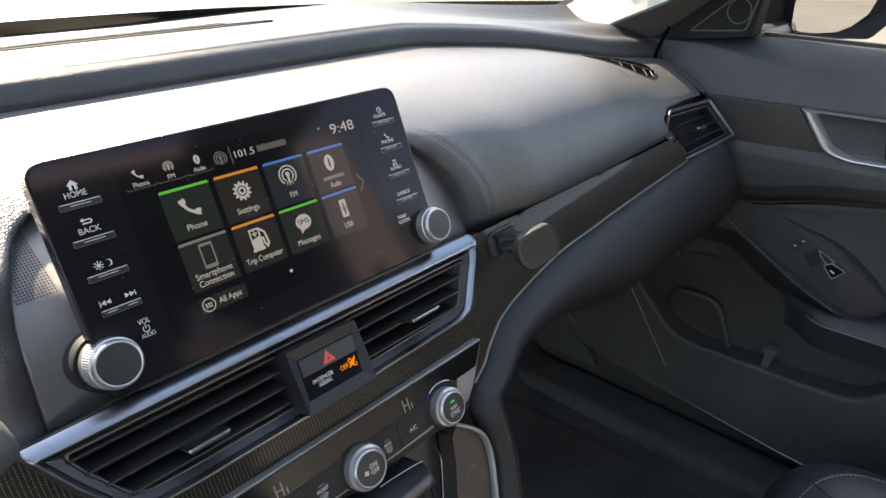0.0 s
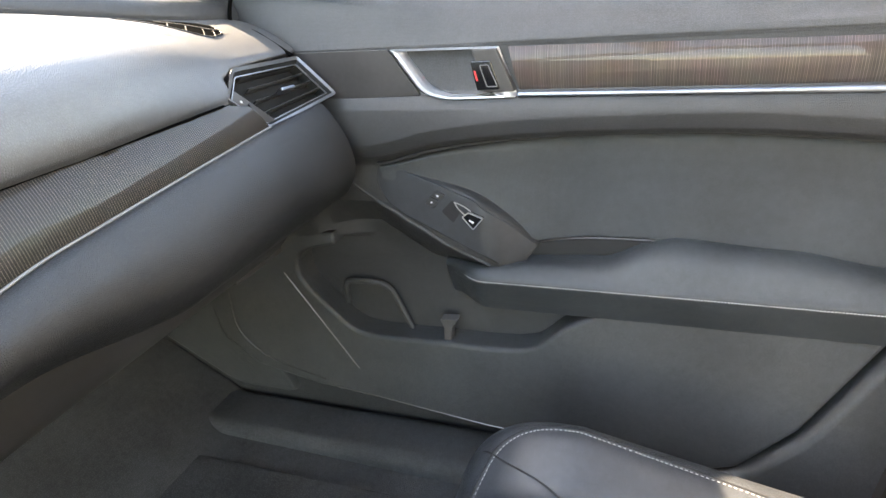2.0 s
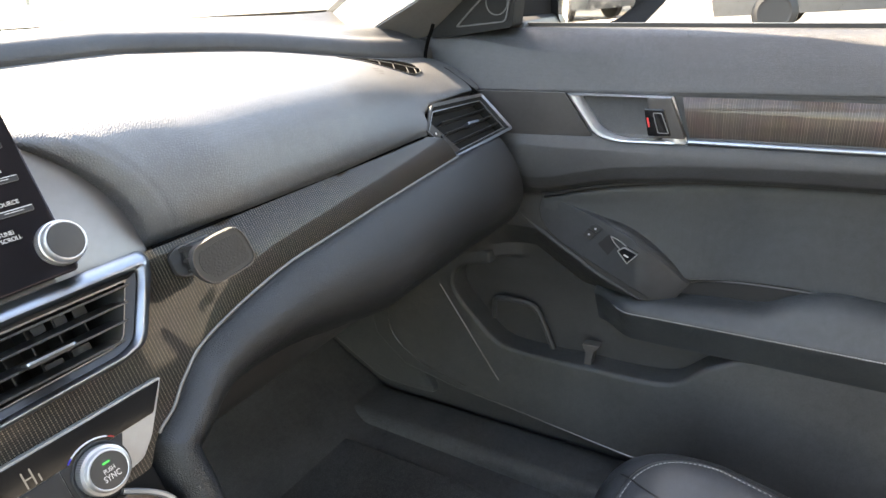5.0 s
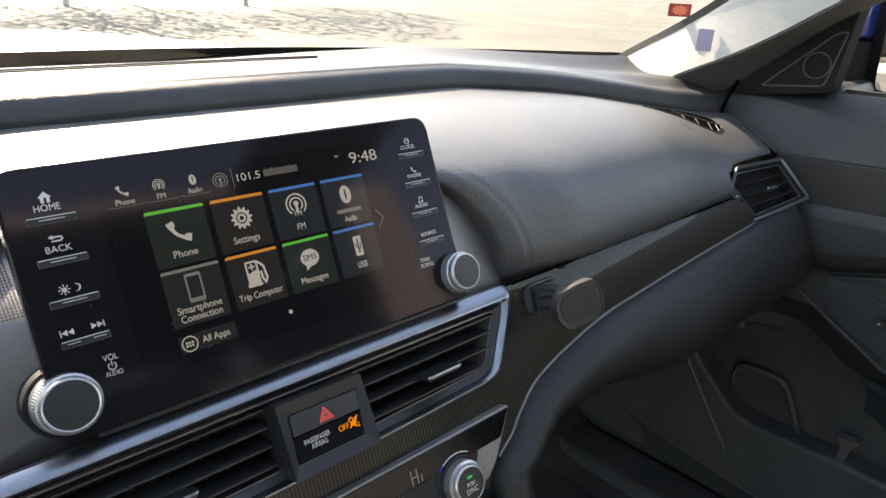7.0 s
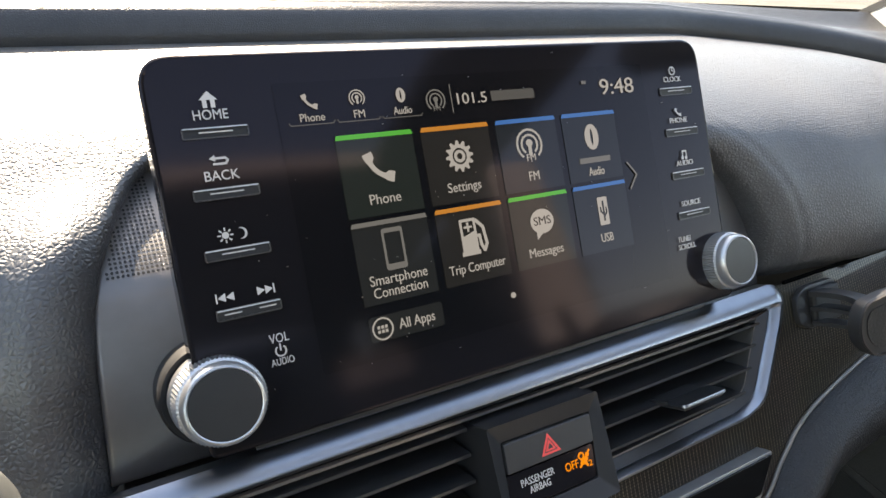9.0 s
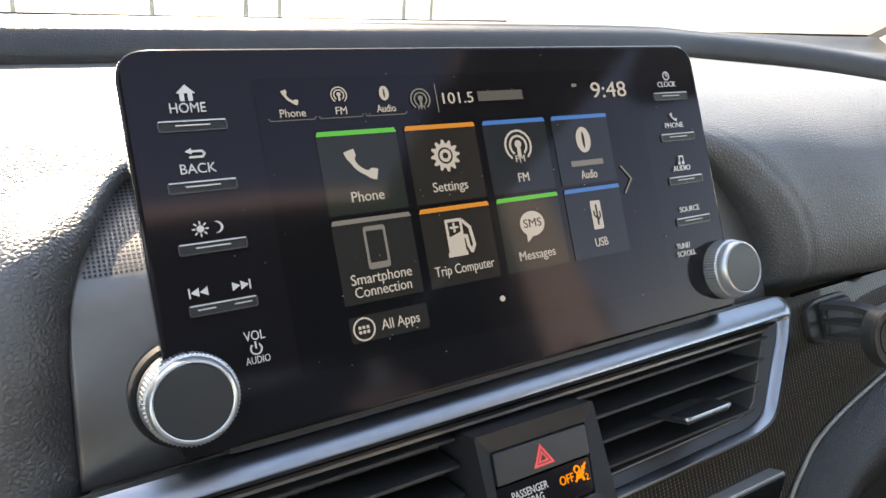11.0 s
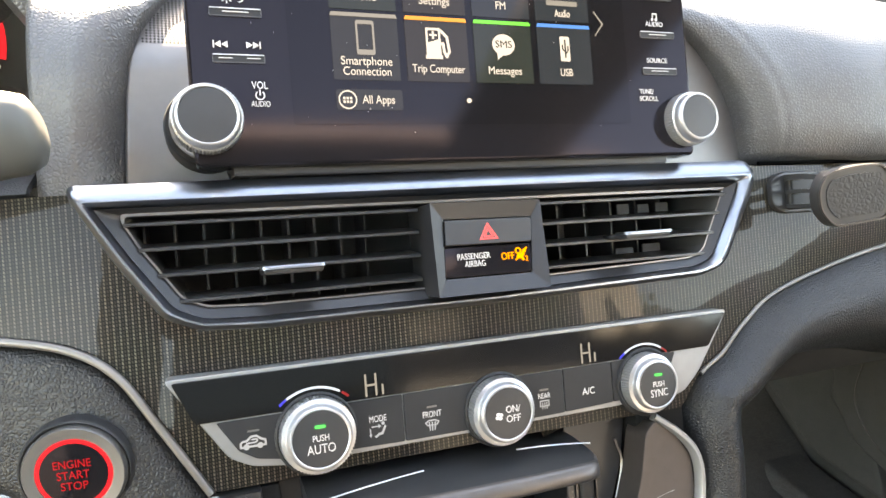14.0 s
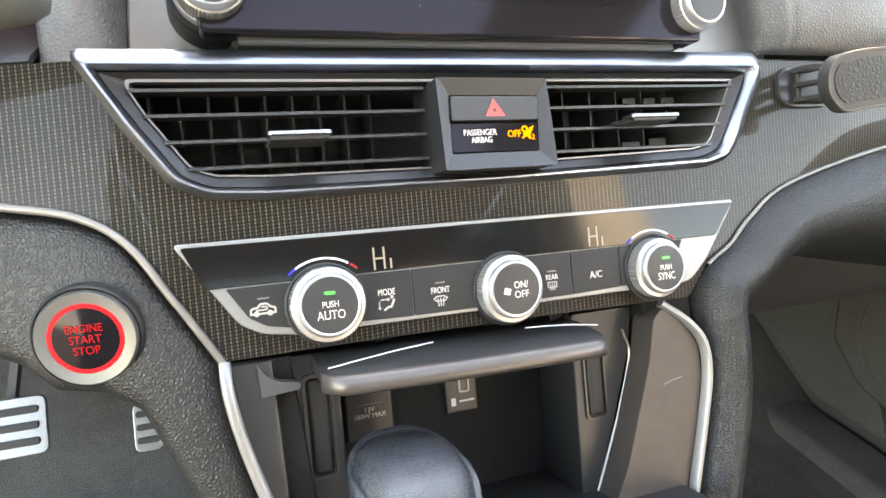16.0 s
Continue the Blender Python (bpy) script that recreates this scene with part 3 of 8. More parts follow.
outline = left_edge + [(-0.06, -0.2340), (0.03, -0.2346)] + right_edge + [(0.584, -0.112), (0.558, -0.1035), (0.40, -0.1040), (0.25, -0.1045), (0.18, -0.1040), (-0.174, -0.1060), (-0.24, -0.106), (-0.46, -0.106)]
hole = shrink([v for v in VENT_OUT], 0.002)
bm = bmesh.new()
edges = []
for loop in (outline, hole):
    vs = [bm.verts.new((x, y, 0)) for x, y in loop]
    edges += [bm.edges.new((vs[i], vs[(i + 1) % len(vs)])) for i in range(len(vs))]
bmesh.ops.triangle_fill(bm, edges=edges, use_beauty=True)
for k in range(106):
    bmesh.ops.bisect_plane(bm, geom=bm.verts[:] + bm.edges[:] + bm.faces[:], plane_co=(-0.45 + k * 0.01, 0, 0), plane_no=(1, 0, 0))
for k in range(34):
    bmesh.ops.bisect_plane(bm, geom=bm.verts[:] + bm.edges[:] + bm.faces[:], plane_co=(0, -0.108 - k * 0.0038, 0), plane_no=(0, 1, 0))


def crown(u, v):
    """The panel's bulge beside the vent, level with its beads at both edges."""
    edge = right_edge if u > 0 else left_edge
    low = lin_at(sorted(edge), u)
    half = (-0.1045 - low) / 2
    x = min(1.0, abs((v - low - half) / half))
    return (1 - x * x) * (0.0028 * ease(0.185, 0.25, u) if u > 0 else 0.0030 * ease(0.190, 0.24, -u))


for v in bm.verts:
    v.co.z = panel_out(v.co.x) + crown(v.co.x, v.co.y)
bmesh.ops.transform(bm, matrix=F, verts=bm.verts)
trim = solid("woven_trim_panel", bm, WEAVE, "lacquered brown woven-look trim panel across the dashboard", "trim panel", "structure", 60)
thick(trim, 0.004)


def bead(name, pts, r, mat, label, category="trim", up=(0, -0.93, 0.37)):
    bm = bmesh.new()
    sweep(bm, pts, [(r * math.cos(a * math.pi / 4), r * math.sin(a * math.pi / 4)) for a in range(8)], up)
    return solid(name, bm, mat, label, category, "structure", 60)


bead("chrome_bead_left", [P(u, v, panel_out(u) + 0.001) for u, v in left_edge], 0.0018, BEAD, "thin silver bead under the woven trim by the start button")
bead("chrome_bead_right", [P(u, v, panel_out(u) + 0.001) for u, v in right_edge[12:]], 0.0013, BEAD, "thin silver bead along the lower edge of the woven trim")
# shadow line under the pad, drawn as a thin black bead
bm = bmesh.new()
sweep(bm, [P(u, -0.1032 + 0.0006 * (u > 0.5), panel_out(u) + 0.0015) for u in [0.186 + 0.0125 * k for k in range(30)]], [(0.0012 * math.cos(a * 1.0472), 0.0012 * math.sin(a * 1.0472)) for a in range(6)], (0, -0.93, 0.37))
solid("pad_groove", bm, SHADE_BLACK, "black bead for the shadow line between dashboard pad and woven trim", "trim", "structure", 60)
# ledge behind the woven trim under the gauges
bm = bmesh.new()
loft(bm, [[P(u, -0.1040, panel_out(u) - 0.003), P(u, -0.1010, panel_out(u) - 0.006), P(u, -0.0960, panel_out(u) - 0.016), (u, 0.09, 0.884), (u, 0.165, 0.886)] for u in [-0.46 + 0.0225 * k for k in range(13)]])
ledge = solid("column_ledge", bm, BROW, "black ledge behind the woven trim under the gauges", "dashboard", "structure", 60)
thick(ledge, 0.003)
# ---------- centre air vent ----------
vent = thing("centre_air_vent", "wide centre air vent with satin chrome frame and black slats", "air vent")
vo, vi = round_poly(VENT_OUT, 0.004, 4), shrink(round_poly(VENT_IN, 0.004, 4), 0.0016)
bm = bmesh.new()
rows = []
for t, o, up in ((0.0, -0.016, 0.0035), (0.0, -0.0085, 0.0035), (0.18, -0.0045, 0.0016), (0.45, -0.0024, 0.0), (0.62, -0.0024, 0.0), (0.85, -0.0048, 0.0), (1.0, -0.0085, 0.0), (1.0, -0.016, 0.0)):
    rows.append([P(a[0] + (b[0] - a[0]) * t, a[1] + (b[1] - a[1]) * t + up * ease(-0.112, -0.106, a[1]), o) for a, b in zip(vo, vi)])
loft(bm, rows, True)
part("chrome_frame", bm, CHROME, vent, "satin chrome surround")


def vent_inset(d, rise):
    """The vent's inner outline moved inwards, its top edge less than the rest."""
    q = shrink(VENT_IN[:1] + [(0.1668, -0.1124)] + VENT_IN[3:], d)
    (x0, y0), (x, y) = q[0], q[1]
    q[0:2] = [(x0, y0), (x - 0.0006, y), (x, y - 0.0006)]
    return [(x, y + rise * ease(-0.1235, -0.1165, y)) for x, y in round_poly(q, 0.003, 4)]


lip = vent_inset(0.0072, 0.0036)
bm = bmesh.new()
ring(bm, vi, lip, -0.020, -0.0062, F, 0.0045)
part("inner_lip", bm, BLOCK, vent, "dark satin inner lip")
bm = bmesh.new()
ring(bm, vent_inset(0.0062, 0.0030), vent_inset(0.0070, 0.0030), -0.014, -0.0090, F)
part("inner_line", bm, SATIN, vent, "thin bright line")
bm = bmesh.new()
n = len(lip)
rows = [[P(x, y, -0.009) for x, y in lip], [P(x * 0.99, y, -0.075) for x, y in lip]]
loft(bm, rows, True)
bm.faces.new([bm.verts.new(P(x * 0.99, y, -0.075)) for x, y in lip])
part("duct", bm, DULL, vent)


def span(v, pad=0.0):
    """The opening's left and right ends at a height."""
    return lin_at([(-0.160, -0.129), (-0.150, -0.1365), (-0.1345, -0.1465), (-0.113, -0.157)], v) + pad, lin_at([(-0.160, 0.132), (-0.1535, 0.1405), (-0.121, 0.1600), (-0.113, 0.164)], v) - pad


for v in (-0.1200, -0.1305, -0.1415, -0.1528):
    l, r = span(v)
    for u0, u1 in ((l, -0.028), (0.030, r)):
        bm = bmesh.new()
        prof = [(-0.0010, 0.0), (-0.0006, 0.0012), (0.0006, 0.0012), (0.0010, 0.0), (0.0009, -0.018), (-0.0009, -0.018)]
        loft(bm, [[FM(u, v, -0.0095) @ Vector((0, a - b * 0.12, b)) for a, b in prof] for u in (u0, (u0 + u1) / 2, u1)], True, True)
        part("slat", bm, SLAT, vent)
for k in range(15):
    u = -0.148 + 0.0125 * k if k < 9 else 0.044 + 0.0175 * (k - 9)
    bm = bmesh.new()
    lo = -0.159 if -0.13 < u < 0.13 else -0.140
    boxed(bm, (u - 0.0006, lo, -0.055), (u + 0.0006, -0.114, -0.033), 0.0003, F)
    part("vane", bm, SLAT, vent)
# small grey plates stand in for sunlit patches on the vanes
for u0, u1, v0, v1 in ((0.0992, 0.1079, -0.1272, -0.1213), (0.1135, 0.1217, -0.1274, -0.1218), (0.1263, 0.1355, -0.1272, -0.1215), (0.0962, 0.1087, -0.1519, -0.1465), (0.1149, 0.1275, -0.1513, -0.1451)):
    bm = bmesh.new()
    boxed(bm, (u0, v0, -0.032), (u1, v1, -0.0300), 0.0008, F)
    part("shutter", bm, DULL, vent, "grey plate drawn for a sunlit patch on a vane")
for u0, u1, v in ((-0.1025, -0.0757, -0.1432), (0.0755, 0.1050, -0.1400)):
    bm = bmesh.new()
    boxed(bm, (u0 + 0.001, v - 0.0016, -0.014), (u1 - 0.001, v + 0.0014, 0.0080), 0.0012, F)
    tab = part("tab", bm, BLACK, vent, "slider tab")
    bm = bmesh.new()
    prism(bm, round_poly([(u0, -0.0020), (u1, -0.0020), (u1, 0.0095), (u0, 0.0095)], 0.003, 4), v + 0.0006, v + 0.0022, 0.0006, F @ Matrix(((1, 0, 0, 0), (0, 0, 1, 0), (0, 1, 0, 0), (0, 0, 0, 1))))
    part("chrome_cap", bm, CHROME, tab, "chrome edge")

# ---------- hazard switch and airbag light ----------
haz = thing("hazard_switch", "black hazard switch block with an amber airbag-off light", "switch")
# the block leans out towards its foot
HS = F @ Matrix(((1, 0, 0, 0), (0, 1, 0, 0), (0, -0.142, 1, -0.0169), (0, 0, 0, 1)))
HB = [(-0.0262, -0.1182), (0.0305, -0.1188), (0.0298, -0.1612), (-0.0270, -0.1612)]
hw = [(-0.0198, -0.1260), (0.0260, -0.1266), (0.0226, -0.1538), (-0.0220, -0.1536)]
bm = bmesh.new()
ring(bm, round_poly(HB, 0.001, 2), round_poly(hw, 0.001, 2), -0.030, 0.0042, HS, 0.003)
part("surround", bm, BLOCK, haz, "dark satin surround")
bm = bmesh.new()
prism(bm, round_poly([(-0.0194, -0.1265), (0.0255, -0.1271), (0.0240, -0.1388), (-0.0204, -0.1384)], 0.001, 2), -0.02, 0.0024, 0.0008, HS)
btn = part("button", bm, BLACK, haz)
for k, (size, w) in enumerate(((0.0054, 0.0008), (0.0029, 0.0006))):
    tri = [(size * math.sin(a) * 1.05, size * math.cos(a) - 0.0006) for a in (0, 2 * math.pi / 3, 4 * math.pi / 3)]
    bm = bmesh.new()
    ring(bm, tri, shrink(tri, w), 0, 0.0002, HS @ Matrix.Translation((0.0018, -0.1332, 0.0024)))
    part("triangle", bm, HAZ, btn, "red triangle")
bm = bmesh.new()
prism(bm, round_poly([(-0.0206, -0.1393), (0.0240, -0.1397), (0.0222, -0.1532), (-0.0216, -0.1530)], 0.001, 2), -0.02, 0.0008, 0.0004, HS)
win = part("window", bm, GLASS_FACE, haz, "black indicator window")
words("PASSENGER", 0.0040, HS @ Matrix.Translation((-0.0066, -0.1440, 0.0010)), WHITE, win, width=0.0166)
words("AIRBAG", 0.0040, HS @ Matrix.Translation((-0.0062, -0.1475, 0.0010)), WHITE, win, width=0.0104)
words("OFF", 0.0048, HS @ Matrix.Translation((0.0108, -0.1452, 0.0011)), AMBER, win, width=0.0068)
bm = bmesh.new()
SY = HS @ Matrix.Translation((0.0178, -0.1449, 0))
ring(bm, disc_pts(0.0016, 16, -0.0012, 0.0020), disc_pts(0.0010, 16, -0.0012, 0.0020), 0.0008, 0.0012, SY)
prism(bm, disc_pts(0.0009, 12, 0.0020, 0.0018), 0.0008, 0.0012, 0, SY)
for a, b, w in (((-0.0030, -0.0024), (0.0036, 0.0034), 0.0003), ((0.0016, 0.0008), (-0.0004, -0.0014), 0.0007), ((-0.0004, -0.0014), (-0.0022, -0.0006), 0.0004), ((0.0004, -0.0008), (0.0012, -0.0028), 0.0005), ((-0.0016, 0.0004), (-0.0010, -0.0016), 0.0004)):
    d = (Vector(b) - Vector(a)).normalized()
    q = Vector((-d.y, d.x)) * w
    prism(bm, [tuple(Vector(a) + q), tuple(Vector(a) - q), tuple(Vector(b) - q), tuple(Vector(b) + q)], 0.0008, 0.0012, 0, SY)
part("symbol", bm, AMBER, win, "amber seat symbol")
words("2", 0.0036, HS @ Matrix.Translation((0.0206, -0.1470, 0.0011)), AMBER, win)


# ---------- knobs ----------
def knob(name, m, r, h, parent, face_label="black face", wide=1.0):
    """A turning knob on its local z: knurled skirt, bright rim, black face."""
    body = bmesh.new()
    n, rows = 132, []
    for z, rr, k in ((0.0, r * 1.16 * wide, 0), (h * 0.22, r * 1.16 * wide, 0), (h * 0.26, r * 1.14 * wide, 0), (h * 0.28, r * 1.11 * wide, 1), (h * 0.75, r * 1.075 * wide, 1), (h * 0.78, r * 1.015, 0), (h * 0.88, r * 1.01, 0), (h * 0.95, r * 0.985, 0), (h * 0.99, r * 0.94, 0), (h, r * 0.89, 0), (h * 0.985, r * 0.86, 0)):
        rows.append([m @ Vector(((rr + k * 0.00026 * (1 if i % 2 else -1)) * math.cos(2 * math.pi * i / n), (rr + k * 0.00026 * (1 if i % 2 else -1)) * math.sin(2 * math.pi * i / n), z)) for i in range(n)])
    loft(body, rows, True)
    k = part(name, body, KNURL, parent, "knurled silver rim", 30)
    bm = bmesh.new()
    lathe(bm, [(r * 0.86, h * 0.9), (r * 0.86, h * 0.975), (r * 0.84, h * 0.985), (r * 0.4, h * 0.992), (0.0004, h * 0.994)], 48, m)
    part("face", bm, BLACK, k, face_label)
    return k


# ---------- infotainment display ----------
disp = thing("infotainment_display", "black gloss touch screen with lit app tiles and two knobs", "touch screen")
bm = bmesh.new()
slab = round_poly([(-0.1246, 0.0312), (0.1312, 0.0318), (0.1312, -0.0985), (-0.1246, -0.0985)], [0.011, 0.011, 0.004, 0.004], 7)
prism(bm, slab[::-1], -0.012, 0.0, 0.0016, F, 3)
part("glass", bm, GLASS_FACE, disp, "black gloss glass", 12)
bm = bmesh.new()
prism(bm, shrink(slab, 0.004)[::-1], -0.026, -0.010, 0, F)
part("housing", bm, BLACK, disp)
bm = bmesh.new()
sweep(bm, smooth_line([P(-0.1075, -0.0955, -0.010), P(-0.1055, -0.0985, -0.008), P(-0.1000, -0.0998, -0.007), P(0.0, -0.0998, -0.007), P(0.1070, -0.0998, -0.007), P(0.1130, -0.0985, -0.008), P(0.1150, -0.0955, -0.010)], 6), [(-0.0020, -0.012), (-0.0020, 0.0), (-0.0012, 0.001), (0.0012, 0.001), (0.0020, 0.0), (0.0020, -0.012)], (0, -0.93, 0.37))
part("lower_edge", bm, BLACK, disp, "black lower lip")
bm = bmesh.new()
prism(bm, rrect(0.1740, 0.1015, 0.001, 2, 0.0035, -0.0305), 0.0, 0.0003, 0, F)
lit = part("lit_area", bm, SCREEN_BACK, disp, "dim lit screen")


def flat(name, pts, o, mat, parent, thickness=0.00025):
    bm = bmesh.new()
    prism(bm, pts, o, o + thickness, 0, F)
    return part(name, bm, mat, parent, "", 0)


def rect(u0, v0, u1, v1):
    return [(u0, v0), (u1, v0), (u1, v1), (u0, v1)]


def stroke(bm, pts, w, o, closed=False, thickness=0.0002):
    """Flat line work."""
    m = len(pts)
    for i in range(m if closed else m - 1):
        a, b = Vector(pts[i]), Vector(pts[(i + 1) % m])
        d = (b - a).normalized() * (w * 0.3)
        q = Vector((-d.y, d.x)).normalized() * (w / 2)
        prism(bm, [tuple(a - d + q), tuple(a - d - q), tuple(b + d - q), tuple(b + d + q)], o, o + thickness, 0, F)


TW, TH, PITCH, TOP = 0.0308, 0.0296, 0.0343, -0.0001
O1, O2 = 0.0004, 0.0008


def icon(kind, u, v, s, mat, parent):
    """Line symbols of the screen and the buttons, s across."""
    bm = bmesh.new()
    if kind == "phone":
        spine = [(-0.40 + 0.82 * t - 0.14 * math.sin(math.pi * t), 0.40 - 0.80 * t - 0.14 * math.sin(math.pi * t)) for t in [k / 12 for k in range(13)]]
        half = [0.13, 0.13, 0.12, 0.085, 0.075, 0.075, 0.075, 0.075, 0.075, 0.085, 0.12, 0.13, 0.13]
        lines = [[], []]
        for k, (x, y) in enumerate(spine):
            a, b = spine[max(k - 1, 0)], spine[min(k + 1, 12)]
            d = Vector((b[0] - a[0], b[1] - a[1])).normalized()
            bulge = 0.07 if k in (0, 1, 2, 10, 11, 12) else 0.0
            lines[0].append((u + s * (x - d.y * (half[k] + bulge)), v + s * (y + d.x * (half[k] + bulge))))
            lines[1].append((u + s * (x + d.y * half[k]), v + s * (y - d.x * half[k])))
        prism(bm, lines[0] + lines[1][::-1], O2, O2 + 0.0002, 0, F)
    elif kind == "gear":
        out, k = [], 12
        for i in range(k * 4):
            r = s * (0.5 if i % 4 in (0, 1) else 0.38)
            a = 2 * math.pi * i / (k * 4)
            out.append((u + r * math.cos(a), v + r * math.sin(a)))
        ring(bm, out, [(u + s * 0.26 * math.cos(2 * math.pi * i / 48), v + s * 0.26 * math.sin(2 * math.pi * i / 48)) for i in range(48)], O2, O2 + 0.0002, F)
        ring(bm, disc_pts(s * 0.20, 24, u, v), disc_pts(s * 0.10, 24, u, v), O2, O2 + 0.0002, F)
    elif kind == "radio":
        for r in (0.5, 0.32):
            stroke(bm, [(u + s * r * math.cos(radians(a)), v + s * r * math.sin(radians(a))) for a in range(-50, 231, 20)], s * 0.07, O2)
        prism(bm, disc_pts(s * 0.13, 14, u, v + s * 0.05), O2, O2 + 0.0002, 0, F)
        stroke(bm, [(u, v), (u, v - s * 0.32)], s * 0.13, O2)
    elif kind == "lozenge":
        ring(bm, disc_pts(s * 0.5, 28, u, v, 1.45), disc_pts(s * 0.10, 28, u, v, 4.8), O2, O2 + 0.0002, F)
    elif kind == "handset":
        o = rrect(s * 0.55, s, s * 0.06, 2, u, v)
        ring(bm, o, rrect(s * 0.43, s * 0.74, s * 0.02, 2, u, v + s * 0.02), O2, O2 + 0.0002, F)
    elif kind == "pump":
        prism(bm, rect(u - s * 0.42, v - s * 0.5, u + s * 0.16, v - s * 0.38), O2, O2 + 0.0002, 0, F)
        ring(bm, rrect(s * 0.5, s * 0.9, s * 0.03, 2, u - s * 0.13, v + s * 0.05), rrect(s * 0.36, s * 0.40, s * 0.02, 2, u - s * 0.13, v + s * 0.22), O2, O2 + 0.0002, F)
        stroke(bm, [(u - s * 0.24, v + s * 0.27), (u - s * 0.02, v + s * 0.27)], s * 0.06, O2)
        stroke(bm, [(u - s * 0.13, v + s * 0.38), (u - s * 0.13, v + s * 0.16)], s * 0.06, O2)
        prism(bm, [(u - s * 0.31, v + s * 0.02), (u + s * 0.05, v + s * 0.02), (u + s * 0.05, v + s * 0.14)], O2, O2 + 0.0002, 0, F)
        stroke(bm, [(u + s * 0.14, v + s * 0.42), (u + s * 0.34, v + s * 0.22), (u + s * 0.40, v - s * 0.25), (u + s * 0.30, v - s * 0.42), (u + s * 0.22, v - s * 0.25), (u + s * 0.20, v), (u + s * 0.1, v)], s * 0.09, O2)
    elif kind == "bubble":
        prism(bm, disc_pts(s * 0.5, 32, u, v + s * 0.06, 0.86), O2, O2 + 0.0002, 0, F)
        prism(bm, [(u - s * 0.30, v - s * 0.22), (u - s * 0.02, v - s * 0.34), (u - s * 0.30, v - s * 0.56)], O2, O2 + 0.0002, 0, F)
    elif kind == "stick":
        prism(bm, rrect(s * 0.44, s, s * 0.04, 2, u, v), O2, O2 + 0.0002, 0, F)
    elif kind == "home":
        prism(bm, [(u - s * 0.5, v + s * 0.02), (u - s * 0.34, v + s * 0.02), (u + s * 0.34, v + s * 0.02), (u + s * 0.5, v + s * 0.02), (u, v + s * 0.5)], O2, O2 + 0.0002, 0, F)
        for x in (-0.34, 0.10):
            prism(bm, rect(u + s * x, v - s * 0.42, u + s * (x + 0.24), v + s * 0.04), O2, O2 + 0.0002, 0, F)
    elif kind == "back":
        stroke(bm, [(u - s * 0.3, v + s * 0.16), (u + s * 0.34, v + s * 0.16), (u + s * 0.46, v + s * 0.02), (u + s * 0.34, v - s * 0.16), (u - s * 0.34, v - s * 0.16)], s * 0.12, O2)
        prism(bm, [(u - s * 0.55, v + s * 0.16), (u - s * 0.22, v - s * 0.02), (u - s * 0.22, v + s * 0.36)], O2, O2 + 0.0002, 0, F)
    elif kind == "sun":
        prism(bm, disc_pts(s * 0.24, 16, u, v), O2, O2 + 0.0002, 0, F)
        for k in range(8):
            a = k * math.pi / 4
            stroke(bm, [(u + s * 0.34 * math.cos(a), v + s * 0.34 * math.sin(a)), (u + s * 0.5 * math.cos(a), v + s * 0.5 * math.sin(a))], s * 0.1, O2)
    elif kind == "moon":
        pts = [(u + s * 0.42 * math.cos(radians(a)), v + s * 0.42 * math.sin(radians(a))) for a in range(-110, 111, 20)]
        pts += [(u - s * 0.12 + s * 0.38 * math.cos(radians(a)), v + s * 0.38 * math.sin(radians(a))) for a in range(80, -81, -20)]
        prism(bm, pts, O2, O2 + 0.0002, 0, F)
    elif kind in ("prev", "next"):
        k = -1 if kind == "prev" else 1
        for x in (-0.45, 0.0):
            prism(bm, [(u + k * s * x, v + s * 0.24), (u + k * s * (x + 0.42), v), (u + k * s * x, v - s * 0.24)], O2, O2 + 0.0002, 0, F)
        stroke(bm, [(u + k * s * 0.48, v + s * 0.24), (u + k * s * 0.48, v - s * 0.24)], s * 0.08, O2)
    elif kind == "power":
        stroke(bm, [(u + s * 0.42 * math.cos(radians(a)), v + s * 0.42 * math.sin(radians(a))) for a in range(130, 411, 20)], s * 0.12, O2)
        stroke(bm, [(u, v + s * 0.55), (u, v + s * 0.05)], s * 0.12, O2)
    elif kind == "note":
        for x in (-0.3, 0.3):
            prism(bm, disc_pts(s * 0.2, 12, u + s * (x - 0.08), v - s * 0.36), O2, O2 + 0.0002, 0, F)
            stroke(bm, [(u + s * x, v - s * 0.36), (u + s * x, v + s * 0.40)], s * 0.1, O2)
        stroke(bm, [(u - s * 0.3, v + s * 0.38), (u + s * 0.3, v + s * 0.38)], s * 0.18, O2)
    elif kind == "clock":
        ring(bm, disc_pts(s * 0.5, 24, u, v), disc_pts(s * 0.38, 24, u, v), O2, O2 + 0.0002, F)
        stroke(bm, [(u, v + s * 0.28), (u, v), (u + s * 0.2, v)], s * 0.1, O2)
    elif kind == "arrow":
        stroke(bm, [(u - s * 0.2, v + s * 0.5), (u + s * 0.2, v), (u - s * 0.2, v - s * 0.5)], s * 0.06, O2)
    return part("icon", bm, mat, parent, "", 0)


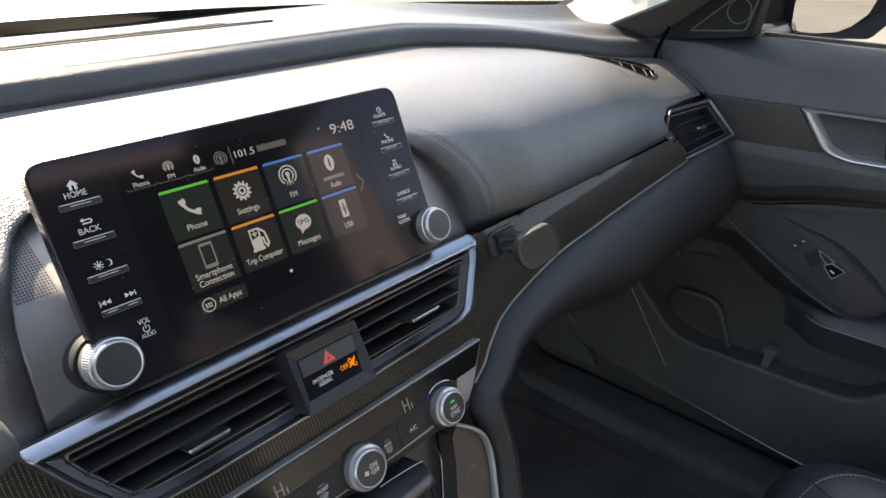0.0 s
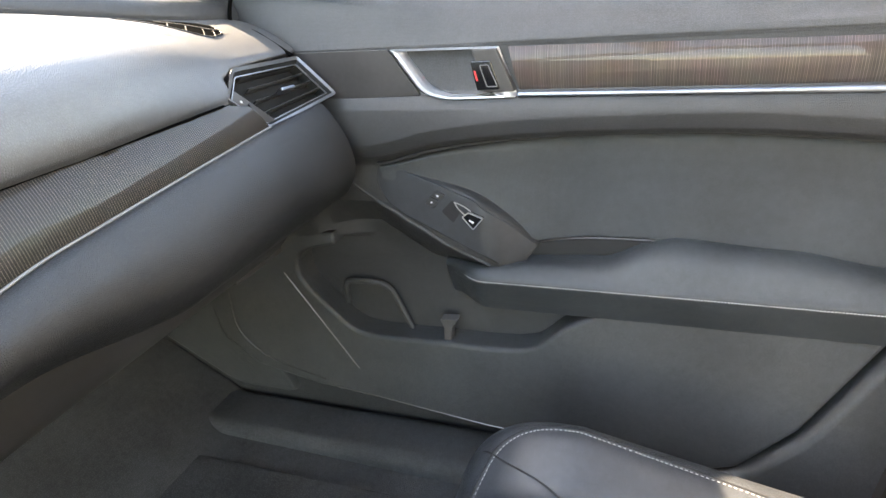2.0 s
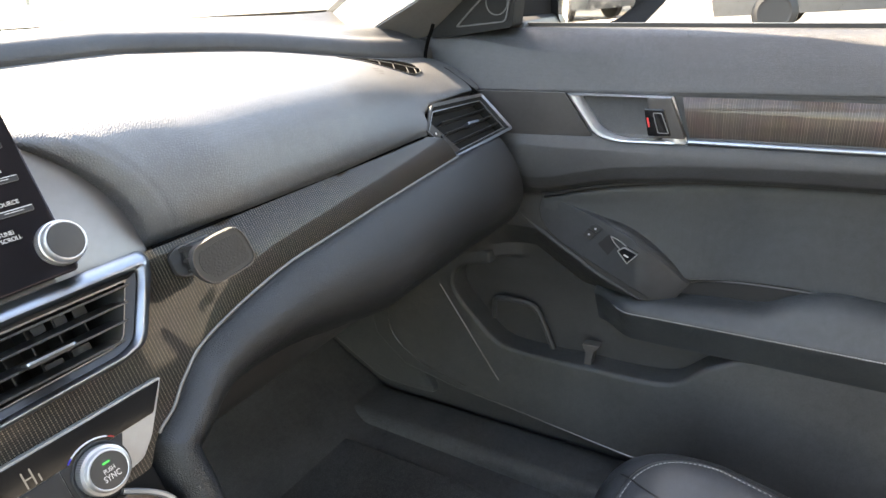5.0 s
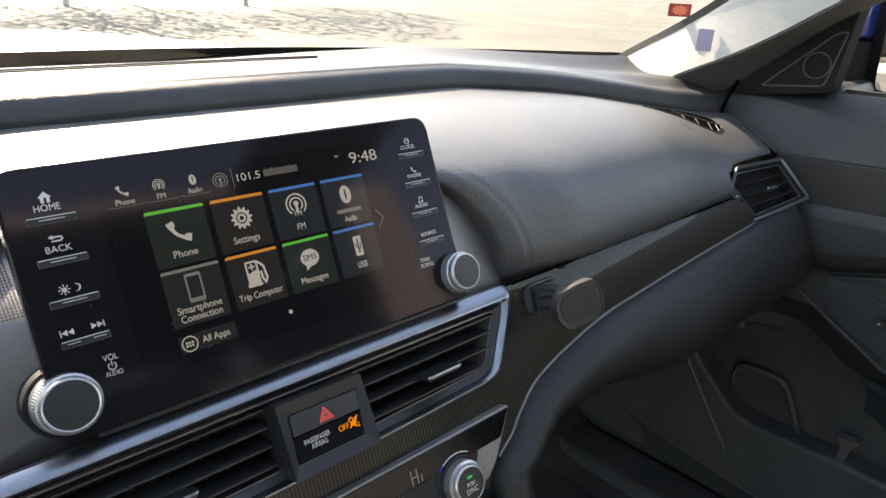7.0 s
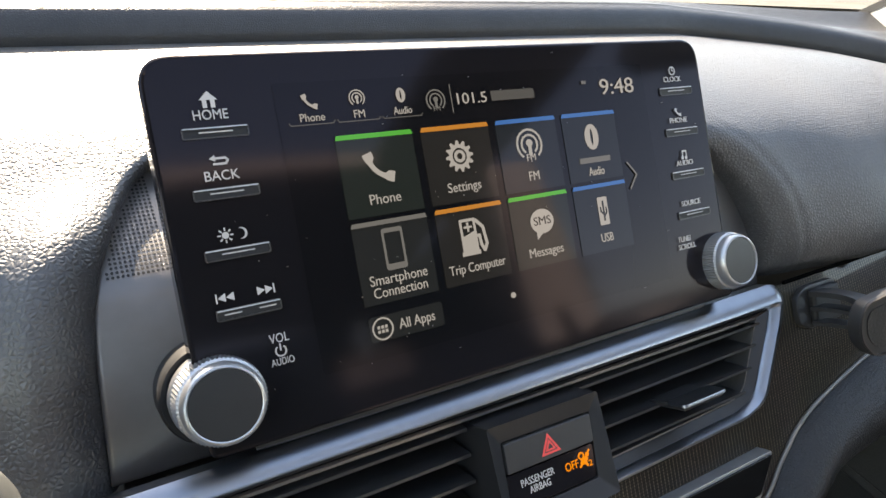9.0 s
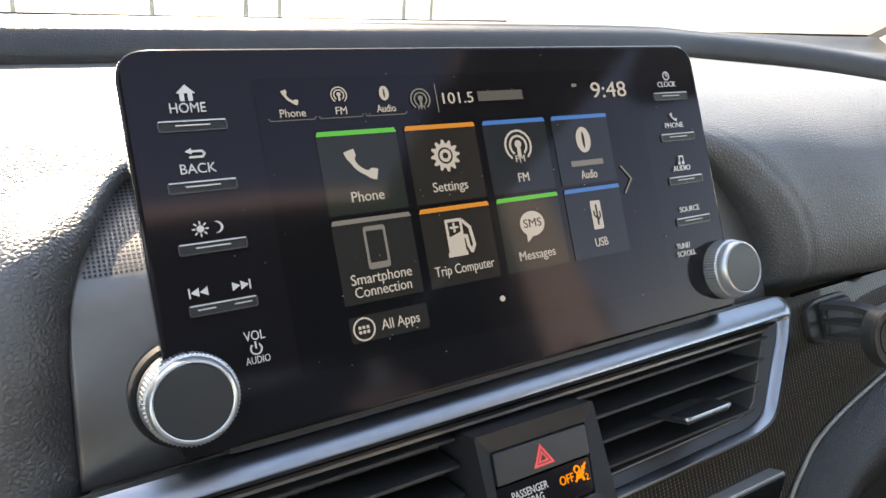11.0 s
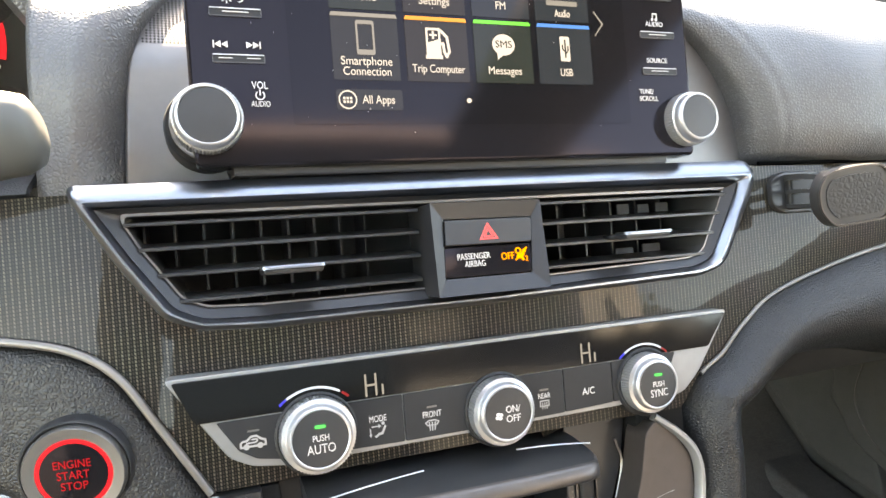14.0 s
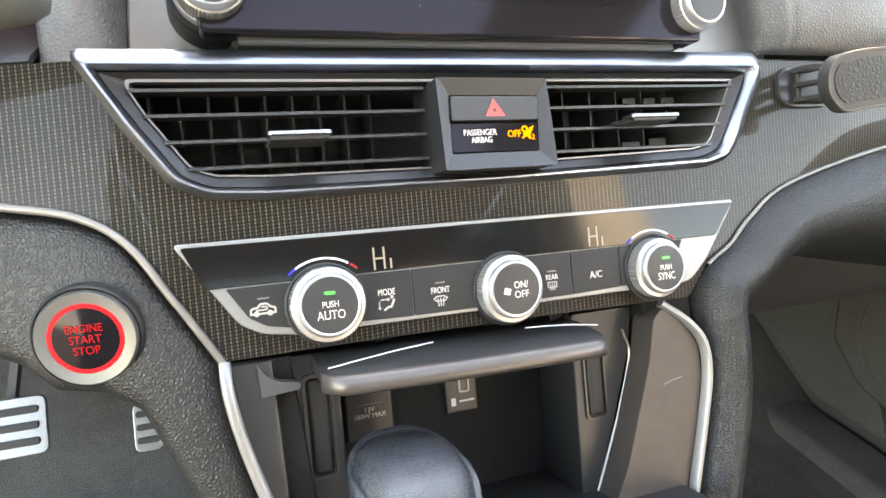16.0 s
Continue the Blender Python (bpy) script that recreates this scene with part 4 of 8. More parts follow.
tiles = [("Phone", "phone", BAR_GREEN), ("Settings", "gear", BAR_ORANGE), ("FM", "radio", BAR_BLUE), ("Audio", "lozenge", BAR_BLUE),
         ("Connection", "handset", SCREEN_GREY), ("Trip Computer", "pump", BAR_ORANGE), ("Messages", "bubble", BAR_GREEN), ("USB", "stick", BAR_BLUE)]
for k, (name, kind, bar) in enumerate(tiles):
    c, r = k % 4, k // 4
    u0, v1 = -0.0648 + PITCH * c, TOP - 0.0318 * r
    u1, v0, uc = u0 + TW, v1 - TH, u0 + TW / 2
    t = flat("tile", rect(u0, v0, u1, v1), O1, {BAR_GREEN: TILE_GREEN, BAR_ORANGE: TILE_WARM, BAR_BLUE: TILE_BLUE}.get(bar, TILE), lit)
    flat("colour_bar", [(u0, v1 - 0.0012), (u1, v1 - 0.0012), (u1 - 0.0006, v1 + 0.0005), (u0 + 0.0006, v1 + 0.0005)], O2, bar, t)
    big = {"phone": 0.0122, "gear": 0.0125, "radio": 0.0125, "lozenge": 0.0078, "handset": 0.0155, "pump": 0.0145, "bubble": 0.0120, "stick": 0.0125}[kind]
    two = k in (3, 4)
    icon(kind, uc, v1 - (0.0105 if two or kind == "radio" else 0.0118), big, SCREEN_GREY if kind == "handset" else SCREEN_WHITE, t)
    words(name, 0.0054, FM(uc, v1 - (0.0258 if two else 0.0238), O2), SCREEN_WHITE, t, width={"Phone": 0.0125, "Settings": 0.0152, "FM": 0.0052, "Audio": 0.0088, "Connection": 0.0220, "Trip Computer": 0.0262, "Messages": 0.0178, "USB": 0.0070}[name])
    if k == 4:
        words("Smartphone", 0.0054, FM(uc, v1 - 0.0212, O2), SCREEN_WHITE, t, width=0.0235)
    if k == 3:
        flat("caption", rect(uc - 0.0088, v1 - 0.0218, uc + 0.0088, v1 - 0.0194), O2, SCREEN_GREY, t)
    if kind == "radio":
        words("FM", 0.0040, FM(uc, v1 - 0.0160, O2), SCREEN_WHITE, t)
    if kind == "bubble":
        words("SMS", 0.0050, FM(uc, v1 - 0.0110, 0.00105), TILE, t, width=0.0088)
    if kind == "stick":
        b2 = bmesh.new()
        stroke(b2, [(uc, v1 - 0.0075), (uc, v1 - 0.0160)], 0.0008, 0.00105)
        stroke(b2, [(uc, v1 - 0.0145), (uc + 0.0016, v1 - 0.0125), (uc + 0.0016, v1 - 0.0105)], 0.0006, 0.00105)
        stroke(b2, [(uc, v1 - 0.0135), (uc - 0.0016, v1 - 0.0118), (uc - 0.0016, v1 - 0.0100)], 0.0006, 0.00105)
        part("trident", b2, TILE, t, "", 0)
for u, txt, kind in ((-0.0714, "Phone", "phone"), (-0.0537, "FM", "radio"), (-0.0361, "Audio", "lozenge")):
    words(txt, 0.0040, FM(u, 0.0076, O2), SCREEN_WHITE, lit, width={"Phone": 0.0090, "FM": 0.0042, "Audio": 0.0076}[txt])
    icon(kind, u, 0.0134, 0.0058 if kind != "lozenge" else 0.0038, SCREEN_WHITE, lit)
    b2 = bmesh.new()
    stroke(b2, [(u - 0.0085, 0.0062), (u - 0.0079, 0.0053), (u + 0.0076, 0.0053), (u + 0.0082, 0.0062)], 0.0004, O1)
    part("underline", b2, SCREEN_DIM, lit, "", 0)
icon("radio", -0.0215, 0.0105, 0.0080, SCREEN_GREY, lit)
words("FM", 0.0026, FM(-0.0215, 0.0072, O2), SCREEN_GREY, lit)
flat("divider", rect(-0.0144, 0.0052, -0.0141, 0.0164), O1, SCREEN_GREY, lit)
words("101.5", 0.0062, FM(-0.0054, 0.0102, O2), SCREEN_WHITE, lit, width=0.0138)
flat("station_bar", rect(0.0042, 0.0086, 0.0258, 0.0126), O2, SCREEN_DIM, lit)
words("9:48", 0.0100, FM(0.0732, 0.0106, O2), SCREEN_WHITE, lit, width=0.0205)
flat("signal_mark", rect(0.0525, 0.0128, 0.0550, 0.0142), O2, SCREEN_GREY, lit)
icon("arrow", 0.0745, -0.0300, 0.0120, SCREEN_GREY, lit)
flat("page_dot", disc_pts(0.0012, 16, -0.0011, -0.0703), O2, SCREEN_WHITE, lit)
allb = flat("app_button", rrect(0.0306, 0.0092, 0.001, 2, -0.0492, -0.0703), O1, TILE, lit)
bm = bmesh.new()
ring(bm, disc_pts(0.0042, 28, -0.0594, -0.0704), disc_pts(0.0036, 28, -0.0594, -0.0704), O2, O2 + 0.0002, F)
for i in range(3):
    for j in range(2):
        prism(bm, rect(-0.0615 + 0.0015 * i, -0.0719 + 0.0016 * j, -0.0605 + 0.0015 * i, -0.0708 + 0.0016 * j), O2, O2 + 0.0002, 0, F)
part("icon", bm, SCREEN_WHITE, allb, "", 0)
words("All Apps", 0.0054, FM(-0.0452, -0.0704, O2), SCREEN_WHITE, allb, width=0.0150)


def press_bar(u, v, w, marks=((0.0, 0.5),)):
    """A flush button: dark sunken key, bright upper edge and printed lines."""
    bm = bmesh.new()
    ring(bm, rrect(w, 0.0038, 0.0008, 3, u, v), rrect(w - 0.0009, 0.0029, 0.0005, 3, u, v), 0.0, 0.0007, F)
    b = part("button", bm, SATIN_DARK, disp)
    flat("key", rect(u - w * 0.48, v - 0.0015, u + w * 0.48, v + 0.0015), 0.0, RUBBER, b, 0.0004)
    flat("bright_edge", rect(u - w * 0.48, v + 0.0013, u + w * 0.48, v + 0.0017), 0.0007, LINE, b)
    for at, wide in marks:
        flat("line", rect(u + (at - wide / 2) * w, v - 0.0001, u + (at + wide / 2) * w, v + 0.0003), 0.0006, WHITE, b)
    return b


for v, txt, kind in ((0.0055, "HOME", "home"), (-0.0143, "BACK", "back"), (-0.0340, "", "sun")):
    press_bar(-0.1043, v, 0.0213)
    if txt:
        words(txt, 0.0046, FM(-0.1051, v + 0.0056, O2), WHITE, disp, width=0.0110)
        icon(kind, -0.1050, v + 0.0104, 0.0058, WHITE, disp)
    else:
        icon("sun", -0.1075, v + 0.0060, 0.0048, WHITE, disp)
        icon("moon", -0.1024, v + 0.0060, 0.0046, WHITE, disp)
press_bar(-0.1042, -0.0535, 0.0213, ((-0.25, 0.26), (0.28, 0.26)))
icon("prev", -0.1111, -0.0478, 0.0060, WHITE, disp)
icon("next", -0.0982, -0.0478, 0.0060, WHITE, disp)
words("VOL", 0.0044, FM(-0.0967, -0.0648, O2), WHITE, disp, width=0.0066)
icon("power", -0.0968, -0.0690, 0.0042, WHITE, disp)
words("AUDIO", 0.0034, FM(-0.0967, -0.0727, O2), WHITE, disp, width=0.0078)
for v, txt, kind, wide in ((0.0066, "CLOCK", "clock", 0.0118), (-0.0132, "PHONE", "phone", 0.0118), (-0.0339, "AUDIO", "note", 0.0112), (-0.0534, "SOURCE", "", 0.0130)):
    press_bar(0.1115, v, 0.0222)
    words(txt, 0.0036, FM(0.1098, v + 0.0055, O2), WHITE, disp, width=wide)
    if kind:
        icon(kind, 0.1102, v + 0.0096, 0.0042, WHITE, disp)
words("TUNE/", 0.0036, FM(0.1015, -0.0646, O2), WHITE, disp, width=0.0088)
words("SCROLL", 0.0036, FM(0.1027, -0.0683, O2), WHITE, disp, width=0.0118)
for u, v in ((-0.1185, -0.0795), (0.1262, -0.0797)):
    bm = bmesh.new()
    lathe(bm, [(0.0178, -0.030), (0.0176, -0.013), (0.0168, -0.0105), (0.0142, -0.0115)], 40, FM(u, v, 0))
    part("knob_socket", bm, RUBBER, disp, "black socket")
    knob("knob", FM(u, v, -0.010), 0.0129, 0.0215, disp)

dust = bmesh.new()
rnd = random.Random(7)
for k in range(48):
    u, v, r = rnd.uniform(-0.118, 0.125), rnd.uniform(-0.092, 0.028), rnd.choice((0.00010, 0.00014, 0.00019))
    prism(dust, disc_pts(r, 6, u, v), 0.0, 0.0009, 0, F)
tagged(part("dust", dust, DUST, disp, "pale dust specks", 0), kind="stuff")

# ---------- surround behind the display ----------
sur = thing("display_surround", "satin grey moulded panel with a speaker grille", "dashboard panel")
SUR_BACK = [(p.x, p.y) for p in smooth_line([(-0.11, -0.031, 0), (-0.060, -0.031, 0), (-0.034, -0.0375, 0), (0.0, -0.066, 0), (0.022, -0.090, 0)], 8)]


def sur_out(u, v):
    """The panel's front lies back towards its top on the driver's side."""
    return -0.031 + (lin_at(SUR_BACK, v) + 0.031) * (1 - ease(-0.07, 0.02, u))


bm = bmesh.new()
prism(bm, er + el[::-1], -0.012, 0.0, 0.002)
for k in range(20):
    bmesh.ops.bisect_plane(bm, geom=bm.verts[:] + bm.edges[:] + bm.faces[:], plane_co=(0, 0.018 - k * 0.0045, 0), plane_no=(0, 1, 0))
for k in range(10):
    bmesh.ops.bisect_plane(bm, geom=bm.verts[:] + bm.edges[:] + bm.faces[:], plane_co=(-0.075 + k * 0.01, 0, 0), plane_no=(1, 0, 0))
for v in bm.verts:
    v.co.z += sur_out(v.co.x, v.co.y)
bmesh.ops.transform(bm, matrix=F, verts=bm.verts)
part("panel", bm, SURROUND, sur, "", 50)
bm = bmesh.new()
for i in range(14):
    for j in range(26):
        u, v = -0.1445 + 0.00165 * i, -0.0355 + 0.00165 * j
        if u > lin_at([(-0.0480, -0.1496), (-0.0215, -0.1416), (0.0035, -0.1268), (0.015, -0.105)], v) + 0.0022:
            loft(bm, [[P(x, y, sur_out(x, y) + h) for x, y in disc_pts(0.00056, 8, u, v)] for h in (-0.0003, 0.0003)], True, True)
tagged(part("perforation", bm, RUBBER, sur, "rows of small black holes", 0), kind="stuff")

# ---------- climate controls ----------
clim = thing("climate_control", "climate control panel with three silver knobs and black display strip", "control panel")
CP = [(-0.1432, -0.1836), (0.1462, -0.1846), (0.1405, -0.1935), (0.1235, -0.2165), (0.1130, -0.2258), (0.1050, -0.2272), (-0.0950, -0.2264), (-0.1110, -0.2240), (-0.1200, -0.2190)]
bm = bmesh.new()
cp = round_poly(CP, 0.003, 4)
prism(bm, cp[::-1], -0.014, -0.0018, 0.0008, F)
part("silver_plate", bm, SILVER, clim, "silver painted plate")
bm = bmesh.new()
prism(bm, round_poly([(-0.1402, -0.1852), (0.1438, -0.1862), (0.1306, -0.2034), (-0.1322, -0.2030)], 0.0015, 3)[::-1], -0.010, -0.0008, 0.0005, F)
strip = part("display_strip", bm, DISPLAY_GLOSS, clim, "gloss black display strip")
KEY_TOP = -0.0010
for pts in ([(-0.1242, -0.2036), (-0.0722, -0.2036), (-0.0722, -0.2240), (-0.1000, -0.2226), (-0.1090, -0.2208), (-0.1160, -0.2165)], [(-0.0718, -0.2036), (-0.0446, -0.2036), (-0.0446, -0.2248), (-0.0718, -0.2241)], [(-0.0442, -0.2036), (-0.0002, -0.2036), (-0.0002, -0.2252), (-0.0442, -0.2248)], [(0.0002, -0.2036), (0.0386, -0.2036), (0.0386, -0.2250), (0.0002, -0.2252)], [(0.0390, -0.2036), (0.0671, -0.2036), (0.0671, -0.2243), (0.0390, -0.2250)], [(0.0675, -0.2036), (0.1080, -0.2036), (0.0980, -0.2236), (0.0675, -0.2243)]):
    bm = bmesh.new()
    prism(bm, round_poly(pts, 0.0008, 2)[::-1], -0.010, KEY_TOP, 0.0003, F)
    keys = part("key", bm, KEY, clim, "black key")
for u, v in ((-0.1098, -0.2089), (-0.0310, -0.2112), (0.0275, -0.2122)):
    flat("lamp", rect(u - 0.0024, v - 0.0004, u + 0.0024, v + 0.0004), KEY_TOP, SATIN, keys)
for u in (-0.0584, 0.0528):
    for du, dv, w, h in ((-0.0026, 0, 0.0009, 0.0100), (0.0020, 0, 0.0009, 0.0100), (-0.0003, 0, 0.0044, 0.0009), (0.0050, -0.0026, 0.0009, 0.0046)):
        flat("digit", rect(u + du - w / 2, -0.1972 + dv - h / 2, u + du + w / 2, -0.1972 + dv + h / 2), -0.0007, SCREEN_GREY, strip)
T_UP = KEY_TOP + 0.0002
words("MODE", 0.0040, FM(-0.0567, -0.2127, T_UP), WHITE, keys, width=0.0078)
words("FRONT", 0.0040, FM(-0.0312, -0.2147, T_UP), WHITE, keys, width=0.0090)
words("REAR", 0.0036, FM(0.0273, -0.2152, T_UP), WHITE, keys, width=0.0068)
words("A/C", 0.0050, FM(0.0527, -0.2166, T_UP), WHITE, keys, width=0.0072)


def key_icon(kind, u, v, s):
    bm = bmesh.new()
    o = KEY_TOP + 0.0002
    if kind == "car":
        body = [(-1.0, -0.28), (-1.0, 0.05), (-0.85, 0.18), (-0.45, 0.24), (-0.18, 0.52), (0.30, 0.54), (0.62, 0.26), (0.98, 0.12), (1.0, -0.28)]
        stroke(bm, [(u + s * x, v + s * y) for x, y in body], s * 0.17, o, True)
        arrow = [(-0.55, 0.02), (0.20, 0.02), (0.34, 0.12), (0.34, 0.22), (0.24, 0.28), (-0.10, 0.28)]
        stroke(bm, [(u + s * x, v + s * y) for x, y in arrow], s * 0.12, o)
        for x in (-0.55, 0.55):
            prism(bm, disc_pts(s * 0.24, 14, u + s * x, v - s * 0.28), o, o + 0.0002, 0, F)
    elif kind == "shield":
        stroke(bm, [(u - s * 0.9, v + s * 0.25), (u - s * 0.45, v + s * 0.5), (u + s * 0.45, v + s * 0.5), (u + s * 0.9, v + s * 0.25), (u + s * 0.6, v - s * 0.1), (u - s * 0.6, v - s * 0.1)], s * 0.14, o, True)
        for x in (-0.4, 0, 0.4):
            stroke(bm, [(u + s * x, v + s * 0.25), (u + s * x * 0.8, v - s * 0.75)], s * 0.14, o)
    elif kind == "pane":
        stroke(bm, rect(u - s * 0.8, v - s * 0.35, u + s * 0.8, v + s * 0.5), s * 0.16, o, True)
        for x in (-0.4, 0, 0.4):
            stroke(bm, [(u + s * x, v + s * 0.2), (u + s * x, v - s * 0.8)], s * 0.14, o)
    elif kind == "seat":
        stroke(bm, [(u - s * 0.35, v - s * 0.75), (u + s * 0.1, v - s * 0.45), (u + s * 0.45, v - s * 0.45), (u + s * 0.85, v + s * 0.35)], s * 0.26, o)
        prism(bm, disc_pts(s * 0.2, 12, u + s * 0.62, v + s * 0.72), o, o + 0.0002, 0, F)
        for a, b in (((-0.75, 0.45), (0.05, 0.45)), ((-0.95, 0.25), (-0.95, -0.45))):
            stroke(bm, [(u + s * a[0], v + s * a[1]), (u + s * b[0], v + s * b[1])], s * 0.13, o)
        prism(bm, [(u + s * 0.05, v + s * 0.68), (u + s * 0.05, v + s * 0.22), (u + s * 0.38, v + s * 0.45)], o, o + 0.0002, 0, F)
        prism(bm, [(u - s * 1.15, v - s * 0.40), (u - s * 0.75, v - s * 0.40), (u - s * 0.95, v - s * 0.75)], o, o + 0.0002, 0, F)
    part("icon", bm, PRINT, keys, "", 0)


key_icon("car", -0.1102, -0.2138, 0.0050)
key_icon("seat", -0.0568, -0.2176, 0.0038)
key_icon("shield", -0.0314, -0.2192, 0.0036)
key_icon("pane", 0.0272, -0.2190, 0.0030)
for u, v, top, low, w in ((-0.0838, -0.2143, "PUSH", "AUTO", 0.0118), (0.0026, -0.2176, "ON/", "OFF", 0.0086), (0.0874, -0.2166, "PUSH", "SYNC", 0.0104)):
    bm = bmesh.new()
    lathe(bm, [(0.0178, -0.006), (0.0178, -0.0002), (0.0170, 0.0002), (0.0150, -0.0012)], 48, FM(u, v, 0))
    part("knob_socket", bm, RUBBER, clim, "black socket ring")
    m = FM(u, v, -0.008)
    k = knob("knob", m, 0.0137 if u < 0.08 else 0.0130, 0.0178, clim, wide=1.07)
    fm = FM(u, v, 0.0099)
    if top == "PUSH":
        words(top, 0.0038, fm @ Matrix.Translation((0, 0.0003, 0)), WHITE, k, width=0.0068)
        words(low, 0.0054, fm @ Matrix.Translation((0, -0.0042, 0)), WHITE, k, width=w)
        bm = bmesh.new()
        prism(bm, rrect(0.0046, 0.0013, 0.0005, 3, 0, 0.0052), -0.0002, 0.0004, 0, fm)
        part("light", bm, LED_GREEN, k, "green light")
        for a0, a1, mt in ((124, 132, BLUE_MARK), (60, 122, LINE), (48, 56, RED)):
            bm = bmesh.new()
            r = 0.0218
            stroke(bm, [(u + r * math.cos(radians(a0 + (a1 - a0) * i / 10)), v - 0.0022 + r * math.sin(radians(a0 + (a1 - a0) * i / 10))) for i in range(11)], 0.0010, -0.0007)
            part("dial_mark", bm, mt, clim, "", 0)
    else:
        words(top, 0.0046, fm @ Matrix.Translation((0.0022, 0.0018, 0)), WHITE, k, width=0.0072)
        words(low, 0.0046, fm @ Matrix.Translation((0.0022, -0.0026, 0)), WHITE, k, width=0.0072)
        for a in range(4):
            bm = bmesh.new()
            prism(bm, disc_pts(0.0010, 10, -0.0050 + 0.0011 * math.cos(a * 1.57 + 0.5), -0.0006 + 0.0011 * math.sin(a * 1.57 + 0.5), 0.8), 0, 0.0002, 0, fm)
            part("fan_blade", bm, WHITE, k, "", 0)


# ---------- knee pads and start button ----------
def plate(name, pts, back, bevel, mat, label, category, lift):
    """A padded plate that follows the dashboard's sweep."""
    bm = bmesh.new()
    prism(bm, pts, -back, 0, bevel, None, 4)
    for k in range(40):
        bmesh.ops.bisect_plane(bm, geom=bm.verts[:] + bm.edges[:] + bm.faces[:], plane_co=(-0.45 + k * 0.01, 0, 0), plane_no=(1, 0, 0))
    for v in bm.verts:
        v.co.z += panel_out(v.co.x) + lift
    bmesh.ops.transform(bm, matrix=F, verts=bm.verts)
    return solid(name, bm, mat, label, category, "structure", 50)


knee = left_edge + [(-0.1264, -0.2515), (-0.1216, -0.2713), (-0.1163, -0.2919), (-0.1050, -0.3350), (-0.0920, -0.39), (-0.1100, -0.3950), (-0.1270, -0.3350), (-0.1473, -0.2861), (-0.1620, -0.2520), (-0.1760, -0.2425), (-0.1930, -0.2400), (-0.2060, -0.2280), (-0.2300, -0.2160), (-0.46, -0.215)]
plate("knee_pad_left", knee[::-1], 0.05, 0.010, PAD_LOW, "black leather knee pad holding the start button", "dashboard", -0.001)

start = thing("start_button", "round engine start button with glowing red ring and silver rim", "button")
sm = FM(-0.1780, -0.2174, -0.0190) @ Matrix.Rotation(radians(-11), 4, "Y") @ Matrix.Rotation(radians(9), 4, "X")
bm = bmesh.new()
lathe(bm, [(0.0222, -0.006), (0.0219, 0.0008), (0.0208, 0.0022), (0.0198, 0.0010)], 56, sm)
part("socket", bm, BLACK, start)
bm = bmesh.new()
lathe(bm, [(0.0198, -0.002), (0.0198, 0.0030), (0.0190, 0.0042), (0.0147, 0.0036), (0.0145, 0.001)], 56, sm)
part("rim", bm, RIM_GREY, start, "brushed silver rim")
bm = bmesh.new()
ring(bm, disc_pts(0.0146, 56), disc_pts(0.0128, 56), 0.0, 0.0034, sm)
part("red_ring", bm, RED_RING, start, "glowing red ring")
bm = bmesh.new()
lathe(bm, [(0.0128, 0.0), (0.0128, 0.0036), (0.006, 0.0042), (0.0003, 0.0044)], 48, sm)
part("cap", bm, GLASS_FACE, start, "gloss black cap")
for txt, dv, w in (("ENGINE", 0.0044, 0.0140), ("START", -0.0002, 0.0122), ("STOP", -0.0048, 0.0102)):
    words(txt, 0.0048, sm @ Matrix.Translation((0, dv, 0.0045)), RED_TEXT, start, width=w)

# right knee roll: carried along the trim's lower edge and down the console's flank
path = [(0.700, -0.1350), (0.640, -0.1380)] + LOW_RIGHT[::-1][1:-2] + [(0.1240, -0.2280), (0.1205, -0.2480), (0.1210, -0.2700), (0.1180, -0.3000), (0.1060, -0.3450), (0.0900, -0.4000)]
line = smooth_line([(*q, 0) for q in path], 6)
rows = []
for i, p in enumerate(line):
    a, b = line[max(i - 2, 0)], line[min(i + 2, len(line) - 1)]
    t = (b - a).normalized()
    q = Vector((t.y, -t.x, 0)) * -1
    w = lin_at([(0.10, 0.031), (0.15, 0.034), (0.25, 0.054), (0.40, 0.090), (0.7, 0.105)], p.x)
    prof = [(-0.002, -0.022), (0.0, -0.010), (min(w * 0.18, 0.008), 0.002), (w * 0.45, 0.009), (w * 0.78, 0.004), (w, -0.012), (w * 1.15, -0.045), (w * 1.1, -0.12)]
    base = panel_out(p.x) + 0.008
    rows.append([P(p.x + q.x * v.x, p.y + q.y * v.x, v.y + base) for v in smooth_line([(x, o, 0) for x, o in prof], 4)])
bm = bmesh.new()
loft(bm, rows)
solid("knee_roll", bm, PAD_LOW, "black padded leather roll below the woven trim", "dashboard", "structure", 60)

# ---------- glove box and passenger footwell ----------
bm = bmesh.new()
gl = [(0.05, 0.80), (0.040, 0.76), (0.048, 0.70), (0.075, 0.645), (0.115, 0.61), (0.18, 0.590), (0.40, 0.58)]
loft(bm, [smooth_line([(u, y, z) for y, z in gl], 4) for u in (0.13, 0.3, 0.5, 0.74)])
solid("dashboard_underside", bm, DULL, "black plastic underside of the dashboard above the passenger footwell", "dashboard", "structure", 60)
bm = bmesh.new()
loft(bm, [[(x, -2.2, 0.25), (x, -0.1, 0.25), (x, 0.28, 0.26), (x, 0.48, 0.38), (x, 0.52, 0.62), (x, 0.50, 0.9)] for x in (-0.82, -0.4, 0.0, 0.4, 0.82)])
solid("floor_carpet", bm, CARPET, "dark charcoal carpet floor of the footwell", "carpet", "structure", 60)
bm = bmesh.new()
boxed(bm, (0.20, -0.12, 0.252), (0.66, 0.30, 0.262), 0.004)
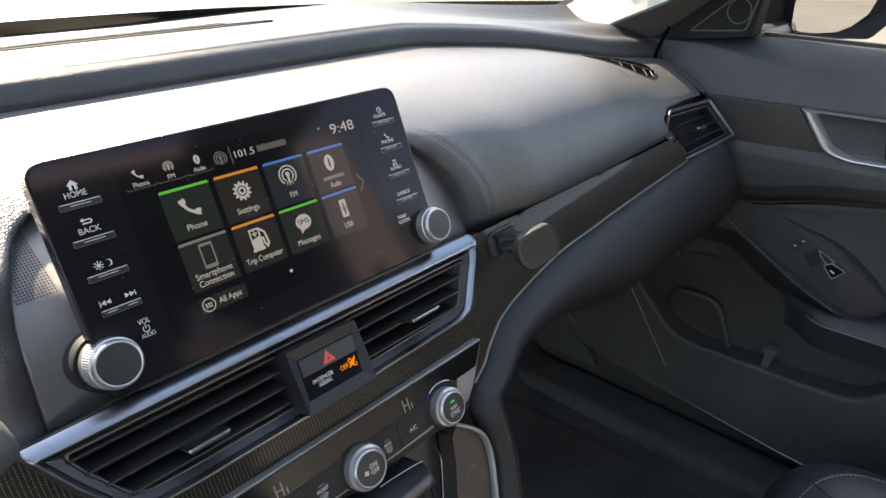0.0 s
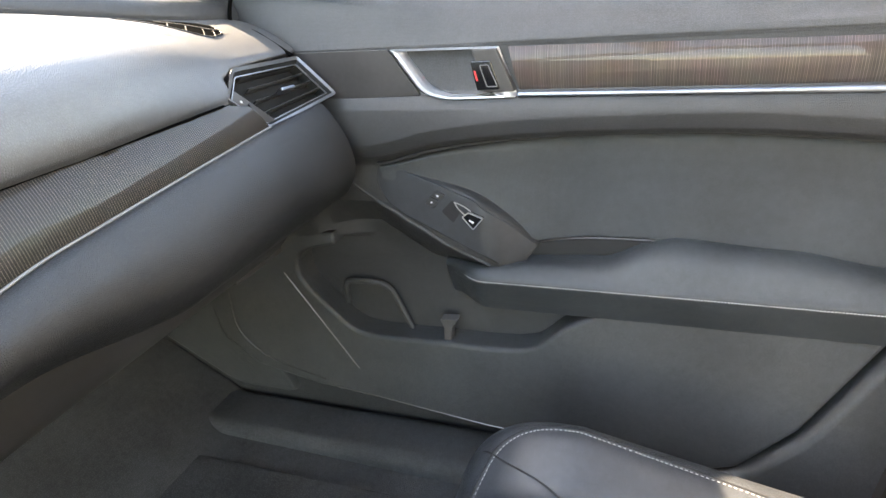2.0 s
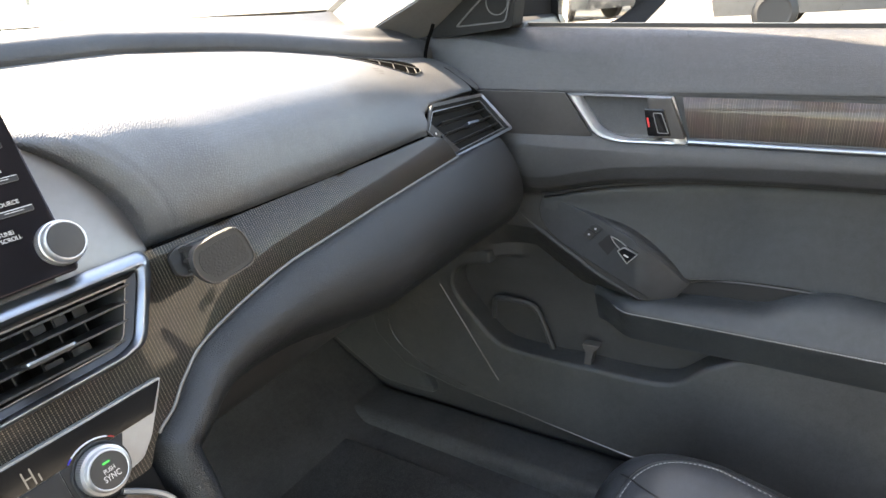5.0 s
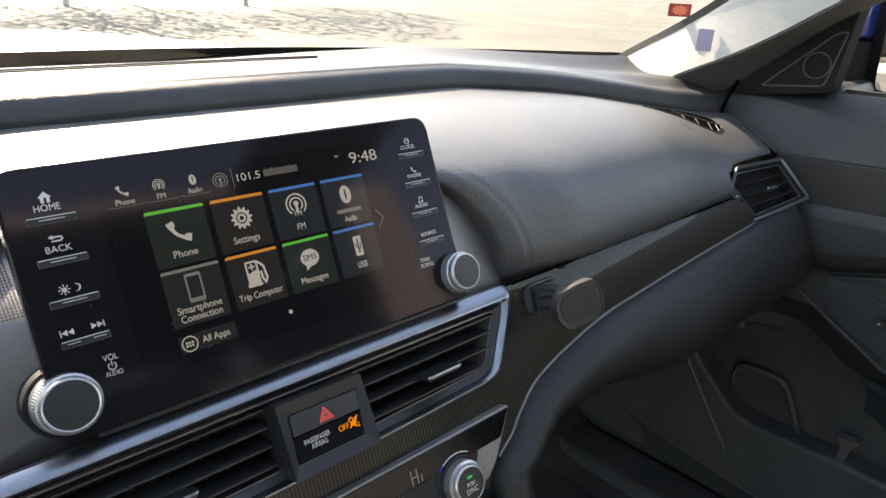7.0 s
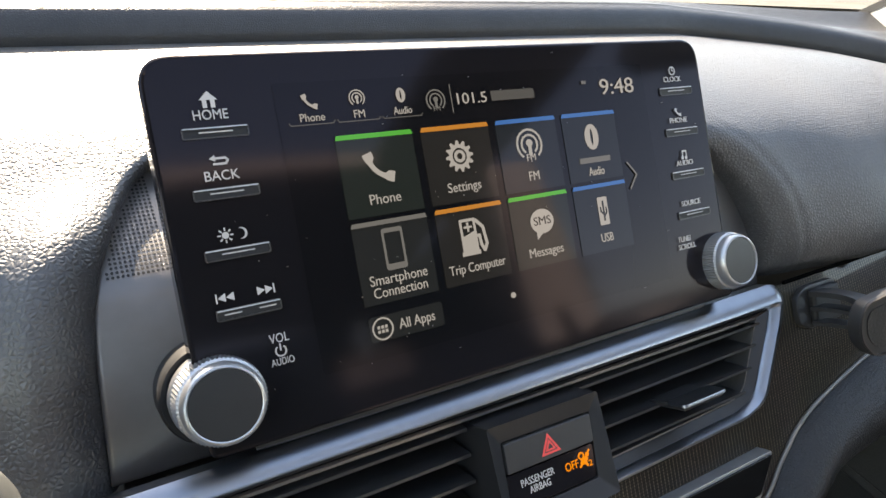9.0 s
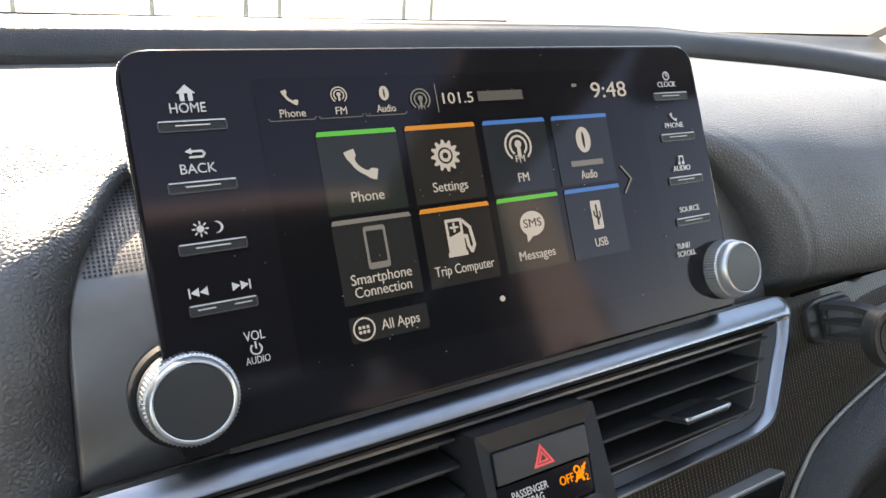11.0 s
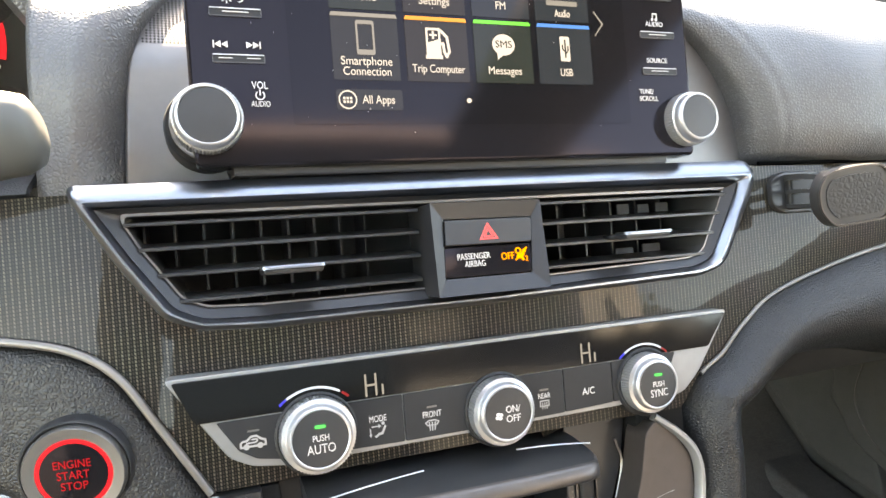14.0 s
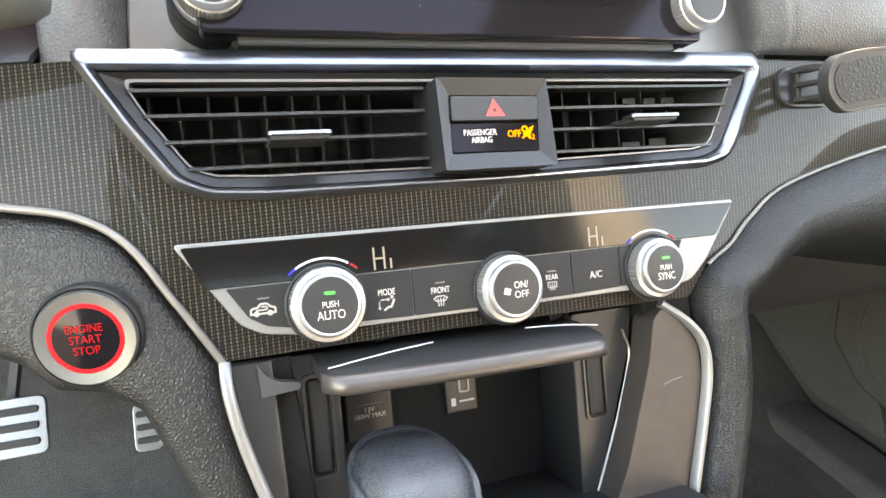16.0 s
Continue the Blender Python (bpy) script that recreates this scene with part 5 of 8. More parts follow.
solid("floor_mat", bm, leather("mat_pile", (0.070, 0.071, 0.072), 0.95, 0.004, 1.0, 0.1), "dark carpet floor mat in the passenger footwell", "floor mat")
# wheel-arch side trim of the footwell
bm = bmesh.new()
prism(bm, round_poly([(0.16, 0.30), (0.30, 0.30), (0.50, 0.42), (0.50, 0.85), (0.20, 0.85), (0.27, 0.52), (0.22, 0.40)], 0.03, 4), 0.0, 0.04, 0.012, Matrix(((0, 0, -1, 0.842), (1, 0, 0, 0), (0, 1, 0, 0), (0, 0, 0, 1))))
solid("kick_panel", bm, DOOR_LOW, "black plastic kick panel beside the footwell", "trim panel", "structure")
bm = bmesh.new()
boxed(bm, (0.715, -0.80, 0.20), (0.82, 0.42, 0.282), 0.020, None, 4)
solid("door_sill", bm, CARPET, "dark carpeted door sill beside the footwell", "door sill", "structure")

# block added at the dashboard's end beside the door, stops sun leaking past
bm = bmesh.new()
boxed(bm, (0.66, 0.115, 0.60), (0.815, 0.54, 0.930), 0.006)
solid("dashboard_end", bm, DULL, "black block added at the dashboard's end beside the door to stop sun leaking in", "dashboard", "structure")

# ---------- centre console ----------
con = thing("centre_console", "centre console front with open tray, satin grey flank and silver edging", "console")


def rail(name, pts, w, mat, parent, label=""):
    line = smooth_line([P(*q) for q in pts], 6)
    bm = bmesh.new()
    sweep(bm, line, [(-w, -0.003), (-w, 0.0012), (-w * 0.5, 0.0024), (w * 0.5, 0.0024), (w, 0.0012), (w, -0.003)], (0, -0.93, 0.37))
    return part(name, bm, mat, parent, label, 50)


rail("rail", [(-0.1275, -0.2340, -0.004), (-0.1268, -0.2480, 0.0), (-0.1225, -0.2700, 0.0), (-0.1150, -0.2960, 0.0), (-0.1040, -0.3300, 0.0), (-0.088, -0.38, 0.0)], 0.0025, SILVER, con, "silver edging")
rail("rail", [(0.0930, -0.2365, -0.004), (0.1070, -0.2475, -0.001), (0.1160, -0.2600, 0.0), (0.1175, -0.2780, 0.0), (0.1115, -0.3050, 0.0), (0.1010, -0.3440, 0.0), (0.088, -0.39, 0.0)], 0.0019, SILVER, con, "silver edging")
bm = bmesh.new()
prism(bm, round_poly([(0.0935, -0.2385), (0.1060, -0.2485), (0.1150, -0.2610), (0.1160, -0.2790), (0.1100, -0.3050), (0.0990, -0.3440), (0.0850, -0.39), (0.0300, -0.39), (0.0561, -0.3337), (0.0647, -0.3171), (0.0823, -0.2663), (0.0870, -0.2440)], 0.003, 3), -0.02, -0.003, 0.001, F)
flank = part("flank", bm, FLANK, con, "satin grey flank")
bm = bmesh.new()
sweep(bm, [P(0.0900, -0.2795, -0.0029), P(0.0960, -0.2780, -0.0029), P(0.1020, -0.2772, -0.0029)], [(0.00014, 0), (0, 0.0001), (-0.00014, 0), (0, -0.0001)], (0, -0.93, 0.37))
part("scratch", bm, STITCH, flank, "fine pale scratch")
bm = bmesh.new()
prism(bm, [(-0.1265, -0.236), (-0.108, -0.236), (-0.106, -0.30), (-0.082, -0.39), (-0.090, -0.39), (-0.105, -0.335), (-0.1160, -0.295), (-0.1230, -0.27)], -0.03, -0.006, 0.002, F)
part("inner_flank", bm, SLAT, con)
for a, b in (((-0.105, -0.40, -0.12), (0.12, -0.23, -0.062)), ((0.088, -0.40, -0.062), (0.12, -0.236, -0.012)), ((-0.12, -0.236, -0.062), (0.10, -0.229, -0.018))):
    part("tray_wall", boxed(bmesh.new(), a, b, 0.002, F), MATTE, con)
bm = prism(bmesh.new(), [(-0.1265, -0.236), (-0.100, -0.236), (-0.085, -0.40), (-0.092, -0.39), (-0.105, -0.335), (-0.118, -0.295), (-0.1245, -0.27)][::-1], -0.062, -0.012, 0.002, F)
part("tray_wall", bm, MATTE, con)
bm = prism(bmesh.new(), round_poly([(-0.1148, -0.2365), (-0.1140, -0.2515), (-0.0975, -0.2500), (-0.0972, -0.2472), (-0.1060, -0.2455), (-0.1108, -0.2428)], 0.001, 2), -0.014, -0.0045, 0.0008, F)
part("bracket", bm, DULL, con, "grey bracket beside the lid")
bm = bmesh.new()
boxed(bm, (-0.115, -0.345, -0.07), (0.10, -0.335, 0.03), 0.004, F)
part("tray_floor", bm, RUBBER, con)
for pts in ([(0.0480, -0.2380), (0.0880, -0.2380), (0.0830, -0.2640), (0.0600, -0.3300), (0.0540, -0.3390), (0.0465, -0.3390)], [(-0.1180, -0.2380), (-0.0780, -0.2380), (-0.0770, -0.3390), (-0.1020, -0.3390)]):
    part("tray_cheek", prism(bmesh.new(), round_poly(pts, 0.003, 3), -0.060, -0.0215, 0.0025, F), SLAT, con, "black tray cheek")
def lid_rows(prof):
    """The lid's section carried across, its front bowed and its ends rounded."""
    out = []
    for k in range(29):
        t = 2 * k / 28 - 1
        u = -0.0205 + 0.0695 * t
        back = 0.0035 * t * t + 0.009 * max(0.0, (abs(t) - 0.86) / 0.14) ** 3
        out.append([P(u, v - 0.0015 * t, o - back * ease(-0.02, 0.012, o)) for o, v in prof])
    return out


bm = bmesh.new()
loft(bm, lid_rows([(-0.036, -0.2390), (-0.010, -0.2404), (0.012, -0.2428), (0.0175, -0.2442), (0.0165, -0.2490), (-0.036, -0.2460)]), True, True)
lid_part = part("sliding_lid", bm, BLACK, con, "black sliding lid pushed half back", 60)
bm = bmesh.new()
loft(bm, lid_rows([(0.0150, -0.2439), (0.0190, -0.2444), (0.0205, -0.2455), (0.0216, -0.2488), (0.0214, -0.2512), (0.0190, -0.2527), (0.0160, -0.2527), (0.0140, -0.2505)]), True, True)
part("front_band", bm, LID_BAND, lid_part, "satin brown front edge", 60)
arch = smooth_line([(-0.0905, -0.2425, 0), (-0.064, -0.2396, 0), (-0.040, -0.2378, 0), (-0.014, -0.2370, 0), (0.0118, -0.2376, 0), (0.034, -0.2394, 0), (0.0545, -0.2422, 0)], 8)
for a, b, o, rise in ((1, 17, 0.008, 0.0014), (31, 47, 0.002, 0.0)):
    bm = bmesh.new()
    sweep(bm, [P(p.x, p.y + rise, o) for p in arch[a:b]], [(0.00035, 0), (0, 0.00035), (-0.00035, 0), (0, -0.00035)], (0, -0.93, 0.37))
    part("bright_edge", bm, LINE, con)
port = part("usb_panel", boxed(bmesh.new(), (-0.0130, -0.2900, -0.063), (0.0060, -0.2650, -0.0595), 0.001, F), BLACK, con, "charging socket panel")
bm = bmesh.new()
ring(bm, rrect(0.0065, 0.0120, 0.001, 3, -0.0020, -0.2730), rrect(0.0045, 0.0100, 0.0006, 3, -0.0020, -0.2730), -0.0600, -0.0585, F)
part("socket", bm, SILVER, port)
flat("mark", rect(-0.0100, -0.2862, -0.0072, -0.2818), -0.0595, LINE, port)
flat("mark", rect(-0.0050, -0.2845, 0.0040, -0.2835), -0.0595, LINE, port)
sock = part("power_socket", boxed(bmesh.new(), (-0.0700, -0.2950, -0.063), (-0.0440, -0.2640, -0.058), 0.002, F), BLACK, con, "power socket cover")
words("12V", 0.0036, FM(-0.0571, -0.2790, -0.0578), LINE, sock)
words("180W MAX", 0.0036, FM(-0.0571, -0.2822, -0.0578), LINE, sock)
flat("mark", rect(-0.0640, -0.2762, -0.0500, -0.2757), -0.0580, SATIN, sock)

for pts in ([(0.0955, -0.2440), (0.0963, -0.2482), (0.0923, -0.2722), (0.0825, -0.2927), (0.0667, -0.3207), (0.050, -0.350)], [(0.0790, -0.2500), (0.0802, -0.2534), (0.0824, -0.2648), (0.0741, -0.2911), (0.0624, -0.3197), (0.049, -0.350)]):
    bm = bmesh.new()
    sweep(bm, smooth_line([P(u, v, -0.0205) for u, v in pts], 6), [(0.0008, 0), (0, 0.0008), (-0.0008, 0), (0, -0.0008)], (0, -0.93, 0.37))
    part("edge_line", bm, SATIN, con, "thin satin edge of the tray")

# roller guides on the tray's sides
for u0, u1, v0, v1 in ((0.0545, 0.0640, -0.2945, -0.2560), (-0.0935, -0.0835, -0.2945, -0.2500)):
    g = part("roller_guide", boxed(bmesh.new(), (u0, v0, -0.030), (u1, v1, -0.0190), 0.0025, F, 3), RUBBER, con, "black roller guide")
    bm = bmesh.new()
    ring(bm, rrect(u1 - u0 + 0.004, v1 - v0 + 0.004, 0.003, 3, (u0 + u1) / 2, (v0 + v1) / 2), rrect(u1 - u0 + 0.0016, v1 - v0 + 0.0016, 0.002, 3, (u0 + u1) / 2, (v0 + v1) / 2), -0.024, -0.0200, F)
    part("guide_edge", bm, SATIN_DARK, g)

# shift lever
shift = thing("shift_lever", "shiny black leather shift knob with a seamed top pad", "gear lever")
bm = bmesh.new()
km = Matrix.Translation((-0.057, -0.125, 0.677)) @ Matrix.Rotation(radians(-12), 4, "X") @ Matrix.Rotation(radians(6), 4, "Z")
prof = [(0.016, -0.11), (0.018, -0.04), (0.023, -0.005), (0.0255, 0.018), (0.0245, 0.036), (0.020, 0.045), (0.012, 0.0485), (0.002, 0.0495)]
rows = []
for r, z in [(v.x, v.y) for v in smooth_line([(r, z, 0) for r, z in prof], 3)]:
    rows.append([km @ Vector((r * 0.98 * (abs(math.cos(a)) ** 0.8) * (1 if math.cos(a) > 0 else -1), r * 1.25 * (abs(math.sin(a)) ** 0.8) * (1 if math.sin(a) > 0 else -1), z)) for a in [2 * math.pi * i / 40 for i in range(40)]])
loft(bm, rows, True, True)
KNOB = leather("knob_leather", (0.050, 0.056, 0.066), 0.22, 0.0014, 0.8, 0.9)
part("grip", bm, KNOB, shift, "", 60)
seam = []
for a in [2 * math.pi * i / 48 for i in range(48)]:
    c, s = math.cos(a), math.sin(a)
    z = 0.0380 + (0.0070 * s if s > 0 else -0.055 * s * s)
    r = lin_at([(q, p) for p, q in prof], z) + 0.0014
    seam.append(km @ Vector((r * 0.98 * math.copysign(abs(c) ** 0.8, c), r * 1.25 * math.copysign(abs(s) ** 0.8, s), z)))
for nm, off, rad, mt, lab in (("pad_seam", 0.0, 0.0023, KNOB, "raised leather seam"), ("groove", -0.0024, 0.0013, RUBBER, "dark groove")):
    bm = bmesh.new()
    mid = sum(seam, Vector()) / len(seam)
    sweep(bm, [p + (Vector((mid.x, mid.y, p.z)) - p).normalized() * -off + Vector((0, 0, -off * 0.35)) for p in seam], [(rad * math.cos(a * 1.0472), rad * math.sin(a * 1.0472)) for a in range(6)], (0, 0, 1), True, False)
    part(nm, bm, mt, shift, lab, 60)

# ---------- pedals ----------
for nm, c, w, h, lab in (("brake_pedal", (-0.345, 0.35, 0.462), 0.075, 0.062, "ribbed steel brake pedal with black rubber strips"), ("accelerator_pedal", (-0.212, 0.35, 0.435), 0.030, 0.055, "steel accelerator pedal edge in the dark footwell")):
    ped = thing(nm, lab, "pedal")
    pm = Matrix.Translation(c) @ Matrix.Rotation(radians(60), 4, "X")
    bm = bmesh.new()
    prism(bm, rrect(w, h, 0.008, 4), -0.006, 0.0, 0.0015, pm)
    part("plate", bm, STEEL, ped)
    for k in range(3):
        bm = bmesh.new()
        prism(bm, rrect(w * 0.8, h * 0.13, 0.003, 3, 0, (k - 1) * h * 0.27), 0.0, 0.003, 0.001, pm)
        part("rubber_strip", bm, RUBBER, ped)
    bm = bmesh.new()
    sweep(bm, [Vector(c) + Vector((0, 0.02, 0)), Vector(c) + Vector((0.02, 0.12, 0.14)), Vector(c) + Vector((0.02, 0.14, 0.3))], [(-0.008, -0.004), (0.008, -0.004), (0.008, 0.004), (-0.008, 0.004)], (1, 0, 0))
    part("arm", bm, DULL, ped)

# ---------- stalk, gauges ----------
stalk = thing("wiper_stalk", "dark grey steering column stalk with a rounded end", "stalk")
bm = bmesh.new()
circ = [(0.0125 * math.cos(2 * math.pi * k / 24), 0.0155 * math.sin(2 * math.pi * k / 24)) for k in range(24)]
rows_line = [Vector((-0.1735, -0.0515, 0.9068)), Vector((-0.1740, -0.0515, 0.9066)), Vector((-0.1765, -0.0512, 0.9062)), Vector((-0.182, -0.0505, 0.905)), Vector((-0.195, -0.049, 0.903)), Vector((-0.24, -0.044, 0.893)), Vector((-0.40, -0.0, 0.865))]
ks = [0.15, 0.5, 0.82, 0.96, 1.0, 0.85, 0.6]
rows = []
for i, p in enumerate(rows_line):
    t = (rows_line[min(i + 1, 6)] - rows_line[max(i - 1, 0)]).normalized()
    s = t.cross(Vector((0, 0, 1))).normalized()
    tp = s.cross(t)
    rows.append([p + s * (x * ks[i]) + tp * (y * ks[i]) for x, y in circ])
loft(bm, rows, True, True)
part("lever", bm, plastic("stalk_grey", (0.080, 0.083, 0.079), 0.5), stalk, "", 60)

gauge = thing("instrument_cluster", "instrument cluster with a red gauge arc under a black hood", "instrument panel")
gm = Matrix.Translation((-0.40, 0.150, 0.925)) @ Matrix.Rotation(radians(68), 4, "X")
bm = bmesh.new()
ring(bm, rrect(0.400, 0.170, 0.03, 6), rrect(0.372, 0.145, 0.025, 6), -0.03, 0.012, gm, 0.02)
part("bezel", bm, SATIN_DARK, gauge, "dark bezel")
bm = bmesh.new()
prism(bm, rrect(0.38, 0.15, 0.025, 6), -0.012, -0.006, 0, gm)
part("screen", bm, GLOSS, gauge, "black gauge glass")
bm = bmesh.new()
arc0 = [(0.115 + 0.052 * math.cos(radians(a)), 0.052 * math.sin(radians(a))) for a in range(-10, 60, 6)]
arc1 = [(0.115 + 0.060 * math.cos(radians(a)), 0.060 * math.sin(radians(a))) for a in range(-10, 60, 6)]
prism(bm, arc0 + arc1[::-1], -0.006, -0.0055, 0, gm)
part("red_arc", bm, RED_RING, gauge, "red gauge arc")
for k in range(6):
    bm = bmesh.new()
    a = radians(-60 + 9 * k)
    prism(bm, [(0.115 + r * math.cos(a + s), r * math.sin(a + s)) for r, s in ((0.050, -0.02), (0.058, -0.02), (0.058, 0.02), (0.050, 0.02))], -0.006, -0.0055, 0, gm)
    part("mark", bm, WHITE, gauge)
bm = bmesh.new()
hood = []
for t in [k / 16 for k in range(17)]:
    a = math.pi * t
    cx, w, h = -0.40, 0.225, 0.100
    hood.append([(cx + (w + e) * math.cos(a) * (1 if True else 1), y, 0.905 + (h + e * 0.6) * math.sin(a) ** 0.8) for y, e in ((0.17, -0.015), (0.06, -0.012), (0.035, -0.004), (0.034, 0.006), (0.05, 0.014), (0.10, 0.018), (0.22, 0.018))])
loft(bm, hood)
solid("gauge_hood", bm, PAD, "black leather hood over the gauges", "dashboard", "structure", 60)

# ---------- phone mount ----------
mount = thing("phone_mount", "black magnetic phone holder stuck on the woven trim", "phone holder")
bm = bmesh.new()
prism(bm, round_poly([(-0.0195, -0.008), (-0.010, -0.0125), (0.0195, -0.0125), (0.0195, 0.0125), (-0.010, 0.0125), (-0.0195, 0.008)], 0.005, 4), 0.0, 0.0035, 0.0012, FM(0.2125, -0.1212, -0.0115))
foot = part("foot", bm, BLACK, mount, "adhesive foot")
bm = bmesh.new()
boxed(bm, (-0.009, -0.0105, 0.002), (0.016, 0.0105, 0.0075), 0.002, FM(0.2125, -0.1212, -0.0115), 3)
part("foot_block", bm, RUBBER, foot)
for dv, w in ((-0.0085, 0.0022), (0.0, 0.0022), (0.0085, 0.0030)):
    bm = bmesh.new()
    sweep(bm, smooth_line([P(0.206, -0.1212 + dv, -0.006), P(0.207, -0.1220 + dv, 0.006), P(0.208, -0.1240 + dv * 0.9, 0.017), P(0.207, -0.1265 + dv * 0.6, 0.027)], 5), [(-0.0055, -w / 2), (0.0055, -w / 2), (0.0055, w / 2), (-0.0055, w / 2)], (0, 0.37, 0.93))
    part("arm", bm, BLACK, mount)
hm = FM(0.2075, -0.1275, 0.0300) @ Matrix.Rotation(radians(4), 4, "Z") @ Matrix.Rotation(radians(-14), 4, "Y") @ Matrix.Rotation(radians(6), 4, "X") @ Matrix.Diagonal((0.86, 0.86, 0.9, 1))
bm = bmesh.new()
prism(bm, round_poly([(-0.019, 0.0175), (0.0, 0.0195), (0.021, 0.0185), (0.0255, 0.006), (0.0255, -0.010), (0.020, -0.0175), (-0.016, -0.0185), (-0.0255, -0.006), (-0.0255, 0.008)][::-1], 0.006, 4), -0.0035, 0.004, 0.0015, hm)
head = part("head", bm, BLACK, mount, "magnet head")
bm = bmesh.new()
o1 = round_poly([(-0.0185, 0.017), (0.0, 0.019), (0.0205, 0.018), (0.025, 0.006), (0.025, -0.010), (0.0195, -0.017), (-0.0155, -0.018), (-0.025, -0.006), (-0.025, 0.008)][::-1], 0.006, 4)
ring(bm, o1, shrink(o1, 0.0011), 0.003, 0.0052, hm)
part("rim", bm, SATIN_DARK, head, "grey rim")
bm = bmesh.new()
prism(bm, shrink(o1, 0.005), 0.004, 0.0046, 0, hm)
part("pad", bm, leather("magnet_pad", (0.024, 0.024, 0.024), 0.5, 0.003, 0.35), head, "worn rubber pad")

# ---------- side air vent ----------
sv = thing("side_air_vent", "five-sided air vent with silver rim and black slats", "air vent")
a, b, c = Vector((0.564, -0.015, 0.880)), Vector((0.730, -0.043, 0.850)), Vector((0.660, -0.004, 0.902))
ux = (b - a).normalized()
un = ux.cross(c - a).normalized()
if un.y > 0:
    un = -un
uy = un.cross(ux).normalized()
SM = Matrix(((ux.x, uy.x, un.x, a.x), (ux.y, uy.y, un.y, a.y), (ux.z, uy.z, un.z, a.z), (0, 0, 0, 1)))
inv = SM.inverted()
five = []
for q in ((0.562, -0.015, 0.880), (0.607, -0.026, 0.837), (0.736, -0.043, 0.849), (0.722, -0.003, 0.898), (0.594, -0.005, 0.907)):
    w = inv @ Vector(q)
    five.append((w.x, w.y))
fo = round_poly(five, 0.006, 4)
fi, fj = shrink(fo, 0.0038), shrink(fo, 0.0085)
bm = bmesh.new()
ring(bm, fo, fi, 0.0034, 0.0058, SM, 0.0016)
part("rim", bm, VENT_RIM, sv, "silver rim")
bm = bmesh.new()
ring(bm, fi, fj, -0.015, 0.0040, SM, 0.005)
part("lip", bm, MATTE, sv)
bm = bmesh.new()
ring(bm, shrink(fo, 0.0072), shrink(fo, 0.0084), -0.006, 0.0006, SM)
part("inner_rim", bm, VENT_RIM, sv, "thin inner silver rim")
bm = bmesh.new()
prism(bm, fj, -0.05, -0.026, 0, SM)
part("duct", bm, DULL, sv)
(l0, b0, r0, ur, ul) = (Vector(q) for q in five)
for k in range(5):
    t = (k + 0.6) / 5.0
    left, right = ul.lerp(b0, t), ur.lerp(r0, t)
    left = left + (right - left) * 0.10
    right = right - (right - left) * 0.075
    bm = bmesh.new()
    loft(bm, [[SM @ Vector((p.x, p.y + a, o)) for a, o in ((-0.0011, -0.022), (-0.0011, -0.003), (0.0, -0.0018), (0.0011, -0.003), (0.0011, -0.022))] for p in (left, left.lerp(right, 0.5), right)], True, True)
    part("slat", bm, BLACK, sv)
for k in range(6):
    t = 0.22 + 0.12 * k
    a0, a1 = ul.lerp(ur, t), b0.lerp(r0, t)
    bm = bmesh.new()
    loft(bm, [[SM @ Vector((p.x + a, p.y, o)) for a, o in ((-0.0007, -0.025), (-0.0007, -0.014), (0.0007, -0.014), (0.0007, -0.025))] for p in (a0.lerp(a1, 0.12), a0.lerp(a1, 0.88))], True, True)
    part("vane", bm, BLACK, sv)
ins = Vector((0.014, 0.005))
bm = bmesh.new()
prism(bm, round_poly([tuple(l0 + Vector((0.0065, 0.001))), tuple(b0 + Vector((0.004, 0.0075))), tuple(b0 + Vector((0.020, 0.0085))), tuple(l0 + ins + Vector((0.006, 0.008)))], 0.002, 2), -0.012, 0.0004, 0.001, SM)
wp = part("wheel_plate", bm, SATIN_DARK, sv, "grey plate")
for t in (0.22, 0.80):
    c = l0.lerp(b0, t) + Vector((0.0125, 0.007))
    bm = bmesh.new()
    prism(bm, rrect(0.0035, 0.0025, 0.0006, 2, c.x, c.y), 0.0004, 0.0008, 0, SM)
    part("mark", bm, WHITE, wp)
bm = bmesh.new()
c = l0.lerp(b0, 0.52) + Vector((0.0125, 0.007))
prism(bm, rrect(0.004, 0.018, 0.001, 2), 0.0, 0.0024, 0.0008, SM @ Matrix.Translation((c.x, c.y, 0)) @ Matrix.Rotation(radians(38), 4, "Z"))
part("thumb_wheel", bm, BLACK, wp)
bm = bmesh.new()
ctr = inv @ Vector((0.665, -0.024, 0.873))
boxed(bm, (ctr.x - 0.012, ctr.y - 0.0022, -0.004), (ctr.x + 0.012, ctr.y + 0.0022, 0.007), 0.0015, SM @ Matrix.Translation((ctr.x, ctr.y, 0)) @ Matrix.Rotation(radians(8), 4, "Z") @ Matrix.Translation((-ctr.x, -ctr.y, 0)))
part("tab", bm, CHROME, sv, "silver tab")
# the dashboard's end below and behind the vent
bm = bmesh.new()
prism(bm, shrink(round_poly(five, 0.006, 4), 0.0025), -0.10, -0.014, 0.004, SM)
hs = solid("vent_housing", bm, MATTE, "black housing round the side vent", "dashboard", "structure")
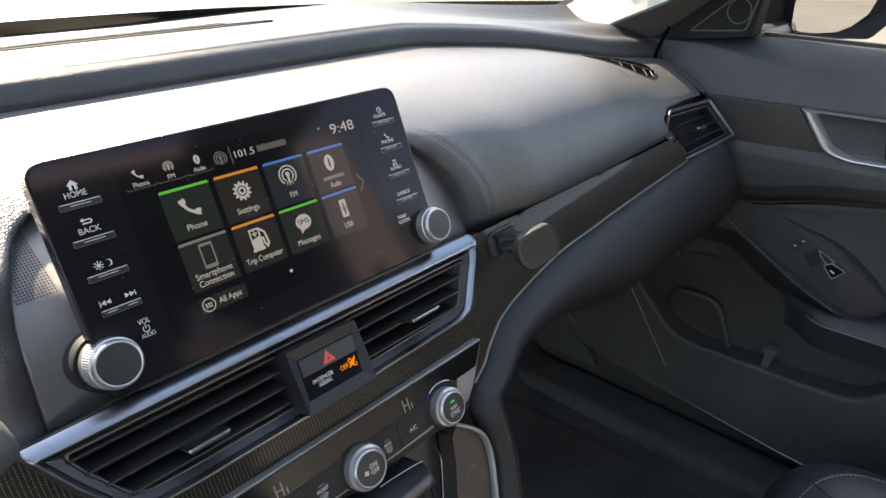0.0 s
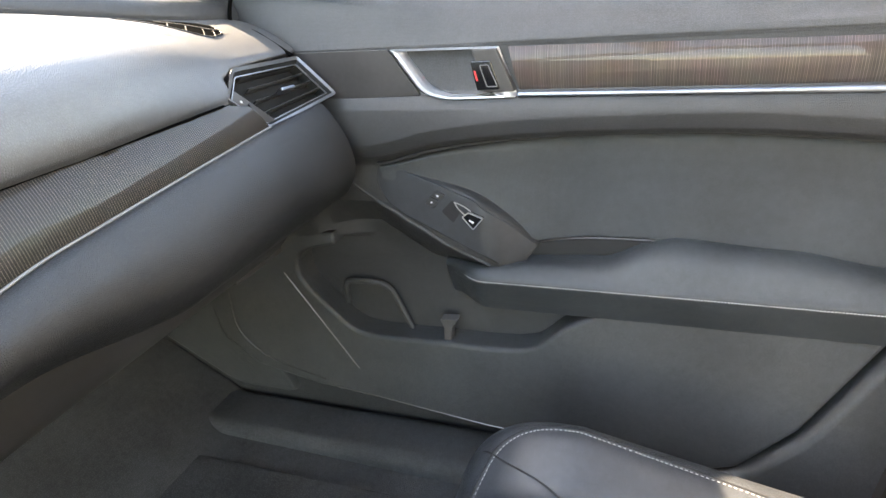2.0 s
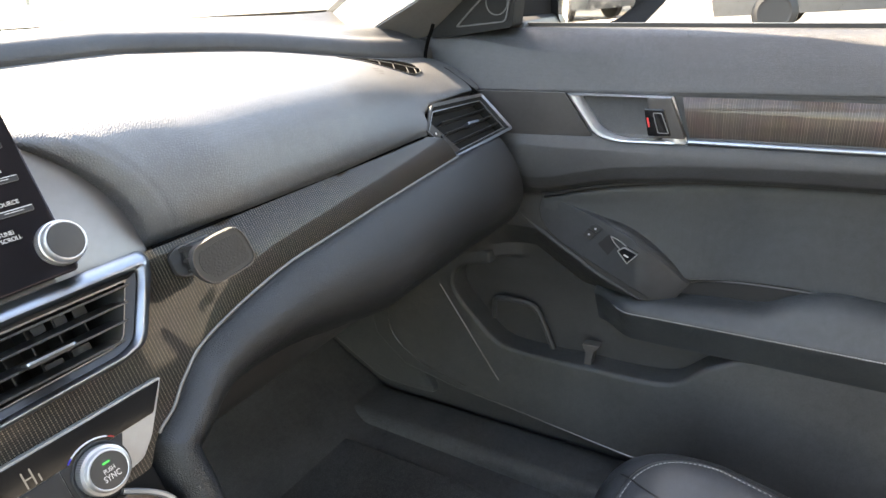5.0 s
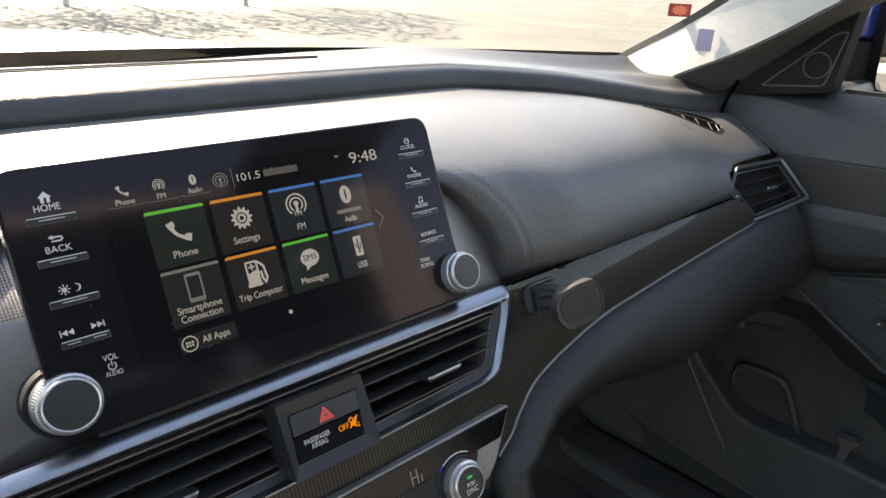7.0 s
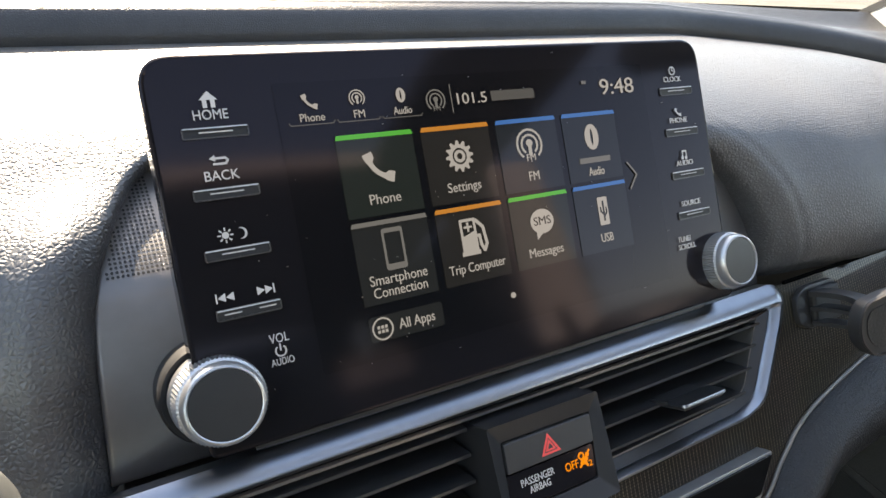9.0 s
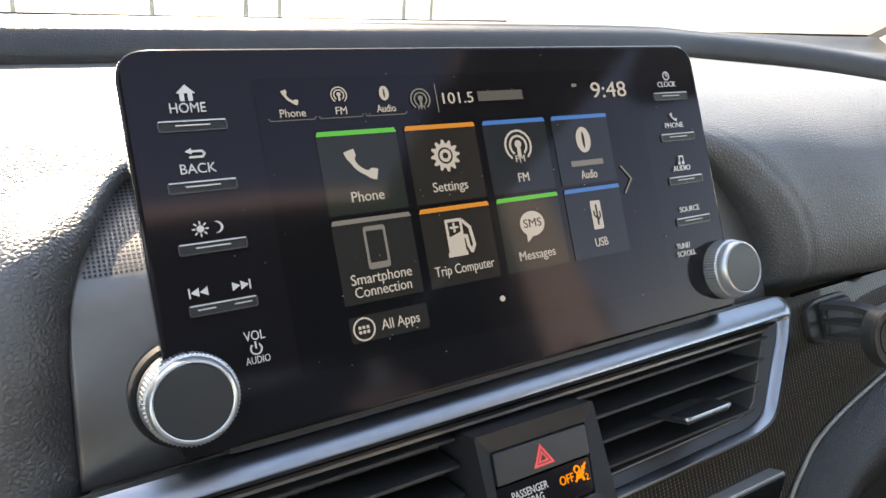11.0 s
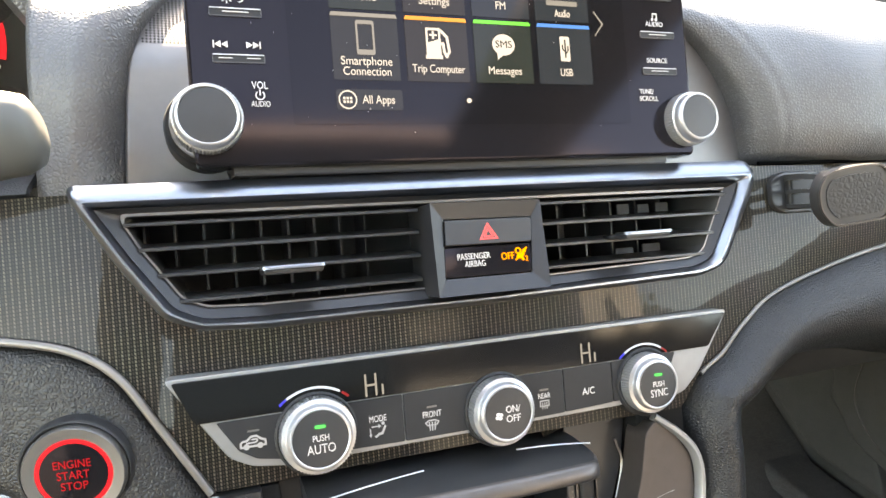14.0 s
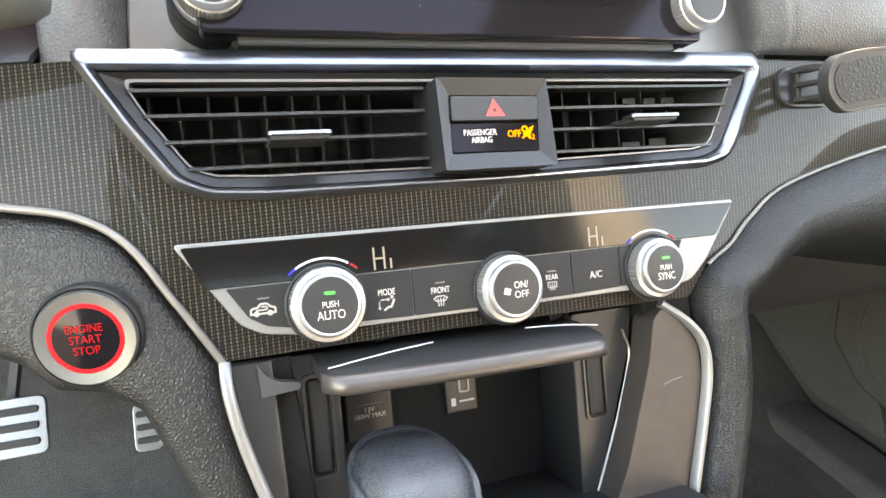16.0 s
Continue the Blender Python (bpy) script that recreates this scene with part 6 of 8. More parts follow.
# the vent's front is slightly twisted: its corners leave the middle plane
lifts = [(inv @ Vector(q)) for q in ((0.562, -0.015, 0.880), (0.607, -0.026, 0.837), (0.736, -0.043, 0.849), (0.722, -0.003, 0.898), (0.594, -0.005, 0.907))]
for ob in list(sv.children_recursive) + [hs]:
    for v in ob.data.vertices:
        p = inv @ v.co
        ws = [1 / ((p.x - q.x) ** 2 + (p.y - q.y) ** 2 + 4e-4) for q in lifts]
        p.z += sum(w * q.z for w, q in zip(ws, lifts)) / sum(ws)
        v.co = SM @ p

# ---------- front passenger door ----------
DX = Matrix(((0, 0, -1, 0), (1, 0, 0, 0), (0, 1, 0, 0), (0, 0, 0, 1)))  # outline (y, z) on the door, depth towards the seat


def dplate(pts, x0, x1, bevel=0.0, seg=3):
    """A plate of outline (y, z) from depth x0 in to x1."""
    bm = bmesh.new()
    prism(bm, pts, -x0, -x1, bevel, DX, seg)
    return bm


door = thing("front_door", "black front passenger door with leather insert, armrest and woven trim", "car door")


PAD_TOP = smooth_line([(y, z, 0) for y, z in [(-0.90, 0.770), (-0.715, 0.782), (-0.52, 0.795), (-0.316, 0.791), (-0.184, 0.779), (-0.09, 0.757)]], 8)


def pad_top(y):
    return lin_at([(p.x, p.y) for p in PAD_TOP], y)


def door_row(y):
    zt = pad_top(y)
    k = ease(0.06, 0.34, -y)
    deep = 0.757 + 0.055 * k
    belt = 0.978 + 0.035 * y
    zc = curve_at([(-0.9, 0.921), (-0.30, 0.926), (-0.10, 0.945), (0.05, 0.966), (0.3, 0.968)], y)
    fr = ease(-0.02, 0.05, y)
    pts = [(belt - 0.004, 0.818), (belt + 0.003, 0.812), (belt + 0.001, 0.798), (belt - 0.006, 0.786), (zc + 0.005, 0.7605), (zc - 0.005, 0.7550), (0.910, 0.7450), (0.903, 0.7420), (0.900, 0.7445), (0.850, 0.7445), (0.844, 0.7400), (0.830, 0.7330), (zt + 0.028, 0.7325), (zt + 0.010, 0.741), (zt + 0.002, 0.752), (zt - 0.006, 0.757 + 0.046 * k), (zt - 0.030, 0.757 + 0.055 * k), (0.70, deep), (0.65, 0.812 - 0.042 * fr), (0.628, 0.813 - 0.038 * fr), (0.619, 0.816), (0.56, 0.818), (0.40, 0.818), (0.28, 0.818)]
    return [Vector((x, y, z)) for z, x in pts]


bm = bmesh.new()
ys = [0.30 - 0.02 * k for k in range(60)]
loft(bm, [door_row(y) for y in ys])
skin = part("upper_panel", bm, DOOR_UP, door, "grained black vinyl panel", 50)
bv = skin.modifiers.new("soft", "BEVEL")
bv.width, bv.segments, bv.limit_method, bv.angle_limit = 0.004, 3, "ANGLE", radians(25)

# leather insert
low = [(-0.83, 0.600), (-0.72, 0.615), (-0.446, 0.642), (-0.413, 0.643), (-0.354, 0.642), (-0.308, 0.637), (-0.284, 0.632), (-0.250, 0.650), (-0.220, 0.685), (-0.120, 0.725), (-0.080, 0.735)]
rows = []
for y in [-0.084 - 0.018 * j for j in range(42)]:
    zt, zl = pad_top(y) - 0.004, lin_at(low, y)
    base = 0.7545 + 0.047 * ease(0.06, 0.34, -y)
    rows.append([(base + o, y, zt + (zl - zt) * s) for s, o in ((0.0, 0.015), (0.018, 0.008), (0.045, 0.0025), (0.09, -0.0015), (0.15, -0.003), (0.3, -0.0015), (0.5, 0.0), (0.75, 0.0), (0.97, 0.0005), (1.0, 0.010))])
bm = bmesh.new()
loft(bm, rows)
part("leather_insert", bm, DOOR_PAD, door, "smooth black leather insert")

bm = bmesh.new()
sweep(bm, [(0.7515 + 0.014 * ease(0.06, 0.34, -y), y, pad_top(y) - 0.001) for y in [-0.082 - 0.012 * k for k in range(62)]], [(0.0022 * math.cos(a * 1.0472), 0.0022 * math.sin(a * 1.0472)) for a in range(6)], (1, 0, 0))
part("seam", bm, RUBBER, door, "dark sunken seam")

# trim strip, chrome line, filler
bm = bmesh.new()
loft(bm, [[(0.7445 - 0.0052 * max(math.sin(math.pi * s), 0.0) ** 0.7, -0.280 + 0.012 * s - (0.580 + 0.012 * s) * j / 29, 0.849 + s * (0.049 - 0.008 * j / 29)) for s in [q / 14 for q in range(15)]] for j in range(30)])
part("woven_strip", bm, DOOR_WEAVE, door, "brown lacquered woven strip")
bm = bmesh.new()
sweep(bm, [(0.7385, -0.279 - 0.05 * k, 0.8453 - 0.0012 * k / 11) for k in range(12)], [(0.0036 * math.cos(a * 0.5236), 0.0036 * math.sin(a * 0.5236)) for a in range(12)], (1, 0, 0))
part("chrome_line", bm, CHROME, door, "chrome line")
bm = dplate(round_poly([(0.02, 0.902), (-0.121, 0.901), (-0.158, 0.846), (0.02, 0.842)], 0.001, 2), 0.75, 0.7400, 0.0015)
part("filler", bm, SATIN_DARK, door, "satin dark filler")

# handle
ho = round_poly([(-0.123, 0.9005), (-0.257, 0.8990), (-0.2785, 0.8415), (-0.190, 0.8400), (-0.160, 0.8465)], [0.002, 0.002, 0.002, 0.012, 0.012], 5)
hi = round_poly([(-0.143, 0.8978), (-0.228, 0.8970), (-0.246, 0.8468), (-0.196, 0.8468), (-0.172, 0.8560)], [0.006, 0.003, 0.003, 0.014, 0.014], 5)
bm = bmesh.new()
loft(bm, [[DX @ Vector((a[0] + (b[0] - a[0]) * t, a[1] + (b[1] - a[1]) * t, z)) for a, b in zip(ho, hi)] for t, z in ((0.0, -0.770), (0.0, -0.7415), (0.12, -0.7375), (0.35, -0.7340), (0.6, -0.7345), (0.85, -0.7390), (1.0, -0.7460), (1.0, -0.770))], True)
hd = part("handle_bezel", bm, DOOR_CHROME, door, "satin chrome handle surround")
bm = dplate([(-0.14, 0.899), (-0.245, 0.899), (-0.255, 0.849), (-0.17, 0.849)], 0.80, 0.765)
part("bowl", bm, MATTE, hd, "dark finger bowl")
bm = dplate(round_poly([(-0.228, 0.8975), (-0.256, 0.8980), (-0.276, 0.8500), (-0.243, 0.8500)], 0.002, 2), 0.745, 0.7325, 0.001)
part("end_plate", bm, SATIN_DARK, hd, "grey end plate")
bm = dplate(round_poly([(-0.226, 0.885), (-0.250, 0.885), (-0.260, 0.853), (-0.232, 0.852)], 0.002, 2), 0.77, 0.7312, 0.001)
lk = part("lock_lever", bm, GLOSS, hd, "black lock lever")
bm = dplate([(-0.2295, 0.8745), (-0.2318, 0.8745), (-0.2345, 0.863), (-0.2322, 0.863)], 0.7325, 0.7308)
part("red_mark", bm, RED, lk, "red mark")
bm = bmesh.new()
lev = round_poly([(-0.2365, 0.881), (-0.2475, 0.881), (-0.2575, 0.856), (-0.2440, 0.856)], 0.002, 3)
ring(bm, lev, shrink(lev, 0.0010), -0.7315, -0.7305, DX)
part("bright_rim", bm, VENT_RIM, lk, "thin bright rim")

# switch pod
pod_low = smooth_line([(0.012, 0.7545, 0), (-0.027, 0.732, 0), (-0.076, 0.697, 0), (-0.130, 0.663, 0), (-0.168, 0.639, 0), (-0.227, 0.612, 0), (-0.262, 0.603, 0)], 6)
pod_top = smooth_line([(0.012, 0.7570, 0), (-0.030, 0.757, 0), (-0.084, 0.756, 0), (-0.163, 0.728, 0), (-0.207, 0.709, 0), (-0.250, 0.673, 0), (-0.284, 0.632, 0)], 6)


def pod_sink(y):
    return 0.040 * ease(0.215, 0.300, -y)


rows = []
for i, (a, b) in enumerate(zip(pod_low, pod_top)):
    sk = 1 - 0.75 * ease(0.55, 1.0, i / (len(pod_low) - 1))
    row = [(min(x + pod_sink(a.x), 0.83), a.x + 0.49 * o * sk, a.y - 0.87 * o * sk) for o, x in ((0.068, 0.825), (0.046, 0.800), (0.026, 0.779), (0.010, 0.7675), (0.003, 0.7628))]
    row += [(min(x + pod_sink(a.x + (b.x - a.x) * t), 0.83), a.x + (b.x - a.x) * t, a.y + (b.y - a.y) * t) for t, x in ((0.0, 0.7608), (0.05, 0.7596), (0.12, 0.7590), (0.55, 0.7590), (0.85, 0.7592), (0.95, 0.7605), (0.99, 0.7650), (1.0, 0.7720), (1.01, 0.815))]
    rows.append(row)
bm = bmesh.new()
loft(bm, rows, False)
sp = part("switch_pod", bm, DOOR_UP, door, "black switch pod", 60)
plate_low = [(-0.280, 0.630), (-0.262, 0.612), (-0.238, 0.6175), (-0.132, 0.671), (-0.113, 0.6805), (-0.098, 0.691), (-0.087, 0.7015), (-0.078, 0.716), (-0.075, 0.732)]
plate_top = [(-0.280, 0.634), (-0.248, 0.671), (-0.206, 0.706), (-0.163, 0.725), (-0.117, 0.7435), (-0.088, 0.7525), (-0.080, 0.750), (-0.075, 0.734)]
rows = []
for y in [-0.075, -0.076, -0.078, -0.080, -0.084] + [-0.088 - 0.006 * j for j in range(32)] + [-0.280]:
    za, zb = lin_at(plate_low, y), lin_at(plate_top, y)
    x = 0.7576 + pod_sink(y) + (0.0022 if y in (-0.075, -0.280) else 0)
    rows.append([(x + 0.004, y, za - 0.0006), (x + 0.0004, y, za), (x, y, za + 0.06 * (zb - za))] + [(x, y, za + (zb - za) * s) for s in (0.35, 0.65, 0.94)] + [(x + 0.0006, y, zb), (x + 0.008, y, zb + 0.001)])
bm = bmesh.new()
loft(bm, rows)
fp = part("switch_plate", bm, SEAT, sp, "dark leather-grained switch plate")
for pts in ([(-0.1415, 0.7010), (-0.1500, 0.7105), (-0.1620, 0.7045), (-0.1535, 0.6945)], [(-0.1512, 0.7115), (-0.1590, 0.7190), (-0.1710, 0.7130), (-0.1630, 0.7055)]):
    bm = dplate(round_poly(pts, 0.0015, 3), 0.765, 0.7545, 0.0008)
    bt = part("lock_button", bm, BLACK, fp, "lock button")
    c = (Vector(pts[0]) + Vector(pts[2])) / 2
    part("mark", dplate(rrect(0.0030, 0.0022, 0.0005, 2, c.x, c.y), 0.755, 0.7542), LINE, bt)
bm = dplate(round_poly([(-0.164, 0.6895), (-0.180, 0.706), (-0.192, 0.692), (-0.179, 0.674)], 0.002, 3), 0.765, 0.7570, 0.0)
part("finger_hollow", bm, RUBBER, fp, "finger hollow")
swo = round_poly([(-0.193, 0.685), (-0.203, 0.692), (-0.2225, 0.684), (-0.2075, 0.667)], 0.002, 3)
bt = part("window_switch", dplate(swo, 0.765, 0.7520, 0.0012), GLOSS, fp, "window switch")
bm = bmesh.new()
ring(bm, swo, shrink(swo, 0.0013), -0.755, -0.7512, DX)
part("bright_rim", bm, KNURL, bt, "chrome rim")
for tri in ([(-0.183, 0.704), (-0.188, 0.695), (-0.196, 0.687)], [(-0.183, 0.704), (-0.195, 0.699), (-0.205, 0.692)]):
    bm = bmesh.new()
    sweep(bm, smooth_line([(0.7555, y, z) for y, z in tri], 4), [(0.0009 * math.cos(a * 1.0472), 0.0009 * math.sin(a * 1.0472)) for a in range(6)], (1, 0, 0))
    part("bright_edge", bm, KNURL, bt, "chrome edge")
part("mark", dplate([(-0.2035, 0.6815), (-0.2095, 0.6785), (-0.2085, 0.6765), (-0.2025, 0.6795)][::-1], 0.753, 0.7516), LINE, bt)
bead_pts = smooth_line([(0.7605, 0.000, 0.7485), (0.7600, -0.027, 0.732), (0.7600, -0.076, 0.697), (0.7600, -0.130, 0.663), (0.7600, -0.168, 0.639), (0.7605, -0.225, 0.6125)], 8)
bm = bmesh.new()
sweep(bm, bead_pts, [(0.0042 * math.cos(a * 0.6283), 0.0042 * math.sin(a * 0.6283)) for a in range(10)], (1, 0, 0), scale=lambda k: 1.0 - 0.55 * k * k)
part("pod_edge", bm, DOOR_UP, door, "padded rim along the pod's edge", 60)
bm = bmesh.new()
sweep(bm, [(0.7580, y, z) for y, z in plate_low[2:]] + [(0.7580, -0.080, 0.7505)], [(0.0009 * math.cos(a * 1.0472), 0.0009 * math.sin(a * 1.0472)) for a in range(6)], (1, 0, 0))
part("joint", bm, RUBBER, fp, "dark joint")

# armrest
def arm_back(y):
    return curve_at([(-0.80, 0.612), (-0.70, 0.624), (-0.58, 0.640), (-0.455, 0.648), (-0.430, 0.640), (-0.370, 0.617), (-0.24, 0.610), (-0.15, 0.594)], y)


rows = []
for k in range(48):
    y = -0.150 - 0.0122 * k
    zb, t = arm_back(y), ease(0.150, 0.215, -y)
    x_in = 0.790 - 0.042 * t
    e = 0.014 * ease(0.70, 0.724, -y)
    pr = [(0.816, zb), (0.795, zb + 0.001), (x_in + 0.022, 0.6 * zb + 0.4 * 0.612), (x_in + 0.007, 0.6035), (x_in + 0.0006, 0.5965), (x_in + 0.0012, 0.590), (x_in + 0.009, 0.572), (x_in + 0.019, 0.552), (x_in + 0.024, 0.540)]
    rows.append([v for v in smooth_line([(x + e, y, z) for x, z in pr], 4)])
bm = bmesh.new()
loft(bm, rows, False, True)
arm = part("armrest", bm, DOOR_PAD, door, "padded leather armrest", 60)
st = bmesh.new()
for k in range(140):
    y = -0.188 - 0.0037 * k
    x = 0.790 - 0.042 * ease(0.150, 0.215, -y) - 0.0006
    z = 0.5935 - 0.001 * ease(0.4, 0.7, -y)
    if y > -0.705:
        boxed(st, (x - 0.0004, y - 0.0013, z - 0.0005), (x + 0.001, y + 0.0013, z + 0.0005), 0.0)
tagged(part("stitching", st, STITCH, arm, "white stitching", 0), kind="stuff")
bm = bmesh.new()
sweep(bm, smooth_line([(0.804, -0.270, 0.628), (0.8045, -0.308, 0.637), (0.8045, -0.354, 0.642), (0.8045, -0.413, 0.643), (0.8055, -0.440, 0.642)], 6), [(0.0012, 0), (0, 0.0012), (-0.0012, 0), (0, -0.0012)], (1, 0, 0))
cup = part("pull_cup", bm, SATIN, door, "pale edge of the pull cup")
# flat black plate put in for the shade of the cup's recess
part("cup_wall", dplate([(-0.272, 0.6265), (-0.308, 0.6355), (-0.354, 0.6405), (-0.413, 0.6415), (-0.440, 0.6405), (-0.440, 0.580), (-0.272, 0.580)][::-1], 0.815, 0.8040), RUBBER, cup, "black plate for the shade inside the pull cup")

# lower panel with the pocket's rim
rim = smooth_line([(-0.72, 0.552, 0), (-0.55, 0.552, 0), (-0.42, 0.551, 0), (-0.364, 0.540, 0), (-0.318, 0.514, 0), (-0.275, 0.478, 0), (-0.215, 0.469, 0), (-0.142, 0.469, 0), (-0.03, 0.468, 0), (0.015, 0.478, 0), (0.050, 0.512, 0), (0.086, 0.552, 0), (0.090, 0.585, 0), (0.070, 0.607, 0), (0.020, 0.620, 0)], 6)
lowp = [(p.x, p.y) for p in rim] + [(0.02, 0.640), (0.20, 0.650), (0.29, 0.52), (0.276, 0.43), (0.215, 0.378), (0.10, 0.354), (-0.014, 0.345), (-0.20, 0.322), (-0.508, 0.302), (-0.556, 0.320), (-0.622, 0.396), (-0.697, 0.538)]
bm = dplate(lowp, 0.822, 0.7740, 0.007, 4)
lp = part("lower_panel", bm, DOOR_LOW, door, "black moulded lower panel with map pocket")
bm = bmesh.new()
sweep(bm, [(0.7725, y, z) for y, z in ((0.118, 0.567), (0.066, 0.486), (0.012, 0.402))], [(0.0012, 0), (0, 0.0012), (-0.0012, 0), (0, -0.0012)], (1, 0, 0))
part("speaker_edge", bm, SATIN, lp, "bright edge")
bm = bmesh.new()
sweep(bm, smooth_line([(0.7738, 0.239, 0.520), (0.7738, 0.235, 0.445), (0.7738, 0.181, 0.396), (0.7738, 0.079, 0.368)], 8), [(0.0012, 0), (0, 0.0012), (-0.0012, 0), (0, -0.0012)], (1, 0, 0))
part("speaker_rim", bm, SATIN_DARK, lp)
bm = bmesh.new()
sweep(bm, [(0.7738, y, z) for y, z in ((0.060, 0.3555), (-0.014, 0.3485), (-0.20, 0.3255), (-0.50, 0.3055))], [(0.0012, 0), (0, 0.0012), (-0.0012, 0), (0, -0.0012)], (1, 0, 0))
part("lower_edge", bm, SATIN, lp, "thin bright line along the lower edge")
bm = bmesh.new()
sweep(bm, smooth_line([(0.806, 0.036, 0.500), (0.802, 0.034, 0.525), (0.796, 0.026, 0.542), (0.794, 0.010, 0.547), (0.794, -0.030, 0.547), (0.795, -0.047, 0.538), (0.797, -0.056, 0.520), (0.800, -0.073, 0.473), (0.802, -0.078, 0.458)], 6), [(0.0045 * math.cos(a * 0.6283), 0.0045 * math.sin(a * 0.6283)) for a in range(10)], (1, 0, 0))
bmesh.ops.translate(bm, vec=(0.0085, 0, 0), verts=bm.verts)
part("bottle_holder", bm, DOOR_LOW, lp, "moulded bottle holder ridge", 60)
bm = dplate(round_poly([(-0.133, 0.504), (-0.162, 0.506), (-0.152, 0.492), (-0.148, 0.465), (-0.137, 0.465), (-0.139, 0.491)], 0.003, 3), 0.80, 0.784, 0.003)
part("clip", bm, SATIN, lp, "pale clip")

# sail panel with tweeter
bm = dplate(round_poly([(0.115, 0.966), (-0.034, 0.982), (-0.056, 1.130), (-0.050, 1.135), (0.032, 1.030)], 0.006, 4), 0.80, 0.768, 0.004)
sail = part("mirror_sail", bm, MATTE, door, "black triangular mirror sail")
bm = bmesh.new()
o3 = round_poly([(0.056, 0.984), (-0.026, 0.989), (-0.043, 1.058), (-0.028, 1.055)], 0.008, 4)
ring(bm, o3, shrink(o3, 0.002), -0.770, -0.7660, DX)
part("tweeter_rim", bm, DULL, sail)
bm = bmesh.new()
ring(bm, disc_pts(0.017, 24, -0.012, 1.015), disc_pts(0.0155, 24, -0.012, 1.015), -0.770, -0.7672, DX)
part("tweeter", bm, DULL, sail)

# ---------- seat, belt, sill trim ----------
def seat_z(x, y):
    fx = 1 - abs((x - 0.40) / 0.262) ** 5
    fy = 1 - (max(0.0, (y + 0.36) / 0.145)) ** 2.6 if y > -0.36 else 1
    base = 0.475 + 0.04 * ease(0.11, 0.20, abs(x - 0.40))
    groove = -0.007 * math.exp(-((abs(x - 0.40) - 0.115) / 0.006) ** 2)
    return 0.33 + (base + groove - 0.33 - 0.27 * max(0.0, -0.37 - y)) * max(0.0, min(fx, 1)) ** 0.35 * max(0.0, fy) ** 0.5


seat = thing("passenger_seat", "black leather front passenger seat with pale stitching", "car seat")
bm = bmesh.new()
xs = [0.40 - 0.262 * math.cos(math.pi * k / 48) for k in range(49)]
ysq = [-0.2152 - 0.002 * k - 0.00042 * k * k for k in range(36)]
loft(bm, [[(x, y, seat_z(x, y)) for x in xs] for y in ysq])
part("cushion", bm, SEAT, seat, "", 70)
bm = bmesh.new()
boxed(bm, (0.15, -0.80, 0.27), (0.65, -0.24, 0.36), 0.02)
part("base", bm, DULL, seat)
bm = bmesh.new()
rows = []
for k in range(14):
    t = k / 13
    y, z = -0.74 - 0.30 * t, 0.46 + 0.62 * t
    w = 0.25 - 0.05 * t ** 2
    rows.append([(0.40 + w * math.cos(a), y + 0.06 * math.sin(a) + 0.03 * math.cos(a) ** 2, z) for a in [2 * math.pi * i / 32 for i in range(32)]])
loft(bm, rows, True, True)
part("backrest", bm, SEAT, seat, "", 60)
st = bmesh.new()
pts = smooth_line([(0.515, -0.262, 0), (0.565, -0.285, 0), (0.588, -0.340, 0), (0.590, -0.440, 0), (0.588, -0.60, 0)], 60)
run = 0.0
for a, b in zip(pts, pts[1:]):
    run += (b - a).length
    if run > 0.0042:
        run = 0.0
        d = (b - a).normalized()
        z = seat_z(a.x, a.y)
        m = Matrix(((d.x, -d.y, 0, a.x), (d.y, d.x, 0, a.y), (seat_z(a.x + d.x * 0.003, a.y + d.y * 0.003) / 0.003 - z / 0.003, 0, 1, z), (0, 0, 0, 1)))
        boxed(st, (-0.0014, -0.0005, -0.0005), (0.0014, 0.0005, 0.0005), 0.0, m)
tagged(part("stitching", st, STITCH, seat, "pale stitching", 0), kind="stuff")
for pts in ([(0.572, -0.262), (0.5488, -0.2931), (0.5311, -0.3324), (0.516, -0.372), (0.510, -0.45), (0.508, -0.60)], [(0.520, -0.2585), (0.569, -0.281), (0.592, -0.340), (0.594, -0.440), (0.592, -0.60)]):
    bm = bmesh.new()
    sweep(bm, [(p.x, p.y, seat_z(p.x, p.y) + 0.0002) for p in smooth_line([(*q, 0) for q in pts], 8)], [(0.0013 * math.cos(a * 1.0472), 0.0009 * math.sin(a * 1.0472)) for a in range(6)])
    part("seam", bm, RUBBER, seat, "dark sunken seam")

bm = dplate(round_poly([(-0.500, 0.20), (-0.500, 0.300), (-0.560, 0.316), (-0.630, 0.393), (-0.706, 0.538), (-0.745, 0.66), (-0.80, 0.78), (-0.86, 1.0), (-1.25, 1.0), (-1.25, 0.20)], 0.02, 4), 0.84, 0.765, 0.014, 4)
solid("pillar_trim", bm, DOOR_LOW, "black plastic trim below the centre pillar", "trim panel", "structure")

belt = thing("seat_belt", "dark grey seat belt webbing with black sleeve and white tag", "seat belt")
WEBBING = leather("webbing", (0.060, 0.060, 0.061), 0.8, 0.0012, 0.8)


def strap(pts, half, depth):
    bm = bmesh.new()
    rows = []
    line = smooth_line(pts, 6)
    for i, p in enumerate(line):
        t = (line[min(i + 1, len(line) - 1)] - line[max(i - 1, 0)]).normalized()
        s = t.cross(Vector((1, 0, 0))).normalized()
        rows.append([p + s * half, p + s * half - Vector((depth, 0, 0)), p - s * half - Vector((depth, 0, 0)), p - s * half])
    loft(bm, rows, True, True)
    return bm


